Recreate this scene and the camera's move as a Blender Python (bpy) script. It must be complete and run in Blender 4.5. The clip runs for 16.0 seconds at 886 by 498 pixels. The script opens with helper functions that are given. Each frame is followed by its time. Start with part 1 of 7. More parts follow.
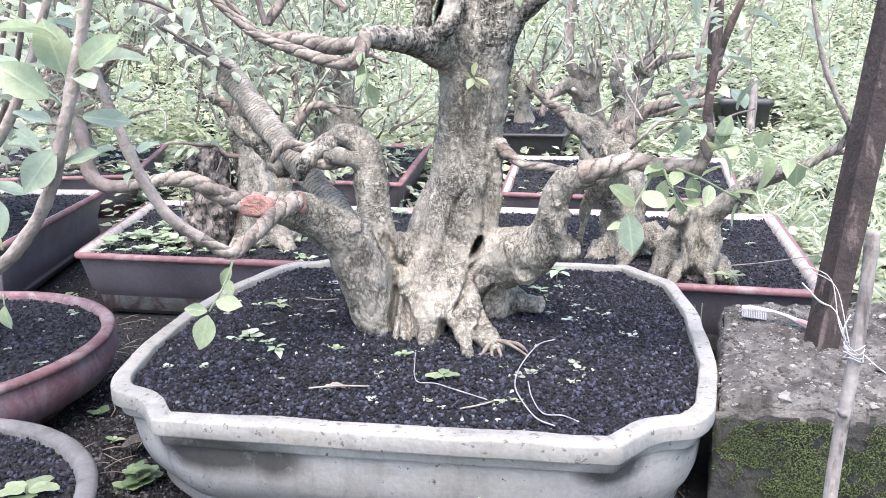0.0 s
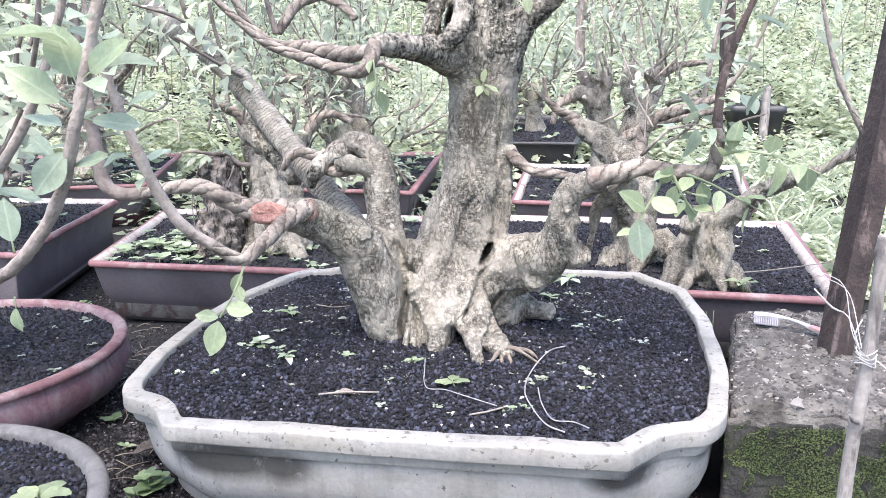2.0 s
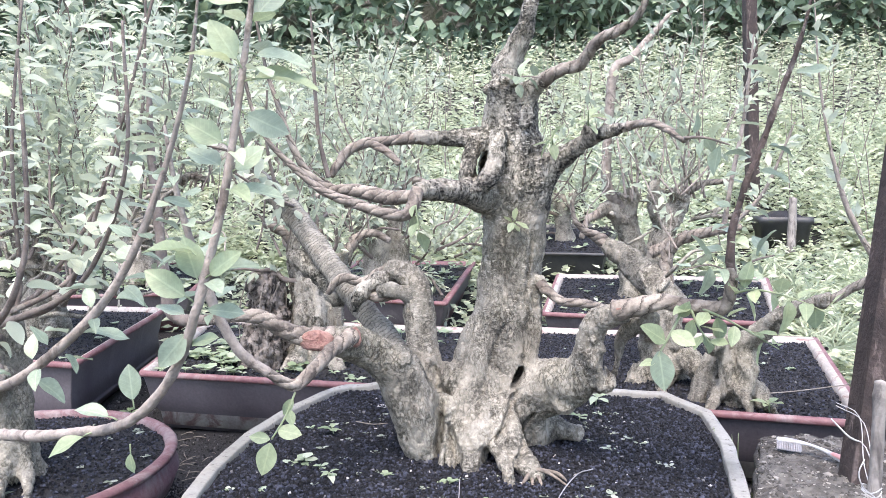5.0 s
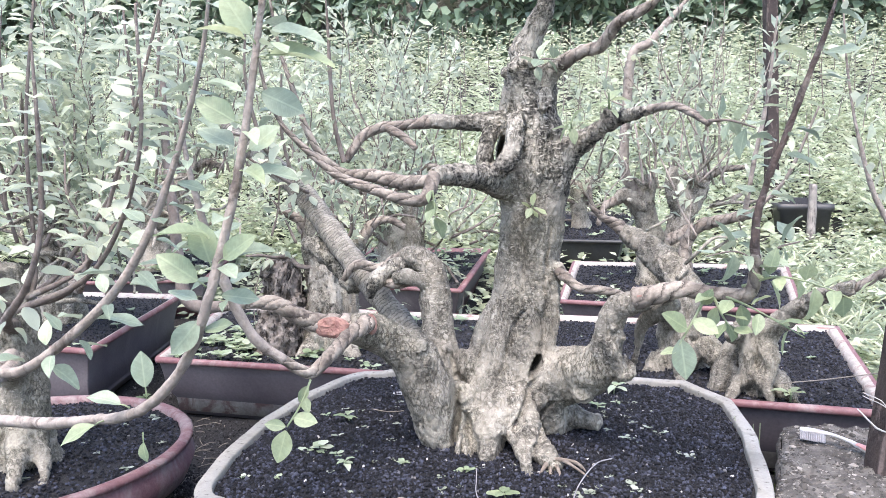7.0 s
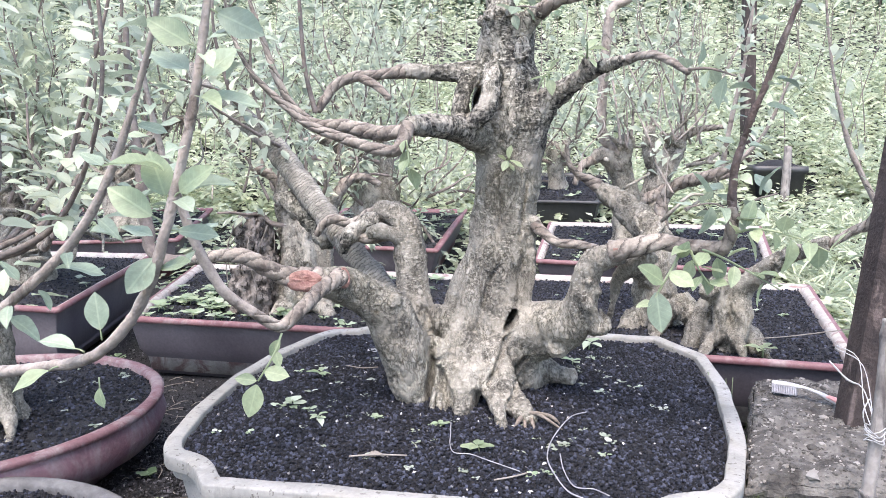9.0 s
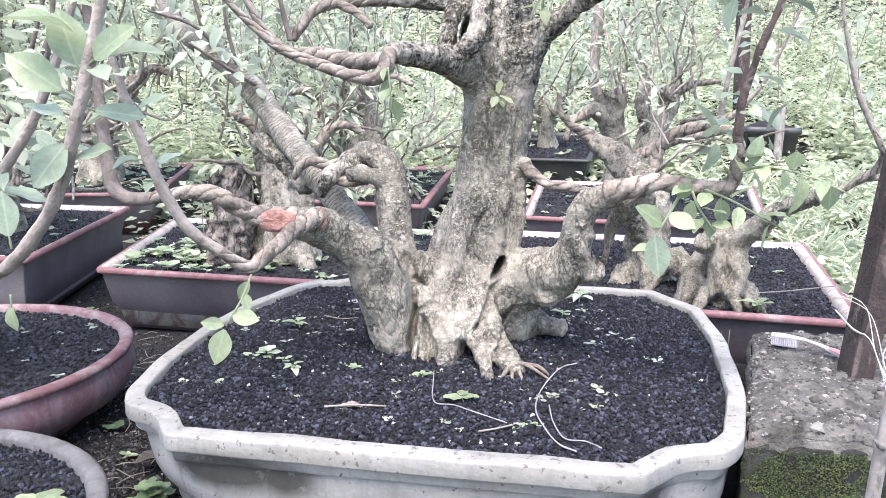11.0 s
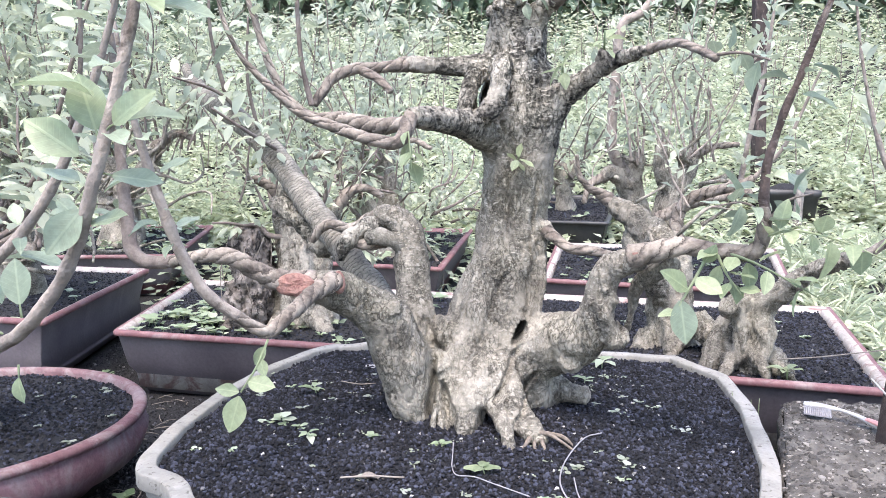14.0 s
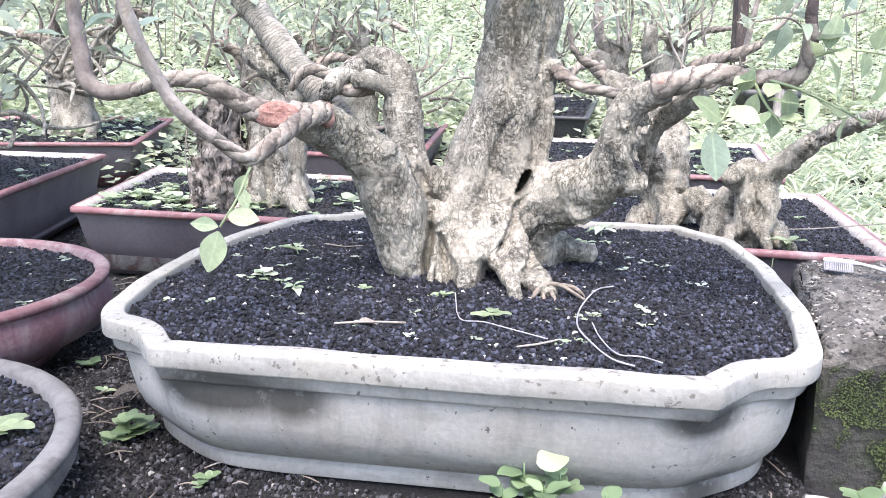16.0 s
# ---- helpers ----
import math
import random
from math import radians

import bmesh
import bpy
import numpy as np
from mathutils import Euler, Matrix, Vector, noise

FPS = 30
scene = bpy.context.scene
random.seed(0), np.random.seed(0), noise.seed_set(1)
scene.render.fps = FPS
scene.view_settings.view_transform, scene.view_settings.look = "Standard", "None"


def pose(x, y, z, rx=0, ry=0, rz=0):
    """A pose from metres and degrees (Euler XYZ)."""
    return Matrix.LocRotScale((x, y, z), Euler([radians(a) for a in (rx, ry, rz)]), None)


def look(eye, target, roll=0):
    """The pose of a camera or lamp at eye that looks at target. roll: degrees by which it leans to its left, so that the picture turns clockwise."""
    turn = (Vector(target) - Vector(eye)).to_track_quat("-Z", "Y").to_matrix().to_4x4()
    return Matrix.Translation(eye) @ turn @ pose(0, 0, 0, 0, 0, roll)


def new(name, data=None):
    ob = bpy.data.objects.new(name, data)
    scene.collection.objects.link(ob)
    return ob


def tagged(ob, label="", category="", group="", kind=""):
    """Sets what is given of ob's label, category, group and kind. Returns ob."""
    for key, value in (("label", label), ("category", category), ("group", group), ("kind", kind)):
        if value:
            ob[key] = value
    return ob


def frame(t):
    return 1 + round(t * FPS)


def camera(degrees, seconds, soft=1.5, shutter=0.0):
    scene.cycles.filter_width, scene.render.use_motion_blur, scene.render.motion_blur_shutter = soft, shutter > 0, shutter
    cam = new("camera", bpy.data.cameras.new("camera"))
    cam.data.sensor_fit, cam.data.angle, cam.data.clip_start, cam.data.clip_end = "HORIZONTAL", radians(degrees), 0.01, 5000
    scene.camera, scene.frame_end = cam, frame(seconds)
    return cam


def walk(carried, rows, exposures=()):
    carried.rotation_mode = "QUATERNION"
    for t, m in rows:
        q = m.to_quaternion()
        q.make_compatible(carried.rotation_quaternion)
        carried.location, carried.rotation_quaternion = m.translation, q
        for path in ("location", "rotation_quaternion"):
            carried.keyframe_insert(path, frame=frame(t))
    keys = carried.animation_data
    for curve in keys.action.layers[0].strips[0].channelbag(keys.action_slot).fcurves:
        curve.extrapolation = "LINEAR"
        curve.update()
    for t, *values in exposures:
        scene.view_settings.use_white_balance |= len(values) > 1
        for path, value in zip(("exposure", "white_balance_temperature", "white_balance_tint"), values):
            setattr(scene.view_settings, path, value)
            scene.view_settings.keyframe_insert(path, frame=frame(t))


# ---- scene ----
cam = camera(61.2, 16.0, soft=0.6)
PATH = [
    (0, (0.014, -0.031, 0.475), (-0.006, 1.92, 0.037), -0.5),
    (0.5, (0.015, -0.027, 0.484), (-0.01, 1.935, 0.099), -0.8),
    (1, (0.014, -0.031, 0.471), (-0.019, 1.926, 0.057), -0.8),
    (1.5, (0.016, -0.033, 0.473), (-0.029, 1.92, 0.045), -0.8),
    (2, (0.017, -0.033, 0.472), (-0.035, 1.923, 0.058), -0.8),
    (2.5, (0.015, -0.034, 0.474), (-0.043, 1.922, 0.063), -0.9),
    (3, (0.016, -0.036, 0.488), (-0.038, 1.925, 0.101), -1.2),
    (3.5, (0.014, -0.055, 0.515), (-0.035, 1.931, 0.282), -1.4),
    (4, (0.017, -0.101, 0.528), (-0.055, 1.889, 0.345), -0.9),
    (4.2, (0.017, -0.11, 0.527), (-0.089, 1.881, 0.371), -1.1),
    (6.5, (0.01, -0.102, 0.524), (-0.142, 1.886, 0.372), -0.5),
    (7, (0.01, -0.094, 0.522), (-0.161, 1.89, 0.336), -0.7),
    (7.5, (0.01, -0.091, 0.518), (-0.152, 1.89, 0.299), -0.8),
    (8, (0.01, -0.09, 0.516), (-0.13, 1.891, 0.282), -0.5),
    (8.5, (0.01, -0.085, 0.512), (-0.105, 1.895, 0.261), -0.3),
    (9, (0.012, -0.077, 0.505), (-0.098, 1.9, 0.223), -0.4),
    (9.2, (0.011, -0.069, 0.497), (-0.101, 1.905, 0.194), -0.4),
    (11.3, (0.015, -0.012, 0.463), (-0.051, 1.952, 0.091), 0.4),
    (11.5, (0.017, -0.01, 0.47), (-0.039, 1.96, 0.133), 0.3),
    (12, (0.013, -0.012, 0.49), (-0.067, 1.969, 0.222), -0.2),
    (12.5, (0.011, -0.023, 0.503), (-0.114, 1.963, 0.301), -0.5),
    (13, (0.015, -0.026, 0.519), (-0.117, 1.96, 0.326), -0.4),
    (13.5, (0.016, -0.033, 0.532), (-0.105, 1.954, 0.341), -0.1),
    (14, (0.009, -0.002, 0.464), (-0.114, 1.983, 0.255), 0.2),
    (14.5, (-0.007, 0.04, 0.4), (-0.119, 2.005, 0.047), 0.6),
    (15, (-0.018, 0.063, 0.36), (-0.103, 2.022, -0.038), 0.6),
    (15.5, (-0.031, 0.084, 0.353), (-0.034, 2.034, -0.095), 1.1),
    (16, (-0.037, 0.076, 0.358), (-0.06, 2.031, -0.063), 1.0),
]
walk(cam, [(t, look(eye, target, roll)) for t, eye, target, roll in PATH], [(0.0, 2.47, 6800, 17), (3.0, 2.47, 6800, 17), (4.0, 2.29, 6800, 17), (9.2, 2.26, 6800, 17), (11.3, 2.48, 6800, 17), (12.5, 2.32, 6800, 17), (13.5, 2.26, 6800, 17), (14.2, 2.36, 6800, 17), (15.0, 2.62, 6800, 17), (16.0, 2.68, 6800, 17)])

# ---- world, light, exposure ----
world = bpy.data.worlds.new("overcast_sky")
scene.world = world
world.use_nodes = True
wn = world.node_tree
sky = wn.nodes.new("ShaderNodeTexSky")
sky.sky_type, sky.sun_disc = "NISHITA", False
sky.sun_elevation, sky.sun_rotation = radians(64.5), radians(188.9)
sky.air_density, sky.dust_density = 1.0, 1.6
wn.links.new(sky.outputs[0], wn.nodes["Background"].inputs[0])
wn.nodes["Background"].inputs[1].default_value = 0.15
sun = new("sun", bpy.data.lights.new("sun", "SUN"))
sun.data.energy, sun.data.angle, sun.data.color = 1.3, radians(40), (1.0, 0.97, 0.93)
sun.matrix_world = look((-0.25, -1.6, 3.4), (0, 0.0, 0))


# ---- materials ----
def nodes_of(name):
    m = bpy.data.materials.new(name)
    m.use_nodes = True
    return m, m.node_tree, m.node_tree.nodes["Principled BSDF"]


def noise_node(tree, scale, detail=4.0, rough=0.55, distort=0.0, coords="Object", flat=1.0):
    co = tree.nodes.new("ShaderNodeTexCoord")
    n = tree.nodes.new("ShaderNodeTexNoise")
    n.inputs["Scale"].default_value, n.inputs["Detail"].default_value = scale, detail
    n.inputs["Roughness"].default_value, n.inputs["Distortion"].default_value = rough, distort
    if flat == 1.0:
        tree.links.new(co.outputs[coords], n.inputs["Vector"])
    else:
        mp = tree.nodes.new("ShaderNodeMapping")
        mp.inputs["Scale"].default_value = (1, 1, flat)
        tree.links.new(co.outputs[coords], mp.inputs[0])
        tree.links.new(mp.outputs[0], n.inputs["Vector"])
    return n.outputs["Fac"]


def ramp(tree, fac, *stops):
    r = tree.nodes.new("ShaderNodeValToRGB")
    el = r.color_ramp.elements
    while len(el) < len(stops):
        el.new(0.5)
    for e, (p, c) in zip(el, stops):
        e.position = p
        e.color = (c, c, c, 1) if isinstance(c, (int, float)) else (*c, 1)
    tree.links.new(fac, r.inputs[0])
    return r.outputs[0]


def mix(tree, fac, a, b, kind="MIX"):
    m = tree.nodes.new("ShaderNodeMix")
    m.data_type, m.blend_type = "RGBA", kind
    for value, slot in ((fac, 0), (a, 6), (b, 7)):
        if isinstance(value, bpy.types.NodeSocket):
            tree.links.new(value, m.inputs[slot])
        else:
            m.inputs[slot].default_value = value if slot == 0 else (*value, 1)
    return m.outputs[2]


def math_node(tree, op, a, b=0.0):
    m = tree.nodes.new("ShaderNodeMath")
    m.operation = op
    for value, slot in ((a, 0), (b, 1)):
        if isinstance(value, bpy.types.NodeSocket):
            tree.links.new(value, m.inputs[slot])
        else:
            m.inputs[slot].default_value = value
    return m.outputs[0]


def bump(tree, bsdf, height, strength=0.5, distance=0.002):
    b = tree.nodes.new("ShaderNodeBump")
    b.inputs["Strength"].default_value, b.inputs["Distance"].default_value = strength, distance
    tree.links.new(height, b.inputs["Height"])
    tree.links.new(b.outputs[0], bsdf.inputs["Normal"])


def plain(name, dark, light, spot, coarse=14, fine=160, rough=0.8, relief=0.4, spots=(0.55, 0.7), metal=0.0, distance=0.002, streak=1.0):
    """A surface with broad variation, fine grain and stains of a second colour."""
    m, t, b = nodes_of(name)
    broad = ramp(t, noise_node(t, coarse), (0.3, dark), (0.7, light))
    stain = ramp(t, noise_node(t, coarse * (0.6 if streak == 1.0 else 1.6), 6, 0.65, 0.6, flat=streak), (spots[0], 0.0), (spots[1], 1.0))
    grain = noise_node(t, fine, 5, 0.6)
    c = mix(t, stain, broad, spot)
    c = mix(t, 0.35, c, ramp(t, grain, (0.3, 0.25), (0.7, 1.0)), "MULTIPLY")
    t.links.new(c, b.inputs["Base Color"])
    b.inputs["Roughness"].default_value, b.inputs["Metallic"].default_value = rough, metal
    bump(t, b, grain, relief, distance)
    return m


def bark(name, light, shade, crack, lichen, cell=150.0, dark_from=0.5, dark_to=0.62, dashes=0.5, streak=0.6):
    """Pale bark: wrinkles and long fissures that follow the stem, rows of pale dashes, and lichen in upright patches."""
    m, t, b = nodes_of(name)

    def creases(scale, wide, flat, distort, detail=1.5):
        n = math_node(t, "ABSOLUTE", math_node(t, "SUBTRACT", noise_node(t, scale, detail, 0.5, distort, flat=flat), 0.5))
        return ramp(t, n, (0.0, 1.0), (wide * 0.4, 0.5), (wide, 0.0))

    broad = ramp(t, noise_node(t, 12, 6, 0.65, 0.4), (0.3, shade), (0.62, light))
    fine = math_node(t, "MULTIPLY", creases(cell, 0.085, 0.6, 0.5, 4.0), ramp(t, noise_node(t, 24, 3), (0.36, 0.2), (0.6, 0.85)))
    long = math_node(t, "MULTIPLY", creases(cell * 0.42, 0.05, 0.3, 0.7, 3.0), ramp(t, noise_node(t, 15, 3), (0.44, 0.0), (0.64, 0.75)))
    net = math_node(t, "MAXIMUM", fine, long)
    dash = math_node(t, "MULTIPLY", ramp(t, noise_node(t, cell * 0.8, 2, 0.5, 0.2, flat=2.6), (0.56, 0.0), (0.64, dashes)), ramp(t, noise_node(t, 10, 3), (0.42, 0.0), (0.58, 1.0)))
    patch = ramp(t, noise_node(t, 22, 8, 0.74, 0.6, flat=streak), (dark_from, 0.0), (dark_to, 1.0))
    speck = ramp(t, noise_node(t, 190, 3, 0.6), (0.32, 0.15), (0.58, 1.0))
    c = mix(t, math_node(t, "MULTIPLY", patch, speck), broad, lichen)
    c = mix(t, ramp(t, noise_node(t, 6, 5, 0.65), (0.45, 0.0), (0.7, 0.5)), c, tuple(v * k for v, k in zip(shade, (0.92, 0.98, 0.82))))
    c = mix(t, dash, c, tuple(min(0.75, v * 1.3) for v in light))
    c = mix(t, math_node(t, "MULTIPLY", net, 0.84), c, crack)
    c = mix(t, 0.35, c, ramp(t, noise_node(t, 70, 4), (0.3, 0.45), (0.7, 1.0)), "MULTIPLY")
    t.links.new(c, b.inputs["Base Color"])
    b.inputs["Roughness"].default_value = 0.9
    b.inputs["Specular IOR Level"].default_value = 0.25
    bump(t, b, math_node(t, "SUBTRACT", math_node(t, "MULTIPLY", noise_node(t, 240, 3), 0.6), net), 0.9, 0.0022)
    return m


def leaf_material(name, dark, light, vein, trans=0.35, rough=0.42, veins=False):
    m, t, b = nodes_of(name)
    info = t.nodes.new("ShaderNodeObjectInfo")
    isle = t.nodes.new("ShaderNodeNewGeometry")
    pick = math_node(t, "FRACT", math_node(t, "ADD", info.outputs["Random"], isle.outputs["Random Per Island"]))
    c = ramp(t, pick, (0.0, dark), (0.75, light), (1.0, vein))
    if veins:
        # midrib and side veins, set out in the blade's own length
        co = t.nodes.new("ShaderNodeTexCoord")
        xyz = t.nodes.new("ShaderNodeSeparateXYZ")
        t.links.new(co.outputs["Object"], xyz.inputs[0])
        ax = math_node(t, "ABSOLUTE", xyz.outputs[0])
        rib = ramp(t, ax, (0.012, 1.0), (0.03, 0.0))
        saw = math_node(t, "PINGPONG", math_node(t, "SUBTRACT", xyz.outputs[1], math_node(t, "MULTIPLY", ax, 0.7)), 0.055)
        side = ramp(t, math_node(t, "MULTIPLY", saw, 18.0), (0.0, 0.5), (0.22, 0.0))
        blotch = ramp(t, noise_node(t, 5, 4, 0.6), (0.3, 0.72), (0.7, 1.0))
        c = mix(t, 1.0, c, blotch, "MULTIPLY")
        c = mix(t, math_node(t, "MULTIPLY", math_node(t, "MAXIMUM", rib, side), 0.15), c, tuple(min(1.0, v * 1.3) for v in vein))
        bump(t, b, math_node(t, "MAXIMUM", rib, side), 0.18, 0.02)
    else:
        c = mix(t, 0.35, c, ramp(t, noise_node(t, 130, 3), (0.3, 0.5), (0.7, 1.0)), "MULTIPLY")
    t.links.new(c, b.inputs["Base Color"])
    b.inputs["Roughness"].default_value = rough
    back = t.nodes.new("ShaderNodeBsdfTranslucent")
    t.links.new(c, back.inputs[0])
    add = t.nodes.new("ShaderNodeMixShader")
    add.inputs[0].default_value = trans
    t.links.new(b.outputs[0], add.inputs[1])
    t.links.new(back.outputs[0], add.inputs[2])
    t.links.new(add.outputs[0], t.nodes["Material Output"].inputs[0])
    return m


def grain_material(name, dark, light, pale, share=0.94):
    """Loose granules, each with its own tone."""
    m, t, b = nodes_of(name)
    isle = t.nodes.new("ShaderNodeNewGeometry")
    c = ramp(t, isle.outputs["Random Per Island"], (0.0, dark), (0.62, tuple(0.35 * v for v in light)), (share, tuple(2.15 * v for v in light)), (min(1.0, share + 0.02), pale))
    t.links.new(c, b.inputs["Base Color"])
    b.inputs["Roughness"].default_value = 0.8
    b.inputs["Specular IOR Level"].default_value = 0.3
    bump(t, b, noise_node(t, 700, 4), 1.0, 0.0012)
    return m


def wrap_material(name, gap, low, high, starts=3.0, turns=46.0, loose=1.7, strength=(0.45, 1.0)):
    """Bark bound in tape: oblique lapped windings, drawn along the limb's own length and girth."""
    m, t, b = nodes_of(name)
    uv = t.nodes.new("ShaderNodeUVMap")
    uv.uv_map = "winding"
    xy = t.nodes.new("ShaderNodeSeparateXYZ")
    t.links.new(uv.outputs[0], xy.inputs[0])
    wander = math_node(t, "MULTIPLY", noise_node(t, 45, 4, 0.65), loose)
    ph = math_node(t, "FRACT", math_node(t, "ADD", math_node(t, "ADD", math_node(t, "MULTIPLY", xy.outputs[0], starts), math_node(t, "MULTIPLY", xy.outputs[1], turns)), wander))
    lap = ramp(t, ph, (0.0, 0.0), (0.10, 0.15), (0.35, 0.6), (0.8, 1.0), (0.97, 0.75), (1.0, 0.0))
    c = mix(t, ramp(t, noise_node(t, 38, 4, 0.6), (0.35, 0.0), (0.68, 1.0)), low, high)
    c = mix(t, ramp(t, noise_node(t, 24, 5, 0.7), (0.58, 0.0), (0.68, 0.75)), c, gap)
    # seams between laps darkened in colour, for groove shade the relief hardly gives
    c = mix(t, math_node(t, "MULTIPLY", ramp(t, lap, (0.0, 1.0), (0.5, 0.0)), ramp(t, noise_node(t, 30, 3, 0.6), (0.3, strength[0]), (0.62, strength[1]))), c, gap)
    c = mix(t, 0.5, c, ramp(t, noise_node(t, 260, 4, 0.6), (0.3, 0.3), (0.7, 1.0)), "MULTIPLY")
    t.links.new(c, b.inputs["Base Color"])
    b.inputs["Roughness"].default_value = 0.85
    bump(t, b, math_node(t, "ADD", lap, math_node(t, "MULTIPLY", noise_node(t, 200, 4), 1.0)), 0.7, 0.0024)
    return m


def spots_at(t, places):
    """A mask of ragged stains round given places (x, y, z, half width, half height)."""
    geo = t.nodes.new("ShaderNodeTexCoord")
    out = None
    for x, y, z, w, h in places:
        mp = t.nodes.new("ShaderNodeMapping")
        mp.vector_type = "TEXTURE"
        mp.inputs["Location"].default_value, mp.inputs["Scale"].default_value = (x, y, z), (w, w, h)
        t.links.new(geo.outputs["Object"], mp.inputs[0])
        ln = t.nodes.new("ShaderNodeVectorMath")
        ln.operation = "LENGTH"
        t.links.new(mp.outputs[0], ln.inputs[0])
        s = ramp(t, ln.outputs["Value"], (0.15, 1.0), (1.0, 0.0))
        out = s if out is None else math_node(t, "MAXIMUM", out, s)
    return out


def cement(name, dark, light, tan, mould, places, specks=0.66):
    """Old cast cement: cloudy, with run marks, tan and dark stains, pits, and mould at a few places."""
    m, t, b = nodes_of(name)
    c = ramp(t, noise_node(t, 6, 5, 0.62, 0.3), (0.3, dark), (0.66, light))
    c = mix(t, ramp(t, noise_node(t, 10, 6, 0.7, 0.5), (0.5, 0.0), (0.72, 0.8)), c, tan)
    run = noise_node(t, 26, 5, 0.65, 0.4, flat=0.10)
    c = mix(t, ramp(t, run, (0.52, 0.0), (0.74, 0.55)), c, tuple(v * 0.45 for v in dark))
    wipe = noise_node(t, 14, 5, 0.6, 0.2, flat=5.0)
    c = mix(t, ramp(t, wipe, (0.54, 0.0), (0.75, 0.45)), c, tuple(v * 0.5 for v in dark))
    c = mix(t, ramp(t, noise_node(t, 120, 3, 0.6), (specks, 0.0), (specks + 0.06, 0.8)), c, mould)
    blot = math_node(t, "MULTIPLY", spots_at(t, places), ramp(t, noise_node(t, 34, 6, 0.72), (0.22, 0.0), (0.44, 1.0)))
    c = mix(t, math_node(t, "MINIMUM", math_node(t, "MULTIPLY", blot, 1.7), 0.9), c, mould)
    grain = noise_node(t, 190, 5, 0.65)
    c = mix(t, 0.3, c, ramp(t, grain, (0.3, 0.35), (0.68, 1.0)), "MULTIPLY")
    t.links.new(c, b.inputs["Base Color"])
    b.inputs["Roughness"].default_value = 0.85
    bump(t, b, math_node(t, "ADD", grain, math_node(t, "MULTIPLY", noise_node(t, 45, 4, 0.6), 0.5)), 0.4, 0.0018)
    return m


M_WRAP = wrap_material("tape_wrapped_bark", (0.03, 0.022, 0.018), (0.12, 0.097, 0.079), (0.37, 0.325, 0.268))
M_RING = wrap_material("ring_scarred_bark", (0.045, 0.041, 0.034), (0.15, 0.14, 0.118), (0.36, 0.34, 0.285), 0.0, 150.0, 3.0, (0.45, 1.0))
# damp concrete, darkened further in colour for the shade beside the pot
M_DAMP_SHADE = plain("damp_and_shaded_concrete", (0.014, 0.0135, 0.012), (0.052, 0.049, 0.043), (0.022, 0.029, 0.013), 26, 130, 0.9, 1.0, (0.5, 0.62), distance=0.006)
M_WIRE = plain("dull_white_wire", (0.20, 0.195, 0.205), (0.32, 0.315, 0.33), (0.16, 0.15, 0.15), 60, 300, 0.5, 0.2)
MOULD = [(-0.235, 0.715, 0.096, 0.10, 0.034), (-0.17, 0.70, 0.092, 0.05, 0.03), (0.172, 0.655, 0.098, 0.05, 0.022), (0.29, 0.72, 0.10, 0.06, 0.02), (0.2, 0.67, 0.01, 0.05, 0.03), (0.187, 0.629, 0.036, 0.03, 0.014), (-0.385, 0.80, 0.05, 0.035, 0.05), (-0.30, 0.70, 0.02, 0.05, 0.02)]
M_CEMENT = cement("weathered_cement", (0.20, 0.194, 0.178), (0.295, 0.288, 0.268), (0.235, 0.22, 0.186), (0.022, 0.021, 0.017), MOULD)
M_RIM = cement("worn_cement_rim", (0.185, 0.181, 0.163), (0.295, 0.289, 0.265), (0.205, 0.192, 0.155), (0.075, 0.068, 0.055), MOULD[:1], 0.61)
M_BARK = bark("pale_bark", (0.35, 0.328, 0.275), (0.19, 0.176, 0.144), (0.036, 0.030, 0.024), (0.07, 0.066, 0.056), 180, 0.47, 0.60, 0.6)
M_BARK_TOP = bark("lichen_bark", (0.46, 0.43, 0.36), (0.19, 0.176, 0.148), (0.016, 0.0145, 0.013), (0.018, 0.017, 0.016), 140, 0.46, 0.53, 0.6, 0.55)
M_BARK_FAR = bark("weathered_bark", (0.44, 0.41, 0.345), (0.21, 0.192, 0.158), (0.04, 0.034, 0.028), (0.065, 0.06, 0.05), 170, 0.48, 0.60, 0.5)
M_ROT = plain("rotten_wood", (0.095, 0.08, 0.07), (0.32, 0.285, 0.252), (0.03, 0.025, 0.022), 40, 150, 0.9, 1.0, (0.5, 0.6), distance=0.006, streak=0.35)
M_TWIG = plain("young_twig", (0.105, 0.082, 0.07), (0.235, 0.198, 0.172), (0.36, 0.325, 0.285), 55, 300, 0.8, 1.0, (0.6, 0.7))
M_TWIG_RED = plain("red_brown_twig", (0.06, 0.041, 0.035), (0.145, 0.105, 0.092), (0.25, 0.205, 0.182), 60, 260, 0.8, 1.0, (0.54, 0.64), distance=0.004)
M_TWIG_PALE = plain("pale_twig", (0.21, 0.178, 0.15), (0.39, 0.338, 0.29), (0.125, 0.10, 0.083), 60, 300, 0.8, 0.9, (0.54, 0.64))
M_WOUND = plain("red_wound_paint", (0.185, 0.078, 0.064), (0.34, 0.20, 0.165), (0.09, 0.042, 0.036), 90, 320, 0.75, 1.0, distance=0.004)
M_ROOT = plain("root_bark", (0.11, 0.088, 0.07), (0.26, 0.22, 0.178), (0.06, 0.042, 0.035), 90, 320, 0.85, 1.0)
M_MAROON = plain("maroon_plastic", (0.115, 0.055, 0.064), (0.19, 0.105, 0.118), (0.215, 0.175, 0.178), 12, 170, 0.65, 0.5, (0.46, 0.66), streak=0.4)
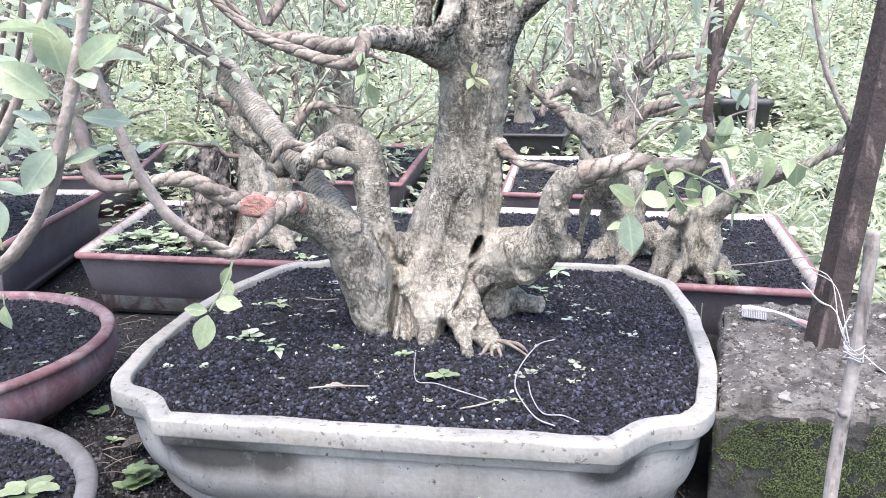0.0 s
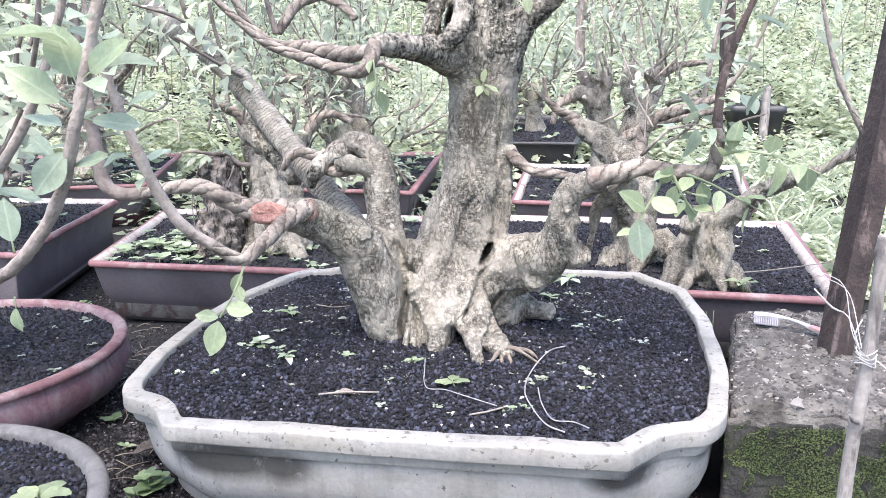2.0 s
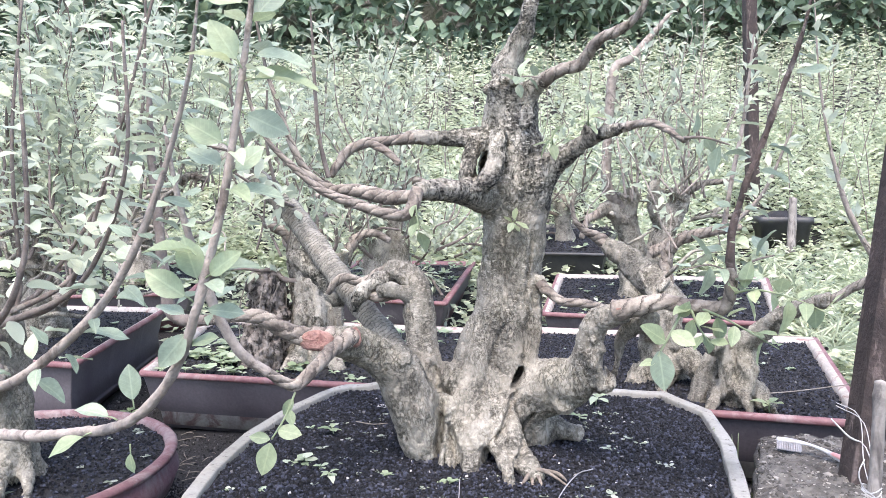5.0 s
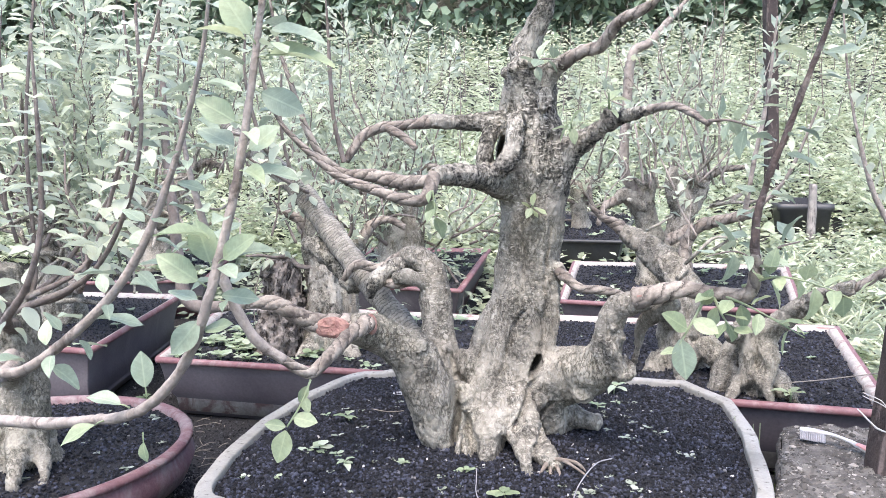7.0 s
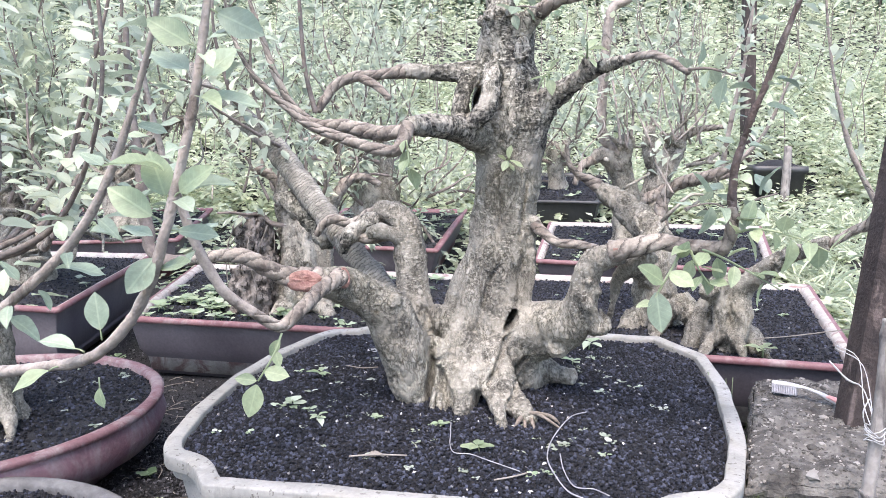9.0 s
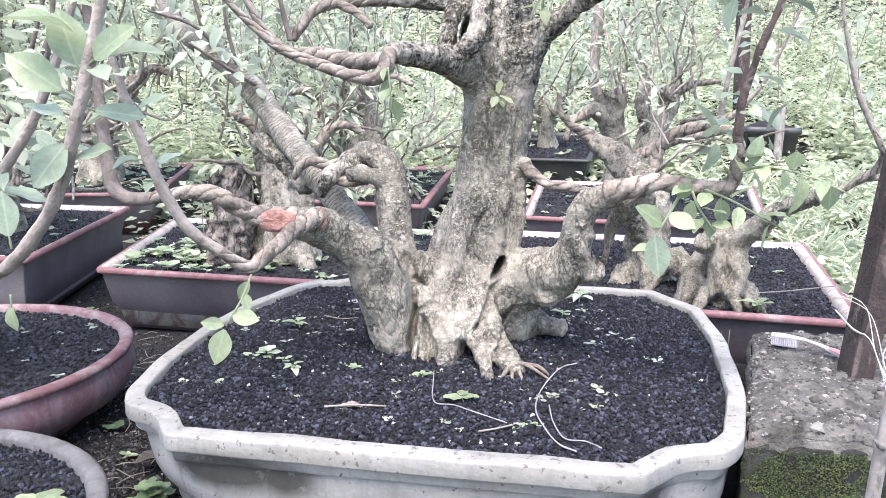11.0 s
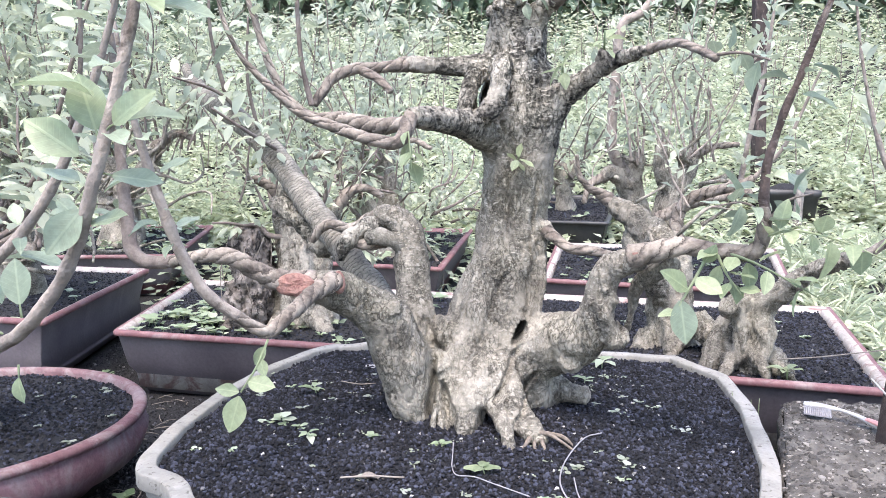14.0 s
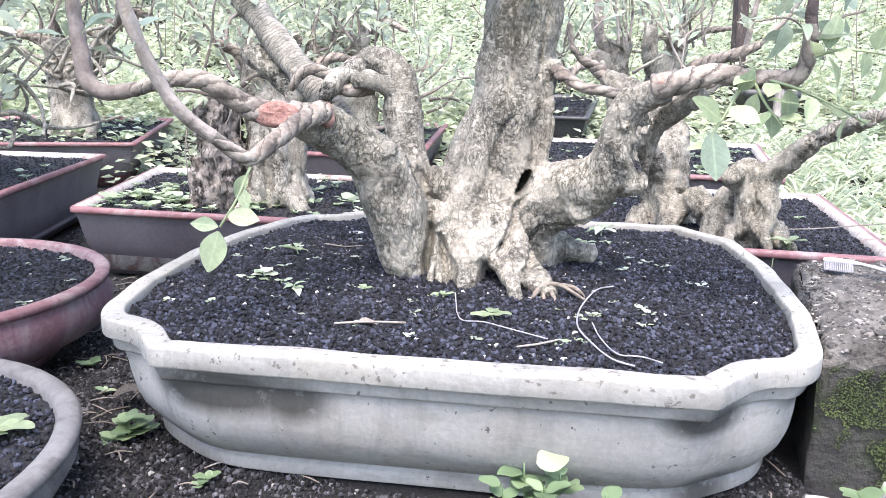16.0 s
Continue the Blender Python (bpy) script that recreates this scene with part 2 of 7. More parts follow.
M_MAROON_RIM = plain("worn_maroon_rim", (0.115, 0.05, 0.055), (0.185, 0.10, 0.104), (0.24, 0.185, 0.18), 40, 200, 0.7, 0.5, (0.46, 0.62))
M_BODY = plain("dark_purple_brown_plastic", (0.085, 0.072, 0.079), (0.135, 0.117, 0.125), (0.155, 0.138, 0.142), 8, 150, 0.55, 0.2)
M_REDRIM = plain("red_plastic_rim", (0.135, 0.054, 0.06), (0.205, 0.10, 0.104), (0.255, 0.19, 0.186), 30, 200, 0.6, 0.35, (0.52, 0.70))
M_LIME = plain("lime_crusted_plastic", (0.30, 0.272, 0.25), (0.46, 0.43, 0.39), (0.22, 0.14, 0.13), 30, 160, 0.85, 0.6, (0.54, 0.64))
M_GREY = plain("grey_clay", (0.085, 0.082, 0.08), (0.15, 0.146, 0.141), (0.05, 0.047, 0.044), 22, 150, 0.8, 0.7, (0.52, 0.66))
M_BLACK = plain("black_plastic", (0.018, 0.019, 0.02), (0.04, 0.042, 0.044), (0.05, 0.05, 0.048), 14, 150, 0.5, 0.2)
M_SOILBED = plain("black_soil", (0.003, 0.003, 0.004), (0.010, 0.010, 0.012), (0.007, 0.006, 0.006), 60, 420, 0.9, 1.0, distance=0.003)
M_GRAIN = grain_material("black_granules", (0.004, 0.004, 0.005), (0.024, 0.0265, 0.0375), (0.16, 0.155, 0.15), 0.99)
M_GROUND = plain("damp_dark_earth", (0.003, 0.003, 0.0035), (0.011, 0.0105, 0.0115), (0.01, 0.012, 0.008), 9, 160, 0.92, 1.0, distance=0.006)
M_CLOD = grain_material("earth_clods", (0.003, 0.003, 0.004), (0.045, 0.044, 0.048), (0.26, 0.25, 0.235), 0.975)
M_PERLITE = plain("white_crumbs", (0.32, 0.315, 0.30), (0.50, 0.49, 0.475), (0.22, 0.21, 0.19), 60, 400, 0.8, 0.3)
M_CONCRETE = plain("rough_concrete", (0.055, 0.05, 0.043), (0.19, 0.178, 0.158), (0.04, 0.035, 0.03), 30, 130, 0.92, 1.0, (0.5, 0.62), distance=0.008)
M_PEBBLE = grain_material("aggregate_pebbles", (0.06, 0.055, 0.048), (0.135, 0.126, 0.113), (0.20, 0.19, 0.172), 0.97)
M_MOSS = plain("moss", (0.048, 0.074, 0.022), (0.125, 0.168, 0.055), (0.03, 0.044, 0.016), 30, 360, 0.95, 1.0, distance=0.004)
M_RUST = plain("rusty_steel", (0.022, 0.016, 0.0145), (0.06, 0.043, 0.038), (0.13, 0.10, 0.09), 30, 150, 0.85, 1.0, (0.56, 0.64), metal=0.1, distance=0.003, streak=0.3)
M_BAMBOO = plain("grey_bamboo", (0.17, 0.155, 0.138), (0.30, 0.275, 0.248), (0.08, 0.07, 0.065), 40, 240, 0.75, 0.5, (0.5, 0.62), streak=0.2)
M_STRING = plain("white_plastic_string", (0.34, 0.335, 0.33), (0.46, 0.455, 0.445), (0.25, 0.235, 0.225), 40, 300, 0.45, 0.2)
M_PINK = plain("pink_rubber", (0.55, 0.27, 0.25), (0.64, 0.34, 0.31), (0.5, 0.3, 0.28), 40, 300, 0.5, 0.2)
M_STRAW = plain("dry_straw", (0.14, 0.12, 0.10), (0.26, 0.232, 0.20), (0.09, 0.075, 0.062), 40, 250, 0.85, 0.3)
M_LEAF = leaf_material("fig_leaf", (0.20, 0.26, 0.185), (0.36, 0.43, 0.31), (0.46, 0.53, 0.35), veins=True)
M_YOUNG = leaf_material("young_fig_leaf", (0.25, 0.32, 0.19), (0.39, 0.46, 0.28), (0.47, 0.53, 0.32), 0.45, veins=True)
M_SEED = leaf_material("seedling_leaf", (0.22, 0.30, 0.17), (0.36, 0.43, 0.29), (0.50, 0.55, 0.43), 0.35)
M_SPROUT = leaf_material("pale_sprout_leaf", (0.19, 0.225, 0.16), (0.30, 0.335, 0.26), (0.42, 0.44, 0.38), 0.3)
M_GROUNDWEED = leaf_material("ground_weed_leaf", (0.13, 0.20, 0.11), (0.23, 0.32, 0.18), (0.33, 0.41, 0.26), 0.35)
# weed colours lifted well above real leaves: haze and bright light painted in
M_WEED = leaf_material("haze_paled_weed_leaf", (0.30, 0.36, 0.235), (0.60, 0.655, 0.475), (0.745, 0.785, 0.59), 0.5)
# shrub leaves likewise, with their pale highlights put into the base colour
M_SHRUB = leaf_material("glare_paled_shrub_leaf", (0.33, 0.385, 0.29), (0.57, 0.62, 0.48), (0.67, 0.72, 0.51), 0.5)
# creeper and bank colours are lightened to carry the distant haze
M_CREEPER = leaf_material("dark_creeper_leaf", (0.09, 0.14, 0.10), (0.19, 0.27, 0.18), (0.30, 0.38, 0.25), 0.3)
M_WALL = plain("mossy_old_wall", (0.10, 0.10, 0.085), (0.26, 0.26, 0.225), (0.09, 0.12, 0.07), 4.0, 30, 0.95, 1.0, (0.46, 0.6), distance=0.04)


# ---- building helpers ----
def mesh_of(name, verts, faces, smooth=True):
    me = bpy.data.meshes.new(name)
    me.from_pydata([tuple(v) for v in verts], [], [tuple(f) for f in faces])
    me.polygons.foreach_set("use_smooth", [smooth] * len(me.polygons))
    me.update()
    return me


def mesh_of_arrays(name, verts, tris, smooth=False):
    """A triangle mesh from numpy arrays, quick for very many small pieces."""
    me = bpy.data.meshes.new(name)
    n = len(tris)
    me.vertices.add(len(verts))
    me.vertices.foreach_set("co", np.asarray(verts, np.float32).ravel())
    me.loops.add(3 * n)
    me.loops.foreach_set("vertex_index", np.asarray(tris, np.int32).ravel())
    me.polygons.add(n)
    me.polygons.foreach_set("loop_start", np.arange(0, 3 * n, 3, dtype=np.int32))
    me.polygons.foreach_set("use_smooth", np.full(n, smooth))
    me.update(calc_edges=True)
    return me


def thing(name, at=(0, 0, 0), label="", category="", group="", kind=""):
    ob = new(name)
    ob.location = at
    ob.empty_display_size = 0.02
    return tagged(ob, label, category, group, kind)


def part(name, me, material, parent=None, label="", kind=""):
    """One mesh, given in world places, under a thing or a part."""
    ob = new(name, me)
    if material is not None and not me.materials:
        me.materials.append(material)
    if parent is not None:
        ob.parent = parent
        if parent.data is None:
            ob.matrix_parent_inverse = Matrix.Translation(parent.location).inverted()
    return tagged(ob, label, kind=kind)


def join(*pieces):
    verts, faces = [], []
    for v, f in pieces:
        k = len(verts)
        verts.extend(v)
        faces.extend([tuple(i + k for i in q) for q in f])
    return verts, faces


def spline(pts, step):
    """Catmull-Rom through rows of any width, in steps of about that length."""
    p = np.array(pts, float)
    p = np.vstack([2 * p[0] - p[1], p, 2 * p[-1] - p[-2]])
    out = []
    for i in range(1, len(p) - 2):
        n = max(2, int(np.linalg.norm(p[i + 1, :3] - p[i, :3]) / step))
        for u in np.arange(n) / n:
            out.append(0.5 * (2 * p[i] + (p[i + 1] - p[i - 1]) * u + (2 * p[i - 1] - 5 * p[i] + 4 * p[i + 1] - p[i + 2]) * u**2
                              + (3 * p[i] - p[i - 1] - 3 * p[i + 1] + p[i + 2]) * u**3))
    out.append(p[-2])
    return np.array(out)


def tube(pts, sides=10, step=0.01, wobble=0.0, freq=40.0, helix=0.0, turns=60.0, cap=True):
    """A tapered limb along rows (x, y, z, radius). wobble: lumps, as a share of the radius; helix: height of a spiral wrap, turns: its windings a metre."""
    c = spline(pts, step)
    at, rad = c[:, :3], np.maximum(c[:, 3], 0.0004)
    way = np.gradient(at, axis=0)
    way /= np.linalg.norm(way, axis=1)[:, None] + 1e-9
    side = np.cross(way[0], (0.31, 0.9, 0.17))
    run = np.r_[0, np.cumsum(np.linalg.norm(np.diff(at, axis=0), axis=1))]
    verts, faces = [], []
    ang = np.arange(sides) / sides * 2 * np.pi
    for i in range(len(at)):
        side = side - way[i] * (side @ way[i])
        side /= np.linalg.norm(side) + 1e-9
        up = np.cross(way[i], side)
        for a in ang:
            d = side * np.cos(a) + up * np.sin(a)
            r = rad[i]
            if helix:
                ph = (run[i] * turns + 3 * a / (2 * np.pi) + 0.35 * noise.noise(Vector(at[i] * 35))) % 1.0
                # lapped windings: each rises to an edge, then drops to the next
                r *= 1 + helix * (ph**1.5 - 0.45)
            if wobble:
                r *= 1 + wobble * noise.noise(Vector(at[i] + d * rad[i]) * freq)
            verts.append(at[i] + d * r)
    for i in range(len(at) - 1):
        for k in range(sides):
            a, b = i * sides + k, i * sides + (k + 1) % sides
            faces.append((a, b, b + sides, a + sides))
    if cap:
        n = len(verts)
        verts += [at[0] - way[0] * rad[0] * 0.25, at[-1] + way[-1] * rad[-1] * 0.4]
        last = (len(at) - 1) * sides
        for k in range(sides):
            faces += [((k + 1) % sides, k, n), (last + k, last + (k + 1) % sides, n + 1)]
    return verts, faces


def fused(name, limbs, voxel=0.004, smooth=5, lumps=0.004, freq=30.0, fine=0.0012):
    """Limbs grown together into one skin, with lumps and burrs."""
    v, f = join(*limbs)
    raw = bpy.data.objects.new("raw", mesh_of("raw", v, f))
    scene.collection.objects.link(raw)
    rm = raw.modifiers.new("grow", "REMESH")
    rm.mode, rm.voxel_size, rm.use_smooth_shade = "VOXEL", voxel, True
    sm = raw.modifiers.new("soften", "SMOOTH")
    sm.factor, sm.iterations = 0.5, smooth
    dg = bpy.context.evaluated_depsgraph_get()
    me = bpy.data.meshes.new_from_object(raw.evaluated_get(dg))
    me.name = name
    bpy.data.objects.remove(raw)
    n = len(me.vertices)
    co, nr = np.empty(3 * n, np.float32), np.empty(3 * n, np.float32)
    me.vertices.foreach_get("co", co)
    me.vertices.foreach_get("normal", nr)
    co, nr = co.reshape(-1, 3), nr.reshape(-1, 3)
    high = np.empty(n, np.float32)
    for i in range(n):
        q = Vector(co[i])
        # soft lumps, narrow creases that follow the stem, and fine burrs
        rib = abs(noise.noise(Vector((q.x * freq * 1.9, q.y * freq * 1.9, q.z * freq * 0.4))))
        cross = abs(noise.noise(Vector((q.x * freq * 0.8, q.y * freq * 0.8, q.z * freq * 2.6)) + Vector((7, 3, 1))))
        high[i] = (lumps * (noise.noise(q * freq) + 0.35 * noise.noise(q * freq * 2.7)) - 1.5 * lumps * max(0.0, 1 - rib / 0.11) - 0.6 * lumps * max(0.0, 1 - cross / 0.09)
                   + fine * (0.6 - 2.5 * abs(noise.noise(q * 120))))
    me.vertices.foreach_set("co", (co + nr * high[:, None]).ravel())
    me.polygons.foreach_set("use_smooth", [True] * len(me.polygons))
    me.update()
    return me


def wrapped(name, pts, sides, step, wobble, freq, helix, turns, material=None):
    """A limb bound in tape, with the lapped edge of each winding; "winding" holds girth and run."""
    v, f = tube(pts, sides, step, wobble, freq, helix, turns)
    me = mesh_of(name, v, f)
    me.materials.append(material or M_WRAP)
    at = spline(pts, step)[:, :3]
    run = np.r_[0, np.cumsum(np.linalg.norm(np.diff(at, axis=0), axis=1))]
    uv = np.zeros((len(me.loops), 2), np.float32)
    i, k = np.divmod(np.arange((len(at) - 1) * sides), sides)
    quad = np.stack([np.c_[k, i], np.c_[k + 1, i], np.c_[k + 1, i + 1], np.c_[k, i + 1]], 1).reshape(-1, 2)
    uv[:len(quad), 0], uv[:len(quad), 1] = quad[:, 0] / sides, run[quad[:, 1]]
    me.uv_layers.new(name="winding").data.foreach_set("uv", uv.ravel())
    return me


# leaves: a blade along +y with a folded midrib and a pointed, drooping tip
def leaf_shape(width=0.27, fold=0.10, droop=0.14, rows=8, blunt=0.8):
    v, f = [], []
    for i in range(rows + 1):
        u = i / rows
        wave = 0.03 * math.sin(u * 9 + width * 40)
        w = width * math.sin(math.pi * min(1, u * 0.97 + 0.02)) ** blunt * (1 - 0.25 * u)
        z = -droop * u * u
        v += [(-w, u, z + fold * w / width + wave), (0, u, z), (w, u, z + fold * w / width - wave)]
    for i in range(rows):
        a = 3 * i
        f += [(a, a + 1, a + 4, a + 3), (a + 1, a + 2, a + 5, a + 4)]
    return v, f


LEAF_FORMS = [mesh_of("leaf", *leaf_shape(*k)) for k in ((0.32, 0.12, 0.16), (0.36, 0.07, 0.06), (0.29, 0.16, 0.32))]
BROAD_FORMS = [mesh_of("leaf", *leaf_shape(*k)) for k in ((0.45, 0.08, 0.16, 8, 0.5), (0.52, 0.04, 0.07, 8, 0.45))]
LEAF_KINDS = {}


def aim(at, way, up=(0, 0, 1), size=1.0):
    y = Vector(way).normalized()
    x = y.cross(Vector(up))
    x = x.normalized() if x.length > 1e-4 else Vector((1, 0, 0))
    z = x.cross(y)
    m = Matrix((x, y, z)).transposed().to_4x4()
    return Matrix.Translation(at) @ m @ Matrix.Scale(size, 4)


def leaf(parent, at, way, size, material, up=(0, 0, 1), broad=False, pick=None):
    """One leaf as a part of its plant; leaves of one form and colour share a mesh."""
    forms = BROAD_FORMS if broad else LEAF_FORMS
    k = random.randrange(len(forms)) if pick is None else pick
    key = (broad, k, material.name)
    if key not in LEAF_KINDS:
        LEAF_KINDS[key] = forms[k].copy()
        LEAF_KINDS[key].materials.append(material)
    ob = new("leaf", LEAF_KINDS[key])
    ob.parent = parent
    if parent.data is None:
        ob.matrix_parent_inverse = Matrix.Translation(parent.location).inverted()
    ob.matrix_basis = aim(at, way, up, size)
    return ob


def rnd(a, b):
    return random.uniform(a, b)


def leafy(parent, pts, count, size, material, spread=0.5, start=0.15, droop=-0.1, stalk=0.25):
    """Leaves in a loose spiral along a shoot, as parts."""
    c = spline(pts, 0.01)
    for i in range(count):
        u = start + (1 - start) * (i + rnd(0, 0.6)) / count
        k = min(len(c) - 2, int(u * (len(c) - 1)))
        at, way = Vector(c[k, :3]), Vector(c[k + 1, :3] - c[k, :3]).normalized()
        a = i * 2.4 + rnd(-0.5, 0.5)
        side = way.cross(Vector((0.2, 0.3, 1))).normalized()
        out = side * math.cos(a) + way.cross(side) * math.sin(a)
        d = (out + way * rnd(0.1, 0.9) * spread + Vector((0, 0, droop))).normalized()
        s = size * rnd(0.65, 1.15)
        leaf(parent, at + out * c[k, 3] + d * s * stalk * 0.3, d, s, material, (rnd(-0.4, 0.4), rnd(-0.6, 0.2), 1))


def blade(segs=2):
    """A light leaf for masses: eight triangles."""
    v = np.array([(0, 0, 0), (-0.2, 0.35, 0.05), (0.2, 0.35, 0.05), (0, 0.4, 0.0), (-0.17, 0.7, 0.02), (0.17, 0.7, 0.02), (0, 0.72, -0.04), (0, 1, -0.14)])
    t = np.array([(0, 3, 1), (0, 2, 3), (1, 3, 6), (1, 6, 4), (3, 2, 5), (3, 5, 6), (4, 6, 7), (6, 5, 7)])
    return v, t


def simple_blade():
    """A folded leaf of four triangles, for what stands far off."""
    v = np.array([(0, 0, 0), (-0.2, 0.42, 0.05), (0.2, 0.42, 0.05), (0, 0.5, 0.0), (0, 1, -0.12)])
    return v, np.array([(0, 3, 1), (0, 2, 3), (1, 3, 4), (3, 2, 4)])


def scatter(name, shape, at, way, size, rng, width=1.0):
    """Very many copies of a small shape as one mesh: at, way: arrays of places and directions."""
    v, t = shape
    n = len(at)
    way = way / (np.linalg.norm(way, axis=1)[:, None] + 1e-9)
    up = np.array([0, 0, 1.0]) + rng.normal(0, 0.45, (n, 3))
    x = np.cross(way, up)
    x /= np.linalg.norm(x, axis=1)[:, None] + 1e-9
    z = np.cross(x, way)
    s = np.asarray(size)[:, None, None]
    pts = at[:, None] + s * (v[None, :, :1] * x[:, None] * width + v[None, :, 1:2] * way[:, None] + v[None, :, 2:] * z[:, None])
    tris = t[None] + (np.arange(n) * len(v))[:, None, None]
    return mesh_of_arrays(name, pts.reshape(-1, 3), tris.reshape(-1, 3), True)


def crumbs(name, at, size, rng, flat=0.85, light=False):
    """Rough rounded granules as one mesh: twelve faces each, open below."""
    q4 = [(math.cos(a), math.sin(a)) for a in (0, math.pi / 2, math.pi, 1.5 * math.pi)]
    base = np.array([(0, 0, 0.95)] + [(0.78 * x, 0.78 * y, 0.42) for x, y in q4] + [(0.68 * (x - y), 0.68 * (x + y), -0.45) for x, y in q4])
    t = np.array([f for k in range(4) for f in ((0, 1 + k, 1 + (k + 1) % 4), (1 + k, 5 + k, 1 + (k + 1) % 4), (5 + k, 5 + (k + 1) % 4, 1 + (k + 1) % 4))])
    if light:
        base = np.array([(1, 0, 0), (-1, 0, 0), (0, 1, 0), (0, -1, 0), (0, 0, 1), (0, 0, -1)]) * 1.1
        t = np.array([(0, 2, 4), (2, 1, 4), (1, 3, 4), (3, 0, 4), (2, 0, 5), (1, 2, 5), (3, 1, 5), (0, 3, 5)])
    n, m = len(at), len(base)
    if light:
        q, _ = np.linalg.qr(rng.normal(size=(n, 3, 3)))
    else:
        # turned about the upright, and leaning a little
        a, lx, ly = rng.uniform(0, 6.283, n), rng.normal(0, 0.3, n), rng.normal(0, 0.3, n)
        c, s, o = np.cos(a), np.sin(a), np.ones(n)
        q = np.stack([np.stack([c, -s, lx], 1), np.stack([s, c, ly], 1), np.stack([-lx * c - ly * s, lx * s - ly * c, o], 1)], 1)
    v = base[None] * rng.uniform(0.65, 1.25, (n, m, 1)) * np.asarray(size)[:, None, None] * rng.uniform(0.75, 1.25, (n, 1, 3))
    v = np.einsum("nij,nkj->nki", q, v)
    v[:, :, 2] *= flat
    pts = at[:, None] + v
    return mesh_of_arrays(name, pts.reshape(-1, 3), (t[None] + (np.arange(n) * m)[:, None, None]).reshape(-1, 3))


def loft(loops, close_last=True):
    """Skins a list of closed loops of equal length; the last one is closed with a fan."""
    verts, faces = [], []
    n = len(loops[0])
    for lp in loops:
        verts.extend(lp)
    for i in range(len(loops) - 1):
        for k in range(n):
            a, b = i * n + k, i * n + (k + 1) % n
            faces.append((a, b, b + n, a + n))
    if close_last:
        c = np.mean(np.array(loops[-1]), axis=0)
        verts.append(tuple(c))
        m, last = len(verts) - 1, (len(loops) - 1) * n
        faces += [(last + k, last + (k + 1) % n, m) for k in range(n)]
    return verts, faces


def box(x0, x1, y0, y1, z0, z1, b=0.004):
    bm = bmesh.new()
    bmesh.ops.create_cube(bm, size=1)
    for v in bm.verts:
        v.co = Vector(((x0 + x1) / 2 + v.co.x * (x1 - x0), (y0 + y1) / 2 + v.co.y * (y1 - y0), (z0 + z1) / 2 + v.co.z * (z1 - z0)))
    bmesh.ops.bevel(bm, geom=bm.edges[:], offset=b, segments=2, affect="EDGES")
    me = bpy.data.meshes.new("box")
    bm.to_mesh(me)
    bm.free()
    return me


def ground_height(x, y):
    rise = 0.15 * max(0.0, y - 2.3) + 0.2 * max(0.0, y - 4.2) - 0.055 * min(1.0, max(0.0, (y - 0.7) / 0.7))
    return rise + 0.012 * noise.noise(Vector((x * 3, y * 3, 0))) * min(1.0, abs(y) + 0.4) - 0.004


# ---- ground and distance ----
def ground_sheet():
    xs = np.r_[np.linspace(-60, -3, 16), np.linspace(-2.8, 2.8, 85), np.linspace(3, 60, 16)]
    ys = np.r_[np.linspace(-60, -1.5, 14), np.linspace(-1.3, 4.5, 88), np.linspace(4.7, 12, 26), np.linspace(13, 60, 10)]
    verts, faces = [], []
    for y in ys:
        for x in xs:
            verts.append((x, y, ground_height(x, min(y, 9.0))))
    n = len(xs)
    for j in range(len(ys) - 1):
        for i in range(n - 1):
            a = j * n + i
            faces.append((a, a + 1, a + n + 1, a + n))
    return mesh_of("ground", verts, faces)


tagged(part("ground", ground_sheet(), M_GROUND), "dark damp earth littered with crumbs and dead stalks", "ground", kind="structure")


def old_wall():
    rng = np.random.default_rng(5)
    verts, faces = [], []
    nx, nz = 90, 20
    for j in range(nz + 1):
        for i in range(nx + 1):
            x, z = -14 + 28 * i / nx, 0.6 + 3.2 * j / nz
            verts.append((x, 9.2 - 0.25 * noise.noise(Vector((x * 0.9, 0, z * 1.6))) + 0.25 * z * 0.2, z))
    for j in range(nz):
        for i in range(nx):
            a = j * (nx + 1) + i
            faces.append((a, a + 1, a + nx + 2, a + nx + 1))
    k = len(verts)
    verts += [(-14, 9.9, 0.6), (14, 9.9, 0.6), (14, 9.9, 3.8), (-14, 9.9, 3.8)]
    faces += [(nz * (nx + 1), nz * (nx + 1) + nx, k + 2, k + 3), (k, k + 3, k + 2, k + 1)]
    return mesh_of("wall", verts, faces)


tagged(part("wall_back", old_wall(), M_WALL), "old mossy earth-and-stone bank overgrown by creepers", "wall", kind="structure")


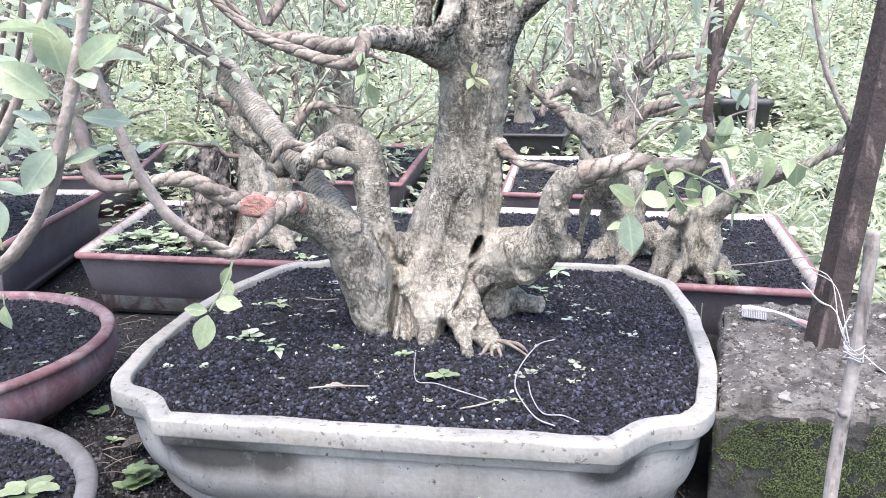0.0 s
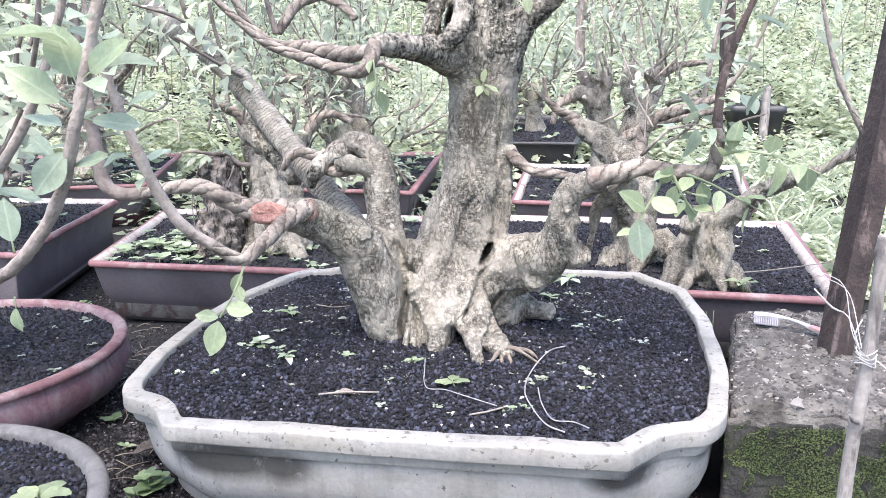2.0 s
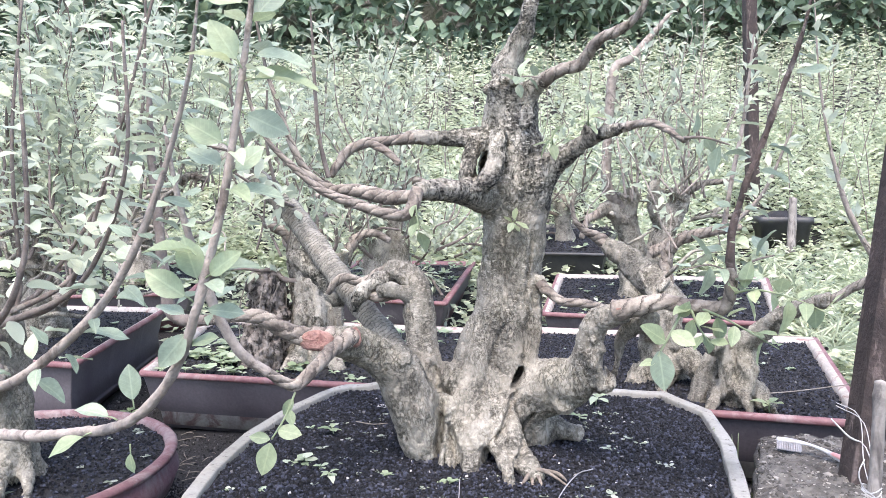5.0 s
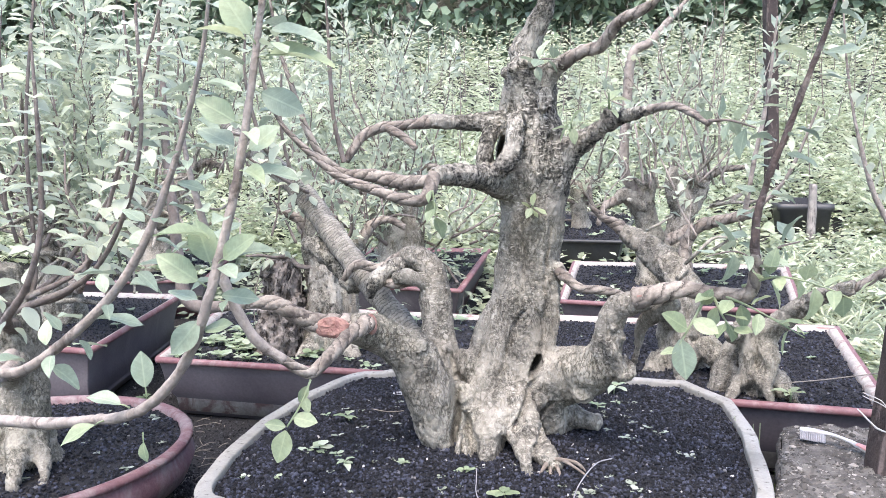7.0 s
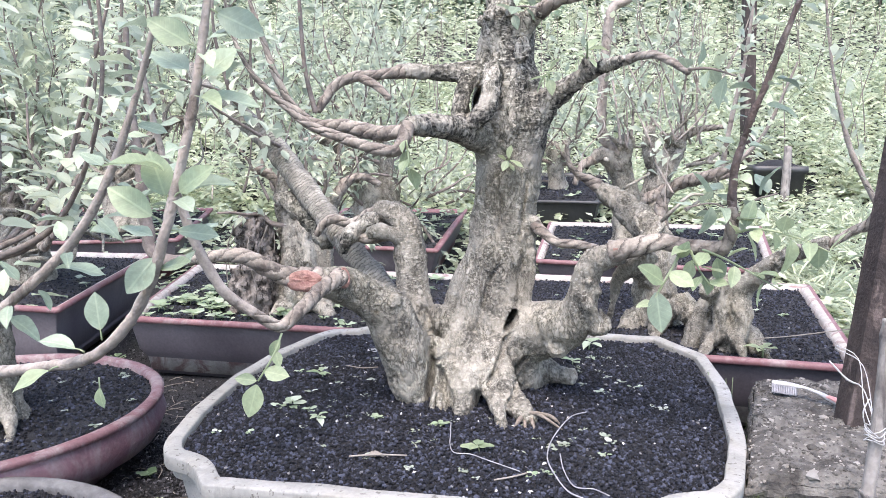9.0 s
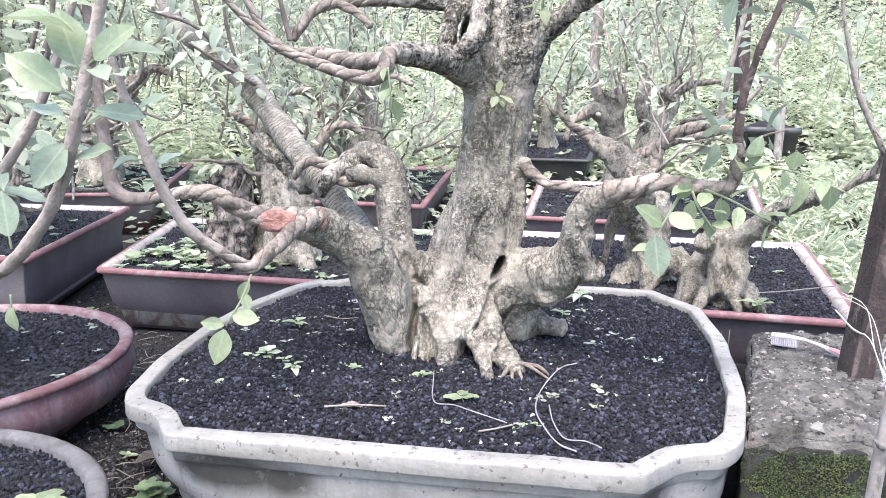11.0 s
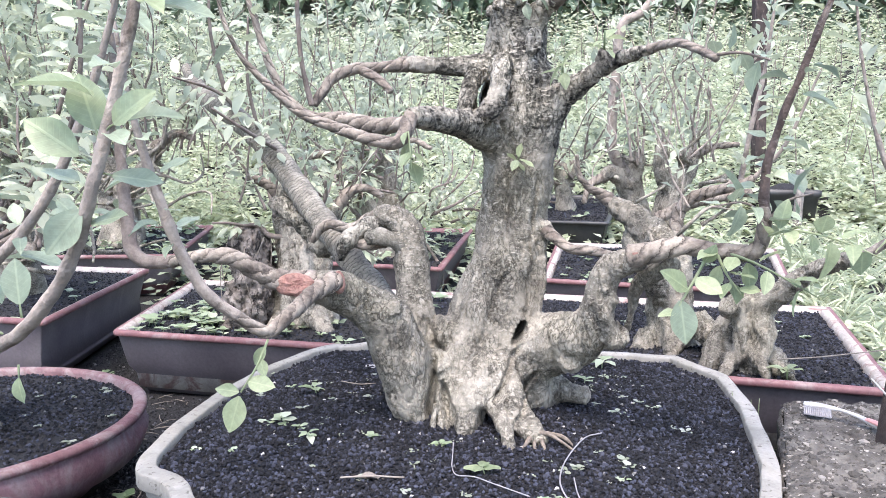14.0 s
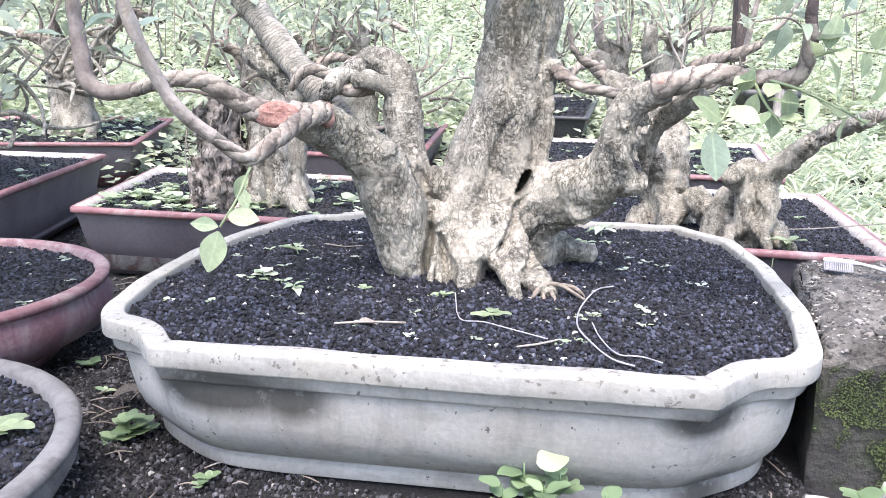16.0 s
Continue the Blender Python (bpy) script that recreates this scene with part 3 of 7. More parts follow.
# ---- pots ----
def quad_loop(corners, size, inset, dz, rc, seg=5, jitter=0.0):
    """A rounded loop set in from the four rim corners: front left, front right, back right, back left."""
    w, d = size
    hx, hy = w / 2 - inset, d / 2 - inset
    r = max(0.004, rc - inset * 0.6)
    pts = []
    for cx, cy, a0 in ((-hx + r, -hy + r, 180), (hx - r, -hy + r, 270), (hx - r, hy - r, 0), (-hx + r, hy - r, 90)):
        for k in range(seg):
            a = radians(a0 + 90 * k / (seg - 1))
            pts.append((cx + r * math.cos(a), cy + r * math.sin(a)))
    # points along the straight sides, so that long edges can sag a little
    full = []
    for i, p in enumerate(pts):
        q = pts[(i + 1) % len(pts)]
        full.append(p)
        if (i + 1) % seg == 0:
            full += [(p[0] + (q[0] - p[0]) * u, p[1] + (q[1] - p[1]) * u) for u in (0.2, 0.4, 0.6, 0.8)]
    fl, fr, br, bl = (np.array(c, float) for c in corners)
    out = []
    for x, y in full:
        u, v = x / w + 0.5, y / d + 0.5
        p = (fl * (1 - u) + fr * u) * (1 - v) + (bl * (1 - u) + br * u) * v
        p[2] += dz + jitter * noise.noise(Vector((x * 9, y * 9, dz * 7)))
        out.append(tuple(p))
    return out


def rect_pot(corners, height, label, rim_mat, inner_mat, body_mat, lip=0.024, rc=0.014, taper=0.06, group="bonsai pots"):
    fl, fr, br, bl = (np.array(c, float) for c in corners)
    w = (np.linalg.norm(fr - fl) + np.linalg.norm(br - bl)) / 2
    d = (np.linalg.norm(bl - fl) + np.linalg.norm(br - fr)) / 2
    mid = (fl + fr + br + bl) / 4
    pot = thing("bonsai_pot", (mid[0], mid[1], mid[2] - height), label, "plant pot", group)
    lp = lambda i, z, j=0.0: quad_loop(corners, (w, d), i, z, rc, jitter=j)  # noqa: E731
    body = loft([lp(0.010, -0.0115), lp(0.014, -0.022), lp(0.03, -height * 0.55), lp(taper - 0.004, -height + 0.034), lp(taper, -height + 0.03), lp(taper - 0.004, -height + 0.026),
                 lp(taper - 0.002, -height + 0.016), lp(taper + 0.006, -height + 0.012), lp(taper + 0.008, -height)])
    part("body", mesh_of("body", *body), body_mat, pot)
    rim = loft([lp(0.012, -0.0125, 0.001), lp(0.002, -0.013, 0.001), lp(0, -0.010, 0.001), lp(0.0, -0.004, 0.001), lp(0.003, 0, 0.001), lp(0.012, 0.0005, 0.001)], False)
    part("rim", mesh_of("rim", *rim), rim_mat, pot)
    inner = loft([lp(0.012, 0.0005, 0.001), lp(lip, -0.004, 0.002), lp(lip + 0.004, -0.012, 0.002), lp(lip + 0.01, -0.045), lp(lip + 0.03, -height + 0.012)])
    part("inner_edge", mesh_of("inner_edge", *inner), inner_mat, pot, "lime-crusted inner edge")
    return pot


def soil_bed(corners, lip, depth, mound, seed, grains, label, grain=0.0032, material=None):
    """A bed of black granules that fills a rectangular pot."""
    fl, fr, br, bl = (np.array(c, float) for c in corners)
    w, d = np.linalg.norm(fr - fl), np.linalg.norm(bl - fl)
    rng = np.random.default_rng(seed)
    m = (lip + 0.002) / min(w, d)

    def spot(u, v):
        p = (fl * (1 - u) + fr * u) * (1 - v) + (bl * (1 - u) + br * u) * v
        rise = mound * math.sin(math.pi * u) * math.sin(math.pi * v)
        return p[0], p[1], p[2] - depth + rise + 0.004 * noise.noise(Vector((p[0] * 22, p[1] * 22, seed)))

    n = 26
    verts = [spot(m + (1 - 2 * m) * i / n, m + (1 - 2 * m) * j / n) for j in range(n + 1) for i in range(n + 1)]
    faces = [(j * (n + 1) + i, j * (n + 1) + i + 1, (j + 1) * (n + 1) + i + 1, (j + 1) * (n + 1) + i) for j in range(n) for i in range(n)]
    mid = spot(0.5, 0.5)
    bed = thing("potting_soil", mid, label, "soil", kind="stuff")
    part("soil_bed", mesh_of("soil_bed", verts, faces), M_SOILBED, bed, kind="stuff")
    uv = rng.uniform(m, 1 - m, (grains, 2))
    at = np.array([spot(u, v) for u, v in uv])
    at[:, 2] += rng.uniform(-0.001, 0.003, grains)
    part("granules", crumbs("granules", at, grain * rng.uniform(0.4, 1.3, grains), rng, 0.85, fl[1] > 1.65), M_GRAIN, bed, kind="stuff")
    return bed, spot


# the large cement pot: straight sides, notched corners
POT_AT, POT_TURN, POT_TOP = (-0.008, 1.022), radians(-8), 0.137


def notched(inset, z, jitter=0.0, plain_round=0.0):
    quarter = [(0.0, -0.378), (0.08, -0.378), (0.16, -0.377), (0.232, -0.3765), (0.2375, -0.3752), (0.2415, -0.371), (0.257, -0.352), (0.27, -0.336), (0.288, -0.3225), (0.312, -0.3145), (0.318, -0.3115),
               (0.331, -0.298), (0.345, -0.27), (0.357, -0.22), (0.371, -0.15), (0.379, -0.07)]
    # the corner at the back right is cut off straight
    chamfer = [(0.387, 0.05), (0.387, 0.10), (0.383, 0.17), (0.3785, 0.232), (0.3765, 0.241), (0.372, 0.2485), (0.345, 0.294), (0.3135, 0.345), (0.309, 0.3515), (0.3015, 0.3545), (0.25, 0.3595), (0.20, 0.364), (0.14, 0.370), (0.07, 0.376)]
    ring = quarter + [(0.382, 0.0)] + chamfer
    ring = ring + [(0.0, 0.378)] + [(-x, -y) for x, y in quarter[1:]] + [(-0.384, 0.0)] + [(-x, y) for x, y in reversed(quarter)][:-1]
    ring = np.array([(x * (1.005 if x < 0 else 0.99), y) for x, y in ring])
    ring = spline(np.c_[np.vstack([ring, ring[:1]]), np.zeros(len(ring) + 1)], 0.004)[:, :2]
    run = np.r_[0, np.cumsum(np.linalg.norm(np.diff(ring, axis=0), axis=1))]
    even = np.arange(300) / 300 * run[-1]
    ring = np.c_[np.interp(even, run, ring[:, 0]), np.interp(even, run, ring[:, 1])]
    for _ in range(int(plain_round * 90)):
        ring = (np.roll(ring, 1, 0) + 2 * ring + np.roll(ring, -1, 0)) / 4
    # lower down the notches fade into a plain rounded oblong
    th = np.arctan2(ring[:, 1], ring[:, 0])
    rr = (np.abs(np.cos(th) / 0.380) ** 3.3 + np.abs(np.sin(th) / 0.376) ** 3.3) ** (-1 / 3.3)
    ring = ring * (1 - plain_round) + np.c_[rr * np.cos(th), rr * np.sin(th)] * plain_round
    ahead, behind = np.roll(ring, -1, 0), np.roll(ring, 1, 0)
    tan = ahead - behind
    nrm = np.c_[-tan[:, 1], tan[:, 0]] / np.linalg.norm(tan, axis=1)[:, None]
    # insets pull towards the middle a little, so that the notches soften lower down
    soft = max(0.0, inset - 0.015)
    rad = np.hypot(ring[:, 0], ring[:, 1])[:, None]
    p = ring + nrm * min(inset, 0.015) - ring / rad * soft * np.array((0.6, 1.05))
    c, s = math.cos(POT_TURN), math.sin(POT_TURN)
    p = p + (0.001 * min(1.0, max(0.0, (POT_TOP - 0.05 - z) / 0.07)), 0)
    out = []
    for x, y in p:
        if jitter > 0.002:
            k = 1 + 0.006 * noise.noise(Vector((x * 24, y * 24, 3))) * (inset > 0.015) + 0.0022 * noise.noise(Vector((x * 60, y * 60, 8))) - 0.004 * max(0.0, noise.noise(Vector((x * 85, y * 85, z * 60))) - 0.25)
            x, y = x * k, y * k
        j = jitter * noise.noise(Vector((x * 14, y * 14, z * 9)))
        out.append((POT_AT[0] + c * x - s * y, POT_AT[1] + s * x + c * y, z + j))
    return out


def big_pot():
    pot = thing("cement_bonsai_pot", (*POT_AT, 0), "large pale weathered cement bonsai pot with notched corners", "plant pot")
    T = POT_TOP

    def edged(rows, d=0.0007):
        """Loops with a close pair at every edge, so that edges stay crisp."""
        out = []
        for i, (s, z, *k) in enumerate(rows):
            j, p = (k + [0.0, 0.0])[:2]
            if 0 < i < len(rows) - 1:
                for o in (i - 1, i + 1):
                    ds, dz = rows[o][0] - s, rows[o][1] - z
                    u = min(0.3, d / (math.hypot(ds, dz) + 1e-9))
                    out.append(notched(s + ds * u, z + dz * u, j, p))
            else:
                out.append(notched(s, z, j, p))
        return out

    rim = loft(edged([(0.014, T - 0.0205), (0.0015, T - 0.0200, 0.001), (0.0, T - 0.0185, 0.001), (0.0, T - 0.0022, 0.0016), (0.0016, T - 0.0002, 0.0022), (0.011, T + 0.0002, 0.0025),
                      (0.0232, T - 0.0002, 0.0025), (0.0252, T - 0.003, 0.0025), (0.0265, T - 0.018, 0.002), (0.03, T - 0.05)]), False)
    part("rim", mesh_of("rim", *rim), M_RIM, pot, "thick chipped cement rim")
    band = loft(edged([(0.003, T - 0.0195), (0.0075, T - 0.0203), (0.0085, T - 0.022), (0.0095, T - 0.0325), (0.0115, T - 0.0345), (0.022, T - 0.0362)]), False)
    part("moulding", mesh_of("moulding", *band), M_CEMENT, pot)
    body = [(0.0165, T - 0.034, 0, 0.05), (0.0155, T - 0.05, 0, 0.2), (0.0165, T - 0.068, 0, 0.32), (0.020, T - 0.084, 0, 0.36), (0.027, T - 0.097, 0, 0.34), (0.038, T - 0.108, 0, 0.3), (0.046, T - 0.1165, 0, 0.3)]
    body = [notched(*r) for r in body] + edged([(0.0535, T - 0.1195, 0, 0.36), (0.0565, T - 0.1212, 0, 0.4), (0.054, T - 0.1245, 0, 0.4), (0.0525, T - 0.126, 0, 0.4), (0.051, T - 0.137, 0, 0.4), (0.065, T - 0.1385, 0, 0.4)])[1:]
    part("body", mesh_of("body", *loft(body)), M_CEMENT, pot, "stained cement body with a low foot")
    return pot


big_pot()


def main_height(x, y):
    r = math.hypot(x - 0.0, y - 1.02)
    return 0.1265 + 0.0045 * max(0.0, 1 - (r / 0.34) ** 2) + 0.003 * noise.noise(Vector((x * 20, y * 20, 0)))


def main_soil():
    rng = np.random.default_rng(11)
    ring = np.array(notched(0.0255, 0.1))[:, :2]
    c = np.array(POT_AT)
    verts, faces = [], []
    K, n = 24, len(ring)
    for k in range(1, K + 1):
        for p in c + (ring - c) * k / K:
            verts.append((p[0], p[1], main_height(*p)))
    verts.append((c[0], c[1], main_height(*c)))
    for k in range(K - 1):
        for i in range(n):
            a, b = k * n + i, k * n + (i + 1) % n
            faces.append((b, a, a + n, b + n))
    faces += [(i, (i + 1) % n, len(verts) - 1) for i in range(n)]
    bed = thing("potting_soil", (*POT_AT, 0.12), "coarse black volcanic potting grit filling the cement pot", "soil", kind="stuff")
    part("soil_bed", mesh_of("soil_bed", verts, faces), M_SOILBED, bed, kind="stuff")
    N = 60000
    u = np.sqrt(rng.uniform(0, 0.985, N))
    k = rng.integers(0, n, N)
    f = rng.uniform(0, 1, N)[:, None]
    e = ring[k] * (1 - f) + ring[(k + 1) % n] * f
    p = c + (e - c) * u[:, None]
    at = np.c_[p, [main_height(*q) for q in p] + rng.uniform(-0.001, 0.0032, N)]
    part("granules", crumbs("granules", at, 0.0022 * rng.uniform(0.4, 1.5, N), rng), M_GRAIN, bed, kind="stuff")


main_soil()

# rim corners: front left, front right, back right, back left
LEFT_POT = [(-0.845, 1.62, 0.10), (-0.06, 1.47, 0.10), (-0.02, 2.20, 0.10), (-0.975, 2.42, 0.10)]
RIGHT_POT = [(0.02, 1.425, 0.10), (0.70, 1.26, 0.10), (0.935, 2.06, 0.10), (0.12, 2.23, 0.10)]
RIGHT_BACK = [(0.168, 2.30, 0.132), (0.86, 2.10, 0.132), (1.09, 2.88, 0.175), (0.28, 3.05, 0.175)]
MID_BACK = [(-0.75, 2.64, 0.14), (-0.145, 2.47, 0.14), (-0.06, 3.2, 0.215), (-0.62, 3.3, 0.215)]
SIDE_POT = [(-1.62, 1.72, 0.125), (-0.985, 1.59, 0.125), (-1.085, 2.34, 0.145), (-1.76, 2.42, 0.145)]
SIDE_BACK = [(-1.90, 2.50, 0.155), (-1.125, 2.64, 0.155), (-1.25, 3.35, 0.21), (-2.0, 3.35, 0.21)]
FAR_POT = [(0.10, 3.24, 0.252), (0.50, 3.12, 0.252), (0.72, 4.05, 0.335), (0.28, 4.15, 0.335)]
FAR_LEFT = [(-1.80, 4.10, 0.262), (-0.70, 3.86, 0.262), (-0.62, 4.5, 0.31), (-1.75, 4.7, 0.31)]
RED = "rectangular dark plastic bonsai pot with a worn red rim"
SPOT = {}
for key, corners, h, mats, grains, mound in (
    ("left", LEFT_POT, 0.155, (M_REDRIM, M_LIME, M_BODY), 7000, 0.012), ("right", RIGHT_POT, 0.155, (M_REDRIM, M_LIME, M_BODY), 13000, 0.012),
    ("right_back", RIGHT_BACK, 0.17, (M_REDRIM, M_LIME, M_BODY), 4000, 0.01), ("mid_back", MID_BACK, 0.165, (M_REDRIM, M_REDRIM, M_BODY), 2000, 0.006),
    ("side", SIDE_POT, 0.17, (M_REDRIM, M_LIME, M_BODY), 4000, 0.01), ("side_back", SIDE_BACK, 0.165, (M_REDRIM, M_REDRIM, M_BODY), 3000, 0.01),
    ("far", FAR_POT, 0.17, (M_BLACK, M_BLACK, M_BLACK), 2500, 0.006), ("far_left", FAR_LEFT, 0.12, (M_BLACK, M_BLACK, M_BLACK), 2500, 0.006)):
    word = "black plastic bonsai pot, far back among the weeds" if mats[0] is M_BLACK else RED
    rect_pot(corners, h, word, *mats, taper=0.03 if key == "side" else 0.06)
    _, SPOT[key] = soil_bed(corners, 0.028, 0.014, mound, len(SPOT) + 3, grains, "black granular soil in a rectangular bonsai pot", 0.0042 if corners[0][1] > 2 else 0.0030)


def round_pot(at, rad, top, height, thick, lean, label, material, seed, squash=1.0, bulge=0.0):
    """A round pot with a rolled rim and a foot ring."""
    pot = thing("round_bonsai_pot", (*at, top - height), label, "plant pot", "bonsai pots")
    n = 72

    def ring(r, z):
        return [(at[0] + r * math.cos(a), at[1] + squash * r * math.sin(a), z) for a in (2 * math.pi * k / n for k in range(n))]

    body = loft([ring(rad - 0.004, top - 0.012), ring(rad + bulge, top - height * 0.35), ring(rad + bulge - 0.012, top - height * 0.6), ring(rad - lean * 0.7, top - height * 0.82),
                 ring(rad - lean, top - height + 0.016), ring(rad - lean + 0.008, top - height + 0.014), ring(rad - lean + 0.006, top - height)])
    part("body", mesh_of("body", *body), material, pot)
    rim = loft([ring(rad - 0.003, top - 0.013), ring(rad + 0.003, top - 0.010), ring(rad + 0.004, top - 0.004), ring(rad, top), ring(rad - thick * 0.5, top + 0.001), ring(rad - thick, top - 0.001),
                ring(rad - thick - 0.003, top - 0.006), ring(rad - thick - 0.005, top - 0.05)], False)
    part("rim", mesh_of("rim", *rim), M_MAROON_RIM if material is M_MAROON else material, pot, "worn pale rim")
    rng = np.random.default_rng(seed)
    r0 = rad - thick - 0.003
    hgt = lambda x, y: top - 0.013 + 0.008 * (1 - ((x - at[0]) ** 2 + (y - at[1]) ** 2) / r0**2) + 0.003 * noise.noise(Vector((x * 22, y * 22, seed)))  # noqa: E731
    bed = thing("potting_soil", (*at, top - 0.01), "black granular soil in a round bonsai pot", "soil", kind="stuff")
    loops = [[(at[0] + r0 * u * math.cos(a), at[1] + squash * r0 * u * math.sin(a), hgt(at[0] + r0 * u * math.cos(a), at[1] + r0 * u * math.sin(a))) for a in (2 * math.pi * k / 48 for k in range(48))] for u in np.linspace(1, 0.05, 12)]
    part("soil_bed", mesh_of("soil_bed", *loft(loops)), M_SOILBED, bed, kind="stuff")
    N = 9000
    r, a = r0 * np.sqrt(rng.uniform(0, 1, N)), rng.uniform(0, 2 * np.pi, N)
    x, y = at[0] + r * np.cos(a), at[1] + squash * r * np.sin(a)
    p = np.c_[x, y, [hgt(*q) for q in zip(x, y)] + rng.uniform(-0.001, 0.003, N)]
    part("granules", crumbs("granules", p, 0.0025 * rng.uniform(0.4, 1.4, N), rng), M_GRAIN, bed, kind="stuff")
    return hgt


ROUND_AT, BOWL_AT = (-0.826, 1.043), (-0.590, 0.585)
round_height = round_pot(ROUND_AT, 0.298, 0.09, 0.115, 0.014, 0.075, "round maroon glazed bonsai pot with a bulging side", M_MAROON, 31, 1.0, 0.006)
bowl_height = round_pot(BOWL_AT, 0.247, 0.07, 0.075, 0.015, 0.05, "round grey clay bonsai bowl", M_GREY, 37)


# ---- the main bonsai ----
def main_tree():
    tree = thing("bonsai_tree", (0.0, 1.03, 0.12), "thick old fig bonsai with pale fissured bark and wrapped branches", "tree")
    limbs = []

    def limb(*rows, sides=14):
        limbs.append(tube(rows, sides, 0.012, 0.16, 26))

    limb((-0.032, 1.01, 0.085, 0.062), (-0.017, 1.04, 0.134, 0.073), (-0.002, 1.06, 0.182, 0.078), (0.016, 1.07, 0.252, 0.068), (0.034, 1.07, 0.333, 0.055), (0.045, 1.07, 0.404, 0.0495),
         (0.049, 1.07, 0.474, 0.050), (0.047, 1.07, 0.535, 0.056), (0.045, 1.07, 0.587, 0.050), (0.043, 1.07, 0.63, 0.0425), (0.044, 1.065, 0.662, 0.0405), (0.044, 1.062, 0.684, 0.0385), sides=20)
    limb((-0.060, 0.99, 0.095, 0.027), (-0.080, 0.985, 0.125, 0.031), (-0.096, 0.98, 0.165, 0.033), (-0.106, 0.975, 0.213, 0.0375), (-0.123, 0.965, 0.263, 0.035), (-0.153, 0.945, 0.293, 0.029), (-0.184, 0.92, 0.314, 0.025), (-0.208, 0.9, 0.322, 0.020))
    limb((-0.040, 1.04, 0.11, 0.03), (-0.055, 1.04, 0.193, 0.032), (-0.032, 1.05, 0.239, 0.04))
    limb((-0.06, 1.05, 0.14, 0.03), (-0.086, 1.05, 0.193, 0.028), (-0.091, 1.06, 0.236, 0.030), (-0.102, 1.09, 0.284, 0.0275), (-0.108, 1.11, 0.336, 0.0255), (-0.114, 1.12, 0.37, 0.025), (-0.137, 1.13, 0.392, 0.0215), (-0.163, 1.14, 0.391, 0.0175))
    limb((-0.145, 0.96, 0.285, 0.022), (-0.13, 1.03, 0.265, 0.020), (-0.105, 1.07, 0.25, 0.021))
    limb((0.015, 1.03, 0.185, 0.05), (0.074, 1.03, 0.218, 0.046), (0.112, 1.0, 0.234, 0.040), (0.137, 0.965, 0.256, 0.031), (0.147, 0.945, 0.29, 0.022), (0.150, 0.935, 0.323, 0.020), (0.160, 0.925, 0.345, 0.0187), (0.180, 0.91, 0.355, 0.016), (0.195, 0.905, 0.36, 0.0135))
    limb((0.160, 0.948, 0.245, 0.012), (0.180, 0.95, 0.253, 0.0062), (0.191, 0.954, 0.281, 0.0055), (0.194, 0.952, 0.309, 0.010), (0.202, 0.942, 0.328, 0.0135), (0.214, 0.92, 0.343, 0.012), (0.232, 0.903, 0.356, 0.010))
    limb((0.141, 0.926, 0.313, 0.007), (0.152, 0.922, 0.288, 0.010), (0.164, 0.932, 0.257, 0.008))
    limb((0.151, 0.917, 0.319, 0.0055), (0.153, 0.913, 0.316, 0.005))
    limb((0.135, 0.93, 0.300, 0.008), (0.152, 0.922, 0.305, 0.0065), (0.170, 0.925, 0.303, 0.005))
    limb((0.08, 1.07, 0.16, 0.032), (0.127, 1.045, 0.150, 0.0145), (0.149, 1.035, 0.149, 0.0135))
    limb((0.05, 1.03, 0.20, 0.045), (0.07, 1.05, 0.15, 0.035), (0.085, 1.06, 0.12, 0.03))
    limb((0.02, 0.99, 0.195, 0.03), (0.046, 0.935, 0.157, 0.0195), (0.066, 0.905, 0.139, 0.0145), (0.075, 0.89, 0.131, 0.010))
    limb((0.02, 0.96, 0.16, 0.018), (0.031, 0.905, 0.146, 0.0105), (0.036, 0.875, 0.129, 0.008), (0.037, 0.868, 0.115, 0.006))
    limb((0.003, 1.0, 0.2, 0.037), (-0.013, 0.955, 0.157, 0.028), (-0.026, 0.938, 0.12, 0.023))
    limb((-0.045, 0.98, 0.18, 0.02), (-0.052, 0.955, 0.14, 0.012), (-0.054, 0.945, 0.115, 0.009))
    limb((-0.026, 0.998, 0.522, 0.0150), (0.0, 0.99, 0.535, 0.0152), (0.016, 0.99, 0.555, 0.0155), (0.022, 0.998, 0.583, 0.0148), (0.024, 1.015, 0.612, 0.0125))
    limb((0.01, 1.05, 0.515, 0.03), (-0.028, 0.98, 0.524, 0.0185), (-0.065, 0.925, 0.527, 0.0152), (-0.084, 0.885, 0.526, 0.0115))
    limb((0.02, 1.055, 0.604, 0.022), (-0.013, 1.055, 0.608, 0.0165), (-0.055, 1.05, 0.607, 0.0125), (-0.112, 1.04, 0.609, 0.0118))
    limb((-0.008, 1.045, 0.60, 0.015), (-0.020, 1.03, 0.575, 0.0115), (-0.023, 1.015, 0.54, 0.0125))
    limb((0.075, 1.06, 0.535, 0.036), (0.100, 1.045, 0.560, 0.0225), (0.135, 1.02, 0.584, 0.0140), (0.163, 0.99, 0.602, 0.0112), (0.189, 0.96, 0.609, 0.0085), (0.205, 0.935, 0.612, 0.0068))
    limb((0.150, 1.0, 0.598, 0.0085), (0.152, 0.99, 0.618, 0.0075))
    limb((0.060, 1.05, 0.650, 0.020), (0.075, 1.04, 0.675, 0.0155), (0.096, 1.018, 0.690, 0.0105))
    # a callus ring on the upper stem, shreds of split bark and the ragged cut
    for k in range(8):
        a = k * math.pi / 4
        limb((0.066 + 0.0075 * math.cos(a), 1.020, 0.636 + 0.015 * math.sin(a), 0.0052), (0.066 + 0.0075 * math.cos(a + 0.8), 1.018, 0.636 + 0.015 * math.sin(a + 0.8), 0.0050))
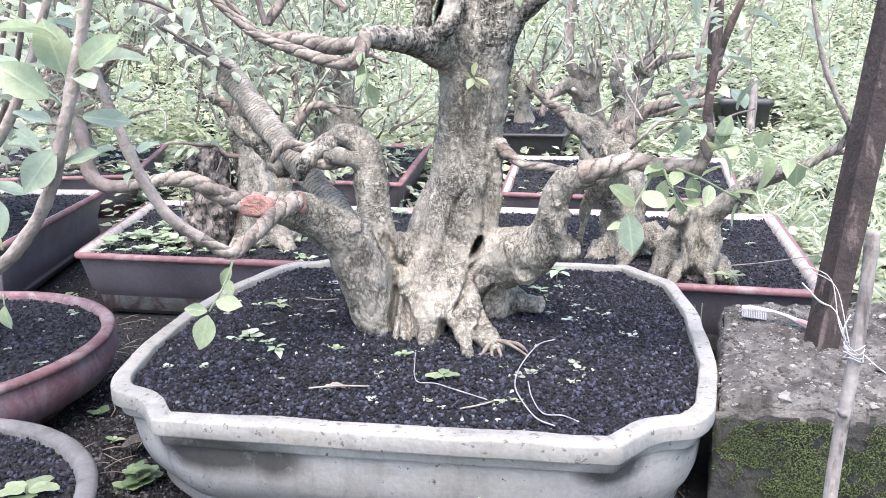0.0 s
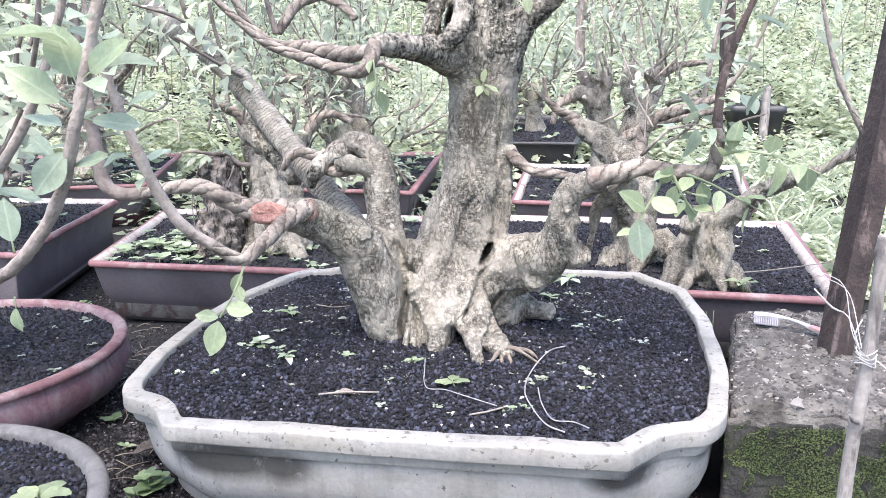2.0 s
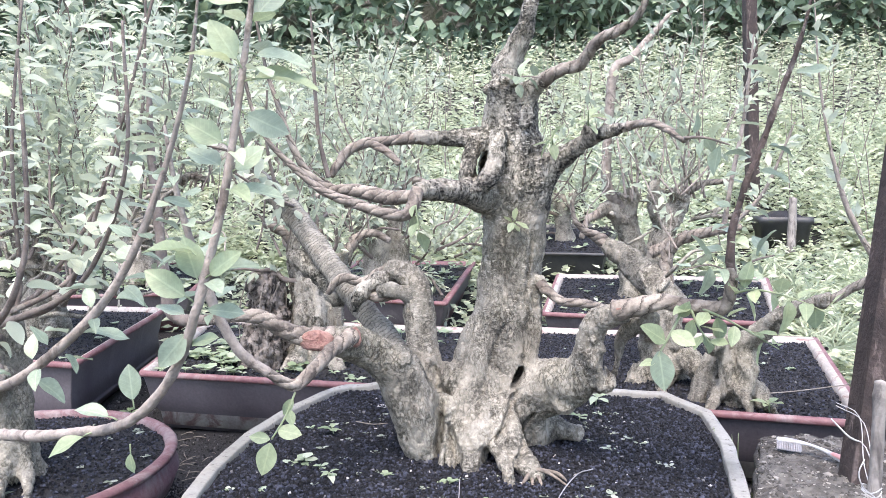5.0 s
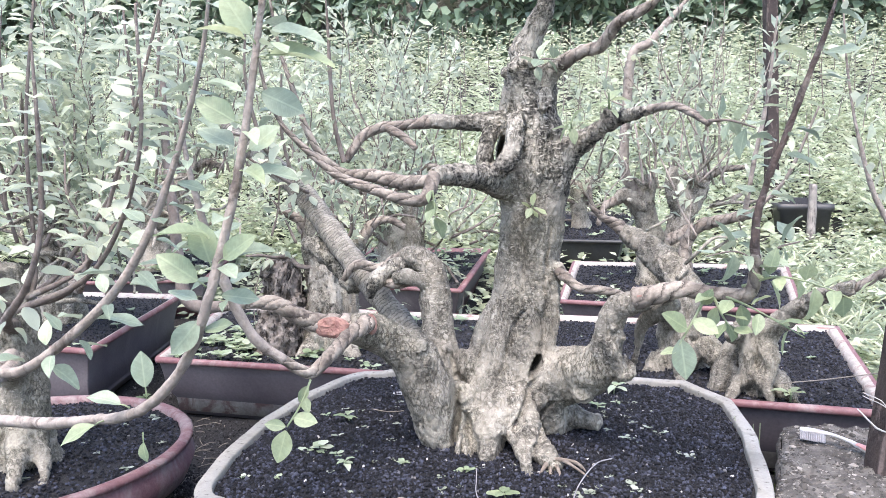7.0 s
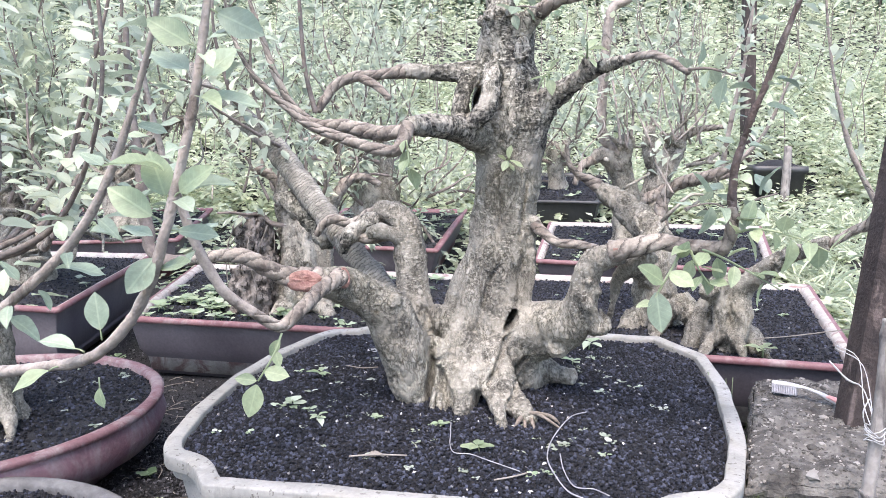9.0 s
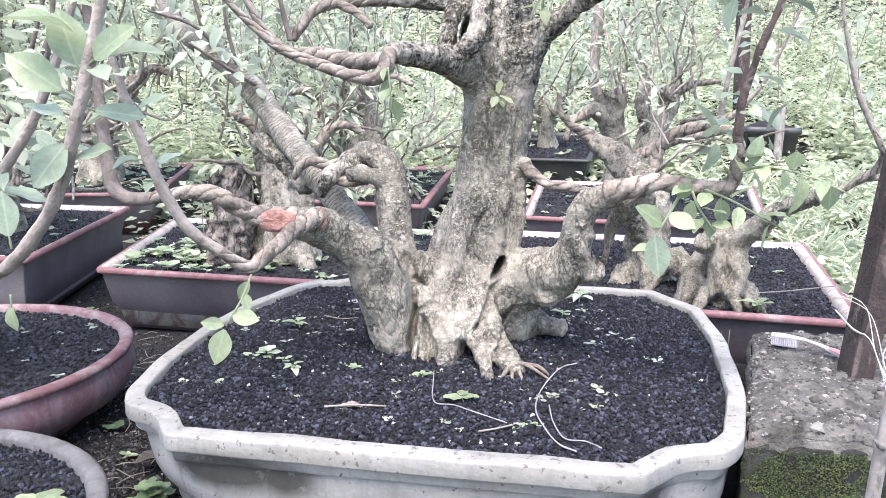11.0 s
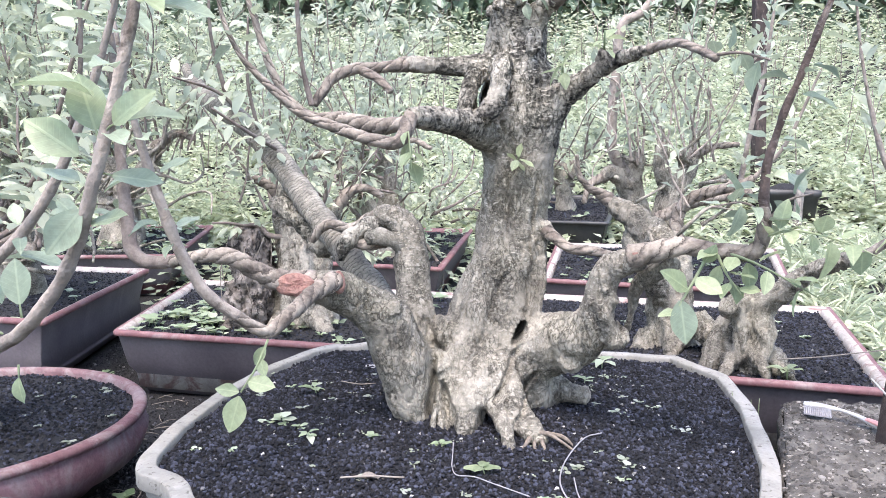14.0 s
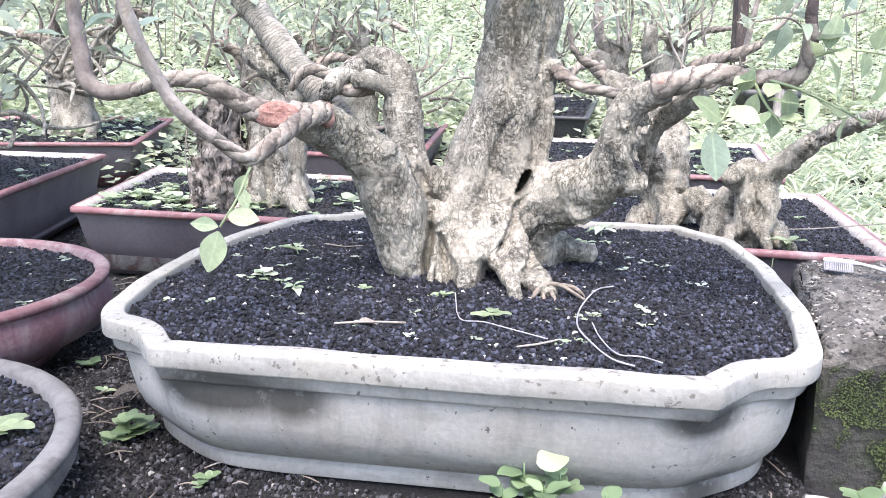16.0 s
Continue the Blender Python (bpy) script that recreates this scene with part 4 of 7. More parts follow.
    limb((0.068, 1.03, 0.245, 0.012), (0.078, 1.032, 0.295, 0.0085), (0.081, 1.035, 0.338, 0.0075), (0.084, 1.04, 0.373, 0.0085))
    limb((0.074, 1.02, 0.262, 0.006), (0.083, 1.02, 0.30, 0.0045), (0.087, 1.03, 0.345, 0.004))
    for x, y, z, r in ((0.018, 1.03, 0.690, 0.009), (0.048, 1.022, 0.693, 0.008), (0.070, 1.035, 0.688, 0.010), (0.008, 1.05, 0.686, 0.009)):
        limb((x, y, z - 0.012, r), (x, y, z, r * 0.8))
    limb((-0.055, 0.985, 0.09, 0.03), (-0.056, 0.99, 0.15, 0.030), (-0.055, 1.0, 0.20, 0.026))
    limb((-0.028, 0.97, 0.10, 0.034), (-0.03, 0.985, 0.16, 0.032), (-0.02, 1.01, 0.22, 0.03))
    # burrs and knots
    for x, y, z, r in ((-0.06, 0.975, 0.205, 0.02), (0.085, 1.035, 0.385, 0.012), (0.115, 0.965, 0.215, 0.018), (-0.115, 0.935, 0.285, 0.014), (0.004, 1.0, 0.16, 0.02), (0.17, 0.93, 0.255, 0.016)):
        limb((x, y + 0.01, z - 0.004, r), (x, y, z + 0.006, r))
    trunk = fused("trunk", limbs, 0.0029, 4, 0.0019, 30, 0.0011)
    trunk.materials.append(M_BARK)
    trunk.materials.append(M_BARK_TOP)
    for p in trunk.polygons:
        c = p.center
        if c.z > 0.515 + 0.05 * noise.noise(c * 22) - 0.6 * max(0.0, c.x - 0.06):
            p.material_index = 1
    # hollows: the skin is pressed in at the crotch and behind the lip
    for cx, cy, cz, rx, rz, deep, tilt in ((0.051, 1.0, 0.243, 0.0068, 0.0165, 0.085, 0.45), (-0.003, 1.0, 0.563, 0.0055, 0.024, 0.04, 0.45), (0.1775, 0.94, 0.283, 0.0042, 0.022, 0.04, 0.12)):
        for v in trunk.vertices:
            d = ((v.co.x - cx - (v.co.z - cz) * tilt) / rx) ** 2 + ((v.co.z - cz) / rz) ** 2
            if d < 1 and v.co.y < cy + 0.06:
                v.co.y += deep * (1 - d) ** 0.5
    # folds between the grown-together stems
    for (x0, z0), (x1, z1), wide, deep in (((-0.066, 0.128), (-0.062, 0.215), 0.008, 0.026), ((-0.064, 0.215), (-0.075, 0.255), 0.006, 0.010), ((0.048, 0.225), (0.022, 0.168), 0.006, 0.016), ((0.004, 0.118), (0.004, 0.155), 0.006, 0.02),
                                           ((0.048, 0.15), (0.07, 0.19), 0.006, 0.016), ((-0.012, 0.20), (0.03, 0.32), 0.005, 0.006), ((0.065, 0.3), (0.07, 0.45), 0.004, 0.006), ((0.03, 0.34), (0.036, 0.5), 0.004, 0.004), ((-0.036, 0.125), (-0.046, 0.18), 0.008, 0.02)):
        for v in trunk.vertices:
            u = (v.co.z - z0) / (z1 - z0)
            if -0.15 < u < 1.15 and v.co.y < 1.06:
                d = abs(v.co.x - (x0 + (x1 - x0) * u) - 0.009 * noise.noise(v.co * 32)) / wide
                if d < 1:
                    v.co.y += deep * (1 - d * d) * max(0.0, min(1.0, (u + 0.15) / 0.25, (1.15 - u) / 0.25))
    part("trunk", trunk, None, tree)

    def branch(name, label, rows, sides=16, helix=0.2, turns=56, material=M_WRAP, step=0.0022, wobble=0.1):
        if helix > 0.05:
            return part(name, wrapped(name, [(x, y, z, r * 0.88) for x, y, z, r in rows], 20, 0.0022, 0.12, 45, helix * 0.75, 46), None, tree, label)
        return part(name, mesh_of(name, *tube(rows, sides, step, wobble, 60, helix, turns)), material, tree, label)

    wr = "branch wrapped in a tight spiral of tape"
    left = [(-0.205, 0.9, 0.326, 0.0175), (-0.243, 0.885, 0.33, 0.0150), (-0.27, 0.87, 0.345, 0.0132), (-0.295, 0.86, 0.361, 0.0115), (-0.325, 0.862, 0.362, 0.0098), (-0.35, 0.875, 0.358, 0.0085), (-0.383, 0.9, 0.350, 0.0086),
            (-0.426, 0.92, 0.347, 0.0088), (-0.449, 0.93, 0.36, 0.0094), (-0.459, 0.94, 0.397, 0.0092), (-0.467, 0.95, 0.427, 0.0086), (-0.474, 0.96, 0.475, 0.0073), (-0.49, 0.98, 0.56, 0.006), (-0.5, 1.0, 0.68, 0.004)]
    front = [(-0.177, 0.885, 0.331, 0.0145), (-0.195, 0.845, 0.321, 0.0112), (-0.211, 0.8, 0.304, 0.0096), (-0.230, 0.78, 0.290, 0.0086), (-0.256, 0.762, 0.310, 0.0069), (-0.281, 0.748, 0.334, 0.0062),
             (-0.297, 0.737, 0.366, 0.006), (-0.309, 0.728, 0.402, 0.0058), (-0.317, 0.72, 0.436, 0.0053), (-0.327, 0.71, 0.483, 0.0043), (-0.335, 0.7, 0.535, 0.003), (-0.34, 0.69, 0.6, 0.002)]
    right = [(0.178, 0.905, 0.361, 0.0175), (0.209, 0.89, 0.371, 0.0141), (0.236, 0.885, 0.377, 0.0125), (0.263, 0.88, 0.373, 0.0117), (0.289, 0.868, 0.372, 0.0109), (0.306, 0.855, 0.374, 0.0106), (0.313, 0.85, 0.392, 0.0092), (0.314, 0.85, 0.425, 0.0075)]
    branch("wrapped_branch", wr, left[:7])
    bare_left = branch("bare_branch", "bare dark branch turning upward", [(*left[6][:3], 0.0078)] + left[7:], 12, 0, material=M_TWIG, wobble=0.2)
    branch("wrapped_branch", wr, front[:5], turns=48)
    shoot_f = branch("shoot", "smooth pale shoot", [(*front[4][:3], 0.0062)] + front[5:], 10, 0, material=M_TWIG_PALE, wobble=0.2)
    branch("cut_stub", "dark cut stub", [(-0.262, 1.225, 0.335, 0.02), (-0.29, 1.255, 0.355, 0.0185), (-0.326, 1.27, 0.386, 0.0198), (-0.355, 1.272, 0.404, 0.0165), (-0.366, 1.272, 0.412, 0.012)], 12, 0, material=M_BARK_TOP, wobble=0.4)
    branch("wrapped_branch", wr, [(-0.155, 1.14, 0.392, 0.0175), (-0.175, 1.145, 0.388, 0.0125), (-0.195, 1.15, 0.376, 0.0108), (-0.215, 1.15, 0.373, 0.0105), (-0.236, 1.15, 0.38, 0.0095), (-0.255, 1.155, 0.372, 0.008), (-0.27, 1.16, 0.352, 0.006)])
    branch("cut_stub", "dark knotted stub curling under the arched limb", [(-0.16, 1.125, 0.385, 0.014), (-0.186, 1.12, 0.372, 0.013), (-0.205, 1.115, 0.356, 0.0135), (-0.214, 1.115, 0.338, 0.010), (-0.216, 1.118, 0.328, 0.006)], 12, 0, material=M_BARK_TOP, wobble=0.5)
    branch("cut_stub", "pale cut stub beneath the arched limb", [(-0.118, 1.105, 0.352, 0.015), (-0.140, 1.095, 0.364, 0.012), (-0.160, 1.09, 0.366, 0.0115), (-0.172, 1.09, 0.364, 0.009)], 12, 0, material=M_BARK, wobble=0.35)
    branch("wrapped_branch", wr, [(-0.205, 1.15, 0.374, 0.010), (-0.20, 1.13, 0.358, 0.0095), (-0.175, 1.115, 0.352, 0.010), (-0.148, 1.12, 0.356, 0.011)], helix=0.16)
    branch("wrapped_branch", wr, right)
    stem_r = [(0.314, 0.85, 0.415, 0.0066), (0.314, 0.85, 0.467, 0.0056), (0.326, 0.84, 0.529, 0.0048), (0.338, 0.83, 0.568, 0.0043), (0.352, 0.82, 0.619, 0.0041), (0.371, 0.81, 0.681, 0.0034), (0.38, 0.8, 0.728, 0.0027), (0.39, 0.79, 0.8, 0.0015)]
    shoot_r = branch("shoot", "warty red-brown upright shoot", [(x, y, z, r * 0.85) for x, y, z, r in stem_r], 10, 0, material=M_TWIG_RED, wobble=0.45)
    tip = [(-0.084, 0.885, 0.526, 0.0112), (-0.096, 0.86, 0.497, 0.0092), (-0.124, 0.85, 0.498, 0.0084), (-0.161, 0.855, 0.51, 0.0076), (-0.205, 0.86, 0.527, 0.0068), (-0.231, 0.86, 0.547, 0.0058), (-0.263, 0.86, 0.577, 0.0042), (-0.281, 0.86, 0.599, 0.0034), (-0.298, 0.86, 0.638, 0.003), (-0.31, 0.86, 0.7, 0.002)]
    tip_branch = branch("wrapped_branch", wr, tip)
    up2 = [(-0.085, 0.89, 0.520, 0.0105), (-0.126, 0.92, 0.517, 0.0115), (-0.152, 0.94, 0.522, 0.0118), (-0.185, 0.95, 0.529, 0.010), (-0.22, 0.96, 0.531, 0.0082), (-0.25, 0.955, 0.555, 0.0068), (-0.273, 0.955, 0.598, 0.0055), (-0.293, 0.96, 0.657, 0.0043), (-0.311, 0.97, 0.707, 0.003), (-0.33, 0.98, 0.8, 0.002)]
    up_branch = branch("wrapped_branch", wr, up2, helix=0.16)
    branch("wrapped_branch", wr, [(-0.106, 1.04, 0.608, 0.0125), (-0.139, 1.03, 0.603, 0.0088), (-0.171, 1.02, 0.60, 0.0088), (-0.2, 1.01, 0.588, 0.0086), (-0.215, 1.0, 0.567, 0.0075), (-0.224, 0.99, 0.55, 0.0062)], helix=0.18)
    branch("wrapped_branch", wr, [(-0.165, 1.02, 0.598, 0.008), (-0.14, 1.005, 0.584, 0.0064), (-0.122, 0.995, 0.567, 0.0056)])
    stem_d = [(-0.226, 0.985, 0.548, 0.0045), (-0.237, 0.98, 0.603, 0.0034), (-0.24, 0.975, 0.658, 0.0032), (-0.241, 0.97, 0.728, 0.0024), (-0.241, 0.96, 0.788, 0.0012)]
    shoot_d = branch("shoot", "", stem_d, 6, 0, material=M_TWIG)
    branch("wrapped_branch", wr, [(0.2, 0.94, 0.611, 0.0078), (0.21, 0.93, 0.613, 0.0066), (0.225, 0.9, 0.612, 0.0058), (0.239, 0.87, 0.6, 0.0056), (0.252, 0.84, 0.585, 0.0048)])
    top_r = [(0.09, 1.025, 0.687, 0.0125), (0.116, 1.0, 0.699, 0.0102), (0.138, 0.985, 0.702, 0.010), (0.15, 0.97, 0.716, 0.009), (0.164, 0.95, 0.732, 0.0088), (0.19, 0.93, 0.741, 0.0076), (0.215, 0.92, 0.765, 0.0054), (0.23, 0.91, 0.82, 0.003)]
    top_branch = branch("wrapped_branch", wr, top_r)
    branch("leader", "dark lichened leading shoot above the cut top", [(0.032, 1.055, 0.66, 0.024), (0.035, 1.05, 0.690, 0.0215), (0.038, 1.045, 0.714, 0.0195), (0.05, 1.04, 0.737, 0.0170), (0.061, 1.03, 0.759, 0.0145), (0.068, 1.02, 0.781, 0.0125), (0.08, 1.01, 0.84, 0.010), (0.09, 1.0, 0.95, 0.006)], 16, 0.03, 45, M_BARK_TOP, 0.003, 0.3)
    branch("wrapped_branch", wr, [(0.088, 1.03, 0.382, 0.0110), (0.1, 1.01, 0.372, 0.0085), (0.118, 1.0, 0.361, 0.0074), (0.152, 1.01, 0.356, 0.0075), (0.185, 1.03, 0.344, 0.007), (0.2, 1.06, 0.33, 0.005)], helix=0.2)
    part("back_branch", wrapped("back_branch", [(-0.10, 1.10, 0.215, 0.018), (-0.145, 1.135, 0.255, 0.020), (-0.192, 1.17, 0.302, 0.0205), (-0.236, 1.2, 0.347, 0.021), (-0.297, 1.25, 0.408, 0.0217), (-0.347, 1.29, 0.464, 0.0222), (-0.401, 1.33, 0.517, 0.0218), (-0.454, 1.36, 0.556, 0.0195), (-0.524, 1.4, 0.598, 0.016), (-0.58, 1.44, 0.66, 0.010)], 18, 0.004, 0.18, 40, 0.03, 120, M_RING), None, tree, "ring-scarred straight branch leaning back")
    # roots
    toe_roots = [
        [(0.07, 0.9, 0.142, 0.0048), (0.085, 0.885, 0.145, 0.004), (0.1, 0.878, 0.138, 0.003), (0.125, 0.864, 0.124, 0.0014)],
        [(0.074, 0.9, 0.138, 0.006), (0.076, 0.88, 0.136, 0.004), (0.08, 0.866, 0.126, 0.0018)],
        [(0.064, 0.9, 0.138, 0.006), (0.056, 0.878, 0.136, 0.0032), (0.046, 0.866, 0.126, 0.0016)],
        [(0.075, 0.9, 0.142, 0.005), (0.1, 0.888, 0.142, 0.0035), (0.118, 0.884, 0.126, 0.0018)],
    ]
    base_roots = [
        [(0.068, 0.9, 0.136, 0.005), (0.066, 0.878, 0.132, 0.003), (0.068, 0.864, 0.124, 0.0015)],
        [(0.037, 0.875, 0.13, 0.003), (0.046, 0.866, 0.127, 0.0016), (0.052, 0.858, 0.122, 0.0009)],
        [(-0.058, 0.95, 0.16, 0.005), (-0.062, 0.94, 0.135, 0.005), (-0.064, 0.936, 0.115, 0.004)],
        [(-0.048, 0.95, 0.15, 0.005), (-0.05, 0.936, 0.13, 0.004), (-0.052, 0.93, 0.114, 0.003)],
    ]
    for rows in toe_roots + base_roots:
        rows = [(x, y, z, r * 0.72) for x, y, z, r in rows]
        branch("root", "reddish bare root", rows, 8, 0, material=M_BARK if rows[0][0] < 0 else M_ROOT, wobble=0.5)
    # red painted wounds: chip-like faces on the stumps
    for at, way, rx, rz in (((-0.224, 0.868, 0.328), (-0.15, -0.95, 0.25), 0.026, 0.0145), ((-0.172, 0.893, 0.328), (0.45, -0.85, 0.2), 0.008, 0.015), ((0.186, 0.893, 0.3705), (0.0, -0.45, 0.9), 0.012, 0.007)):
        z = Vector(way).normalized()
        x = Vector((0, 0, 1)).cross(z).normalized()
        y = z.cross(x)
        loops = []
        for s, h in ((0.9, -0.014), (1.0, -0.006), (0.92, -0.001), (0.6, 0.0005), (0.25, 0.0)):
            lp = []
            for k in range(22):
                a = 2 * math.pi * k / 22
                w = 1 + 0.14 * noise.noise(Vector((math.cos(a) * 2, math.sin(a) * 2, at[0] * 50)))
                c = Vector(at) + x * rx * s * w * math.cos(a) + y * rz * s * w * math.sin(a) + z * (h + 0.003 * noise.noise(Vector((s * 5, a * 2, at[0] * 30))))
                lp.append(tuple(c))
            loops.append(lp)
        part("pruning_wound", mesh_of("pruning_wound", *loft(loops)), M_WOUND, tree, "red-painted pruning wound")

    # leaf sprays
    def spray(rows, count, size, material, **k):
        tw = part("twig", mesh_of("twig", *tube(rows, 6, 0.006)), M_YOUNG if material is M_YOUNG else M_TWIG, tree)
        leafy(tw, rows, count, size, material, **k)

    twig_f = part("twig", mesh_of("twig", *tube([(-0.228, 0.778, 0.282, 0.0016), (-0.238, 0.77, 0.255, 0.0014), (-0.256, 0.768, 0.226, 0.0012)], 6, 0.006)), M_YOUNG, tree)
    for at, way, up, s in (((-0.257, 0.766, 0.222), (-0.25, -0.2, -1), (0.1, -1, 0.1), 0.040), ((-0.248, 0.768, 0.238), (0.9, -0.2, -0.1), (0.1, -0.8, 0.6), 0.032), ((-0.258, 0.768, 0.226), (-0.8, -0.1, 0.15), (0.1, -0.9, 0.5), 0.026),
                           ((-0.235, 0.772, 0.262), (0.3, -0.2, -1), (0.1, -1, 0.2), 0.020), ((-0.23, 0.775, 0.275), (-0.5, -0.2, -0.8), (0.1, -1, 0.2), 0.024)):
        leaf(twig_f, at, way, s, M_YOUNG, up)
    twig_r = part("twig", mesh_of("twig", *tube([(0.262, 0.872, 0.372, 0.0022), (0.245, 0.86, 0.345, 0.0018), (0.228, 0.852, 0.318, 0.0014), (0.218, 0.85, 0.302, 0.0011)], 6, 0.006)), M_YOUNG, tree)
    for at, way, up, s in (((0.226, 0.852, 0.318), (0.12, -0.25, -1), (0.1, -1, 0.0), 0.050), ((0.235, 0.856, 0.33), (-0.75, -0.3, 0.55), (0.1, -0.8, 0.6), 0.042), ((0.243, 0.858, 0.342), (0.5, -0.5, -0.25), (0.0, -1, 0.5), 0.036),
                           ((0.222, 0.85, 0.306), (-0.9, -0.1, -0.2), (0, -0.5, 1), 0.022), ((0.255, 0.866, 0.36), (0.3, -0.4, 0.7), (0, -1, 0.3), 0.026)):
        leaf(twig_r, at, way, s, M_LEAF if s > 0.045 else M_YOUNG, up)
    spray([(0.28, 0.866, 0.372, 0.002), (0.305, 0.84, 0.362, 0.0015), (0.335, 0.82, 0.345, 0.001), (0.36, 0.81, 0.33, 0.0008)], 8, 0.036, M_YOUNG, droop=-0.35)
    spray([(0.27, 0.87, 0.37, 0.002), (0.275, 0.85, 0.35, 0.0014), (0.29, 0.835, 0.325, 0.001)], 6, 0.03, M_YOUNG, droop=-0.4)
    spray([(0.30, 0.855, 0.385, 0.002), (0.335, 0.83, 0.40, 0.0015), (0.375, 0.80, 0.392, 0.001), (0.41, 0.78, 0.375, 0.0008)], 11, 0.036, M_YOUNG, droop=-0.25)
    spray([(0.312, 0.85, 0.40, 0.002), (0.34, 0.86, 0.43, 0.0015), (0.37, 0.86, 0.44, 0.001)], 8, 0.034, M_LEAF, droop=-0.2)
    leafy(shoot_r, stem_r, 30, 0.036, M_LEAF, start=0.08, stalk=0.5)
    leafy(shoot_d, stem_d, 14, 0.026, M_LEAF)
    leafy(bare_left, left[7:], 20, 0.036, M_LEAF, stalk=0.5)
    leafy(shoot_f, front[5:], 18, 0.032, M_LEAF, stalk=0.5)
    leafy(tip_branch, tip[5:], 10, 0.03, M_LEAF)
    leafy(up_branch, up2[5:], 14, 0.03, M_LEAF)
    leafy(top_branch, top_r[5:], 10, 0.03, M_LEAF)
    for rows in ([(-0.40, 1.31, 0.535, 0.004), (-0.41, 1.29, 0.62, 0.003), (-0.40, 1.27, 0.72, 0.002)], [(-0.44, 1.34, 0.565, 0.004), (-0.47, 1.3, 0.6, 0.003), (-0.53, 1.26, 0.62, 0.002)], [(-0.36, 1.28, 0.5, 0.004), (-0.38, 1.22, 0.52, 0.003), (-0.43, 1.17, 0.56, 0.002)], [(-0.48, 1.38, 0.6, 0.005), (-0.5, 1.36, 0.72, 0.003), (-0.49, 1.35, 0.85, 0.002)]):
        spray(rows, 20, 0.036, M_SHRUB, stalk=0.9, start=0.0)
    spray([(0.05, 1.03, 0.682, 0.002), (0.06, 1.0, 0.69, 0.0014), (0.085, 0.98, 0.685, 0.001)], 6, 0.034, M_LEAF)
    spray([(0.045, 1.02, 0.477, 0.0012), (0.048, 1.0, 0.483, 0.001)], 5, 0.022, M_YOUNG, droop=0.0)
    spray([(0.15, 0.965, 0.615, 0.0015), (0.148, 0.95, 0.635, 0.001)], 5, 0.024, M_YOUNG)
    spray([(0.105, 1.02, 0.59, 0.0014), (0.1, 0.985, 0.60, 0.001), (0.098, 0.97, 0.585, 0.0008)], 6, 0.026, M_YOUNG)
    spray([(-0.085, 0.862, 0.508, 0.0014), (-0.082, 0.855, 0.485, 0.001), (-0.08, 0.85, 0.465, 0.0008)], 5, 0.028, M_YOUNG, droop=-0.7)
    spray([(0.247, 0.82, 0.586, 0.002), (0.265, 0.8, 0.585, 0.0015), (0.29, 0.785, 0.575, 0.001)], 8, 0.032, M_LEAF)
    spray([(0.31, 0.85, 0.42, 0.0015), (0.285, 0.84, 0.43, 0.0012), (0.25, 0.83, 0.425, 0.0009)], 6, 0.036, M_LEAF)
    return tree


main_tree()


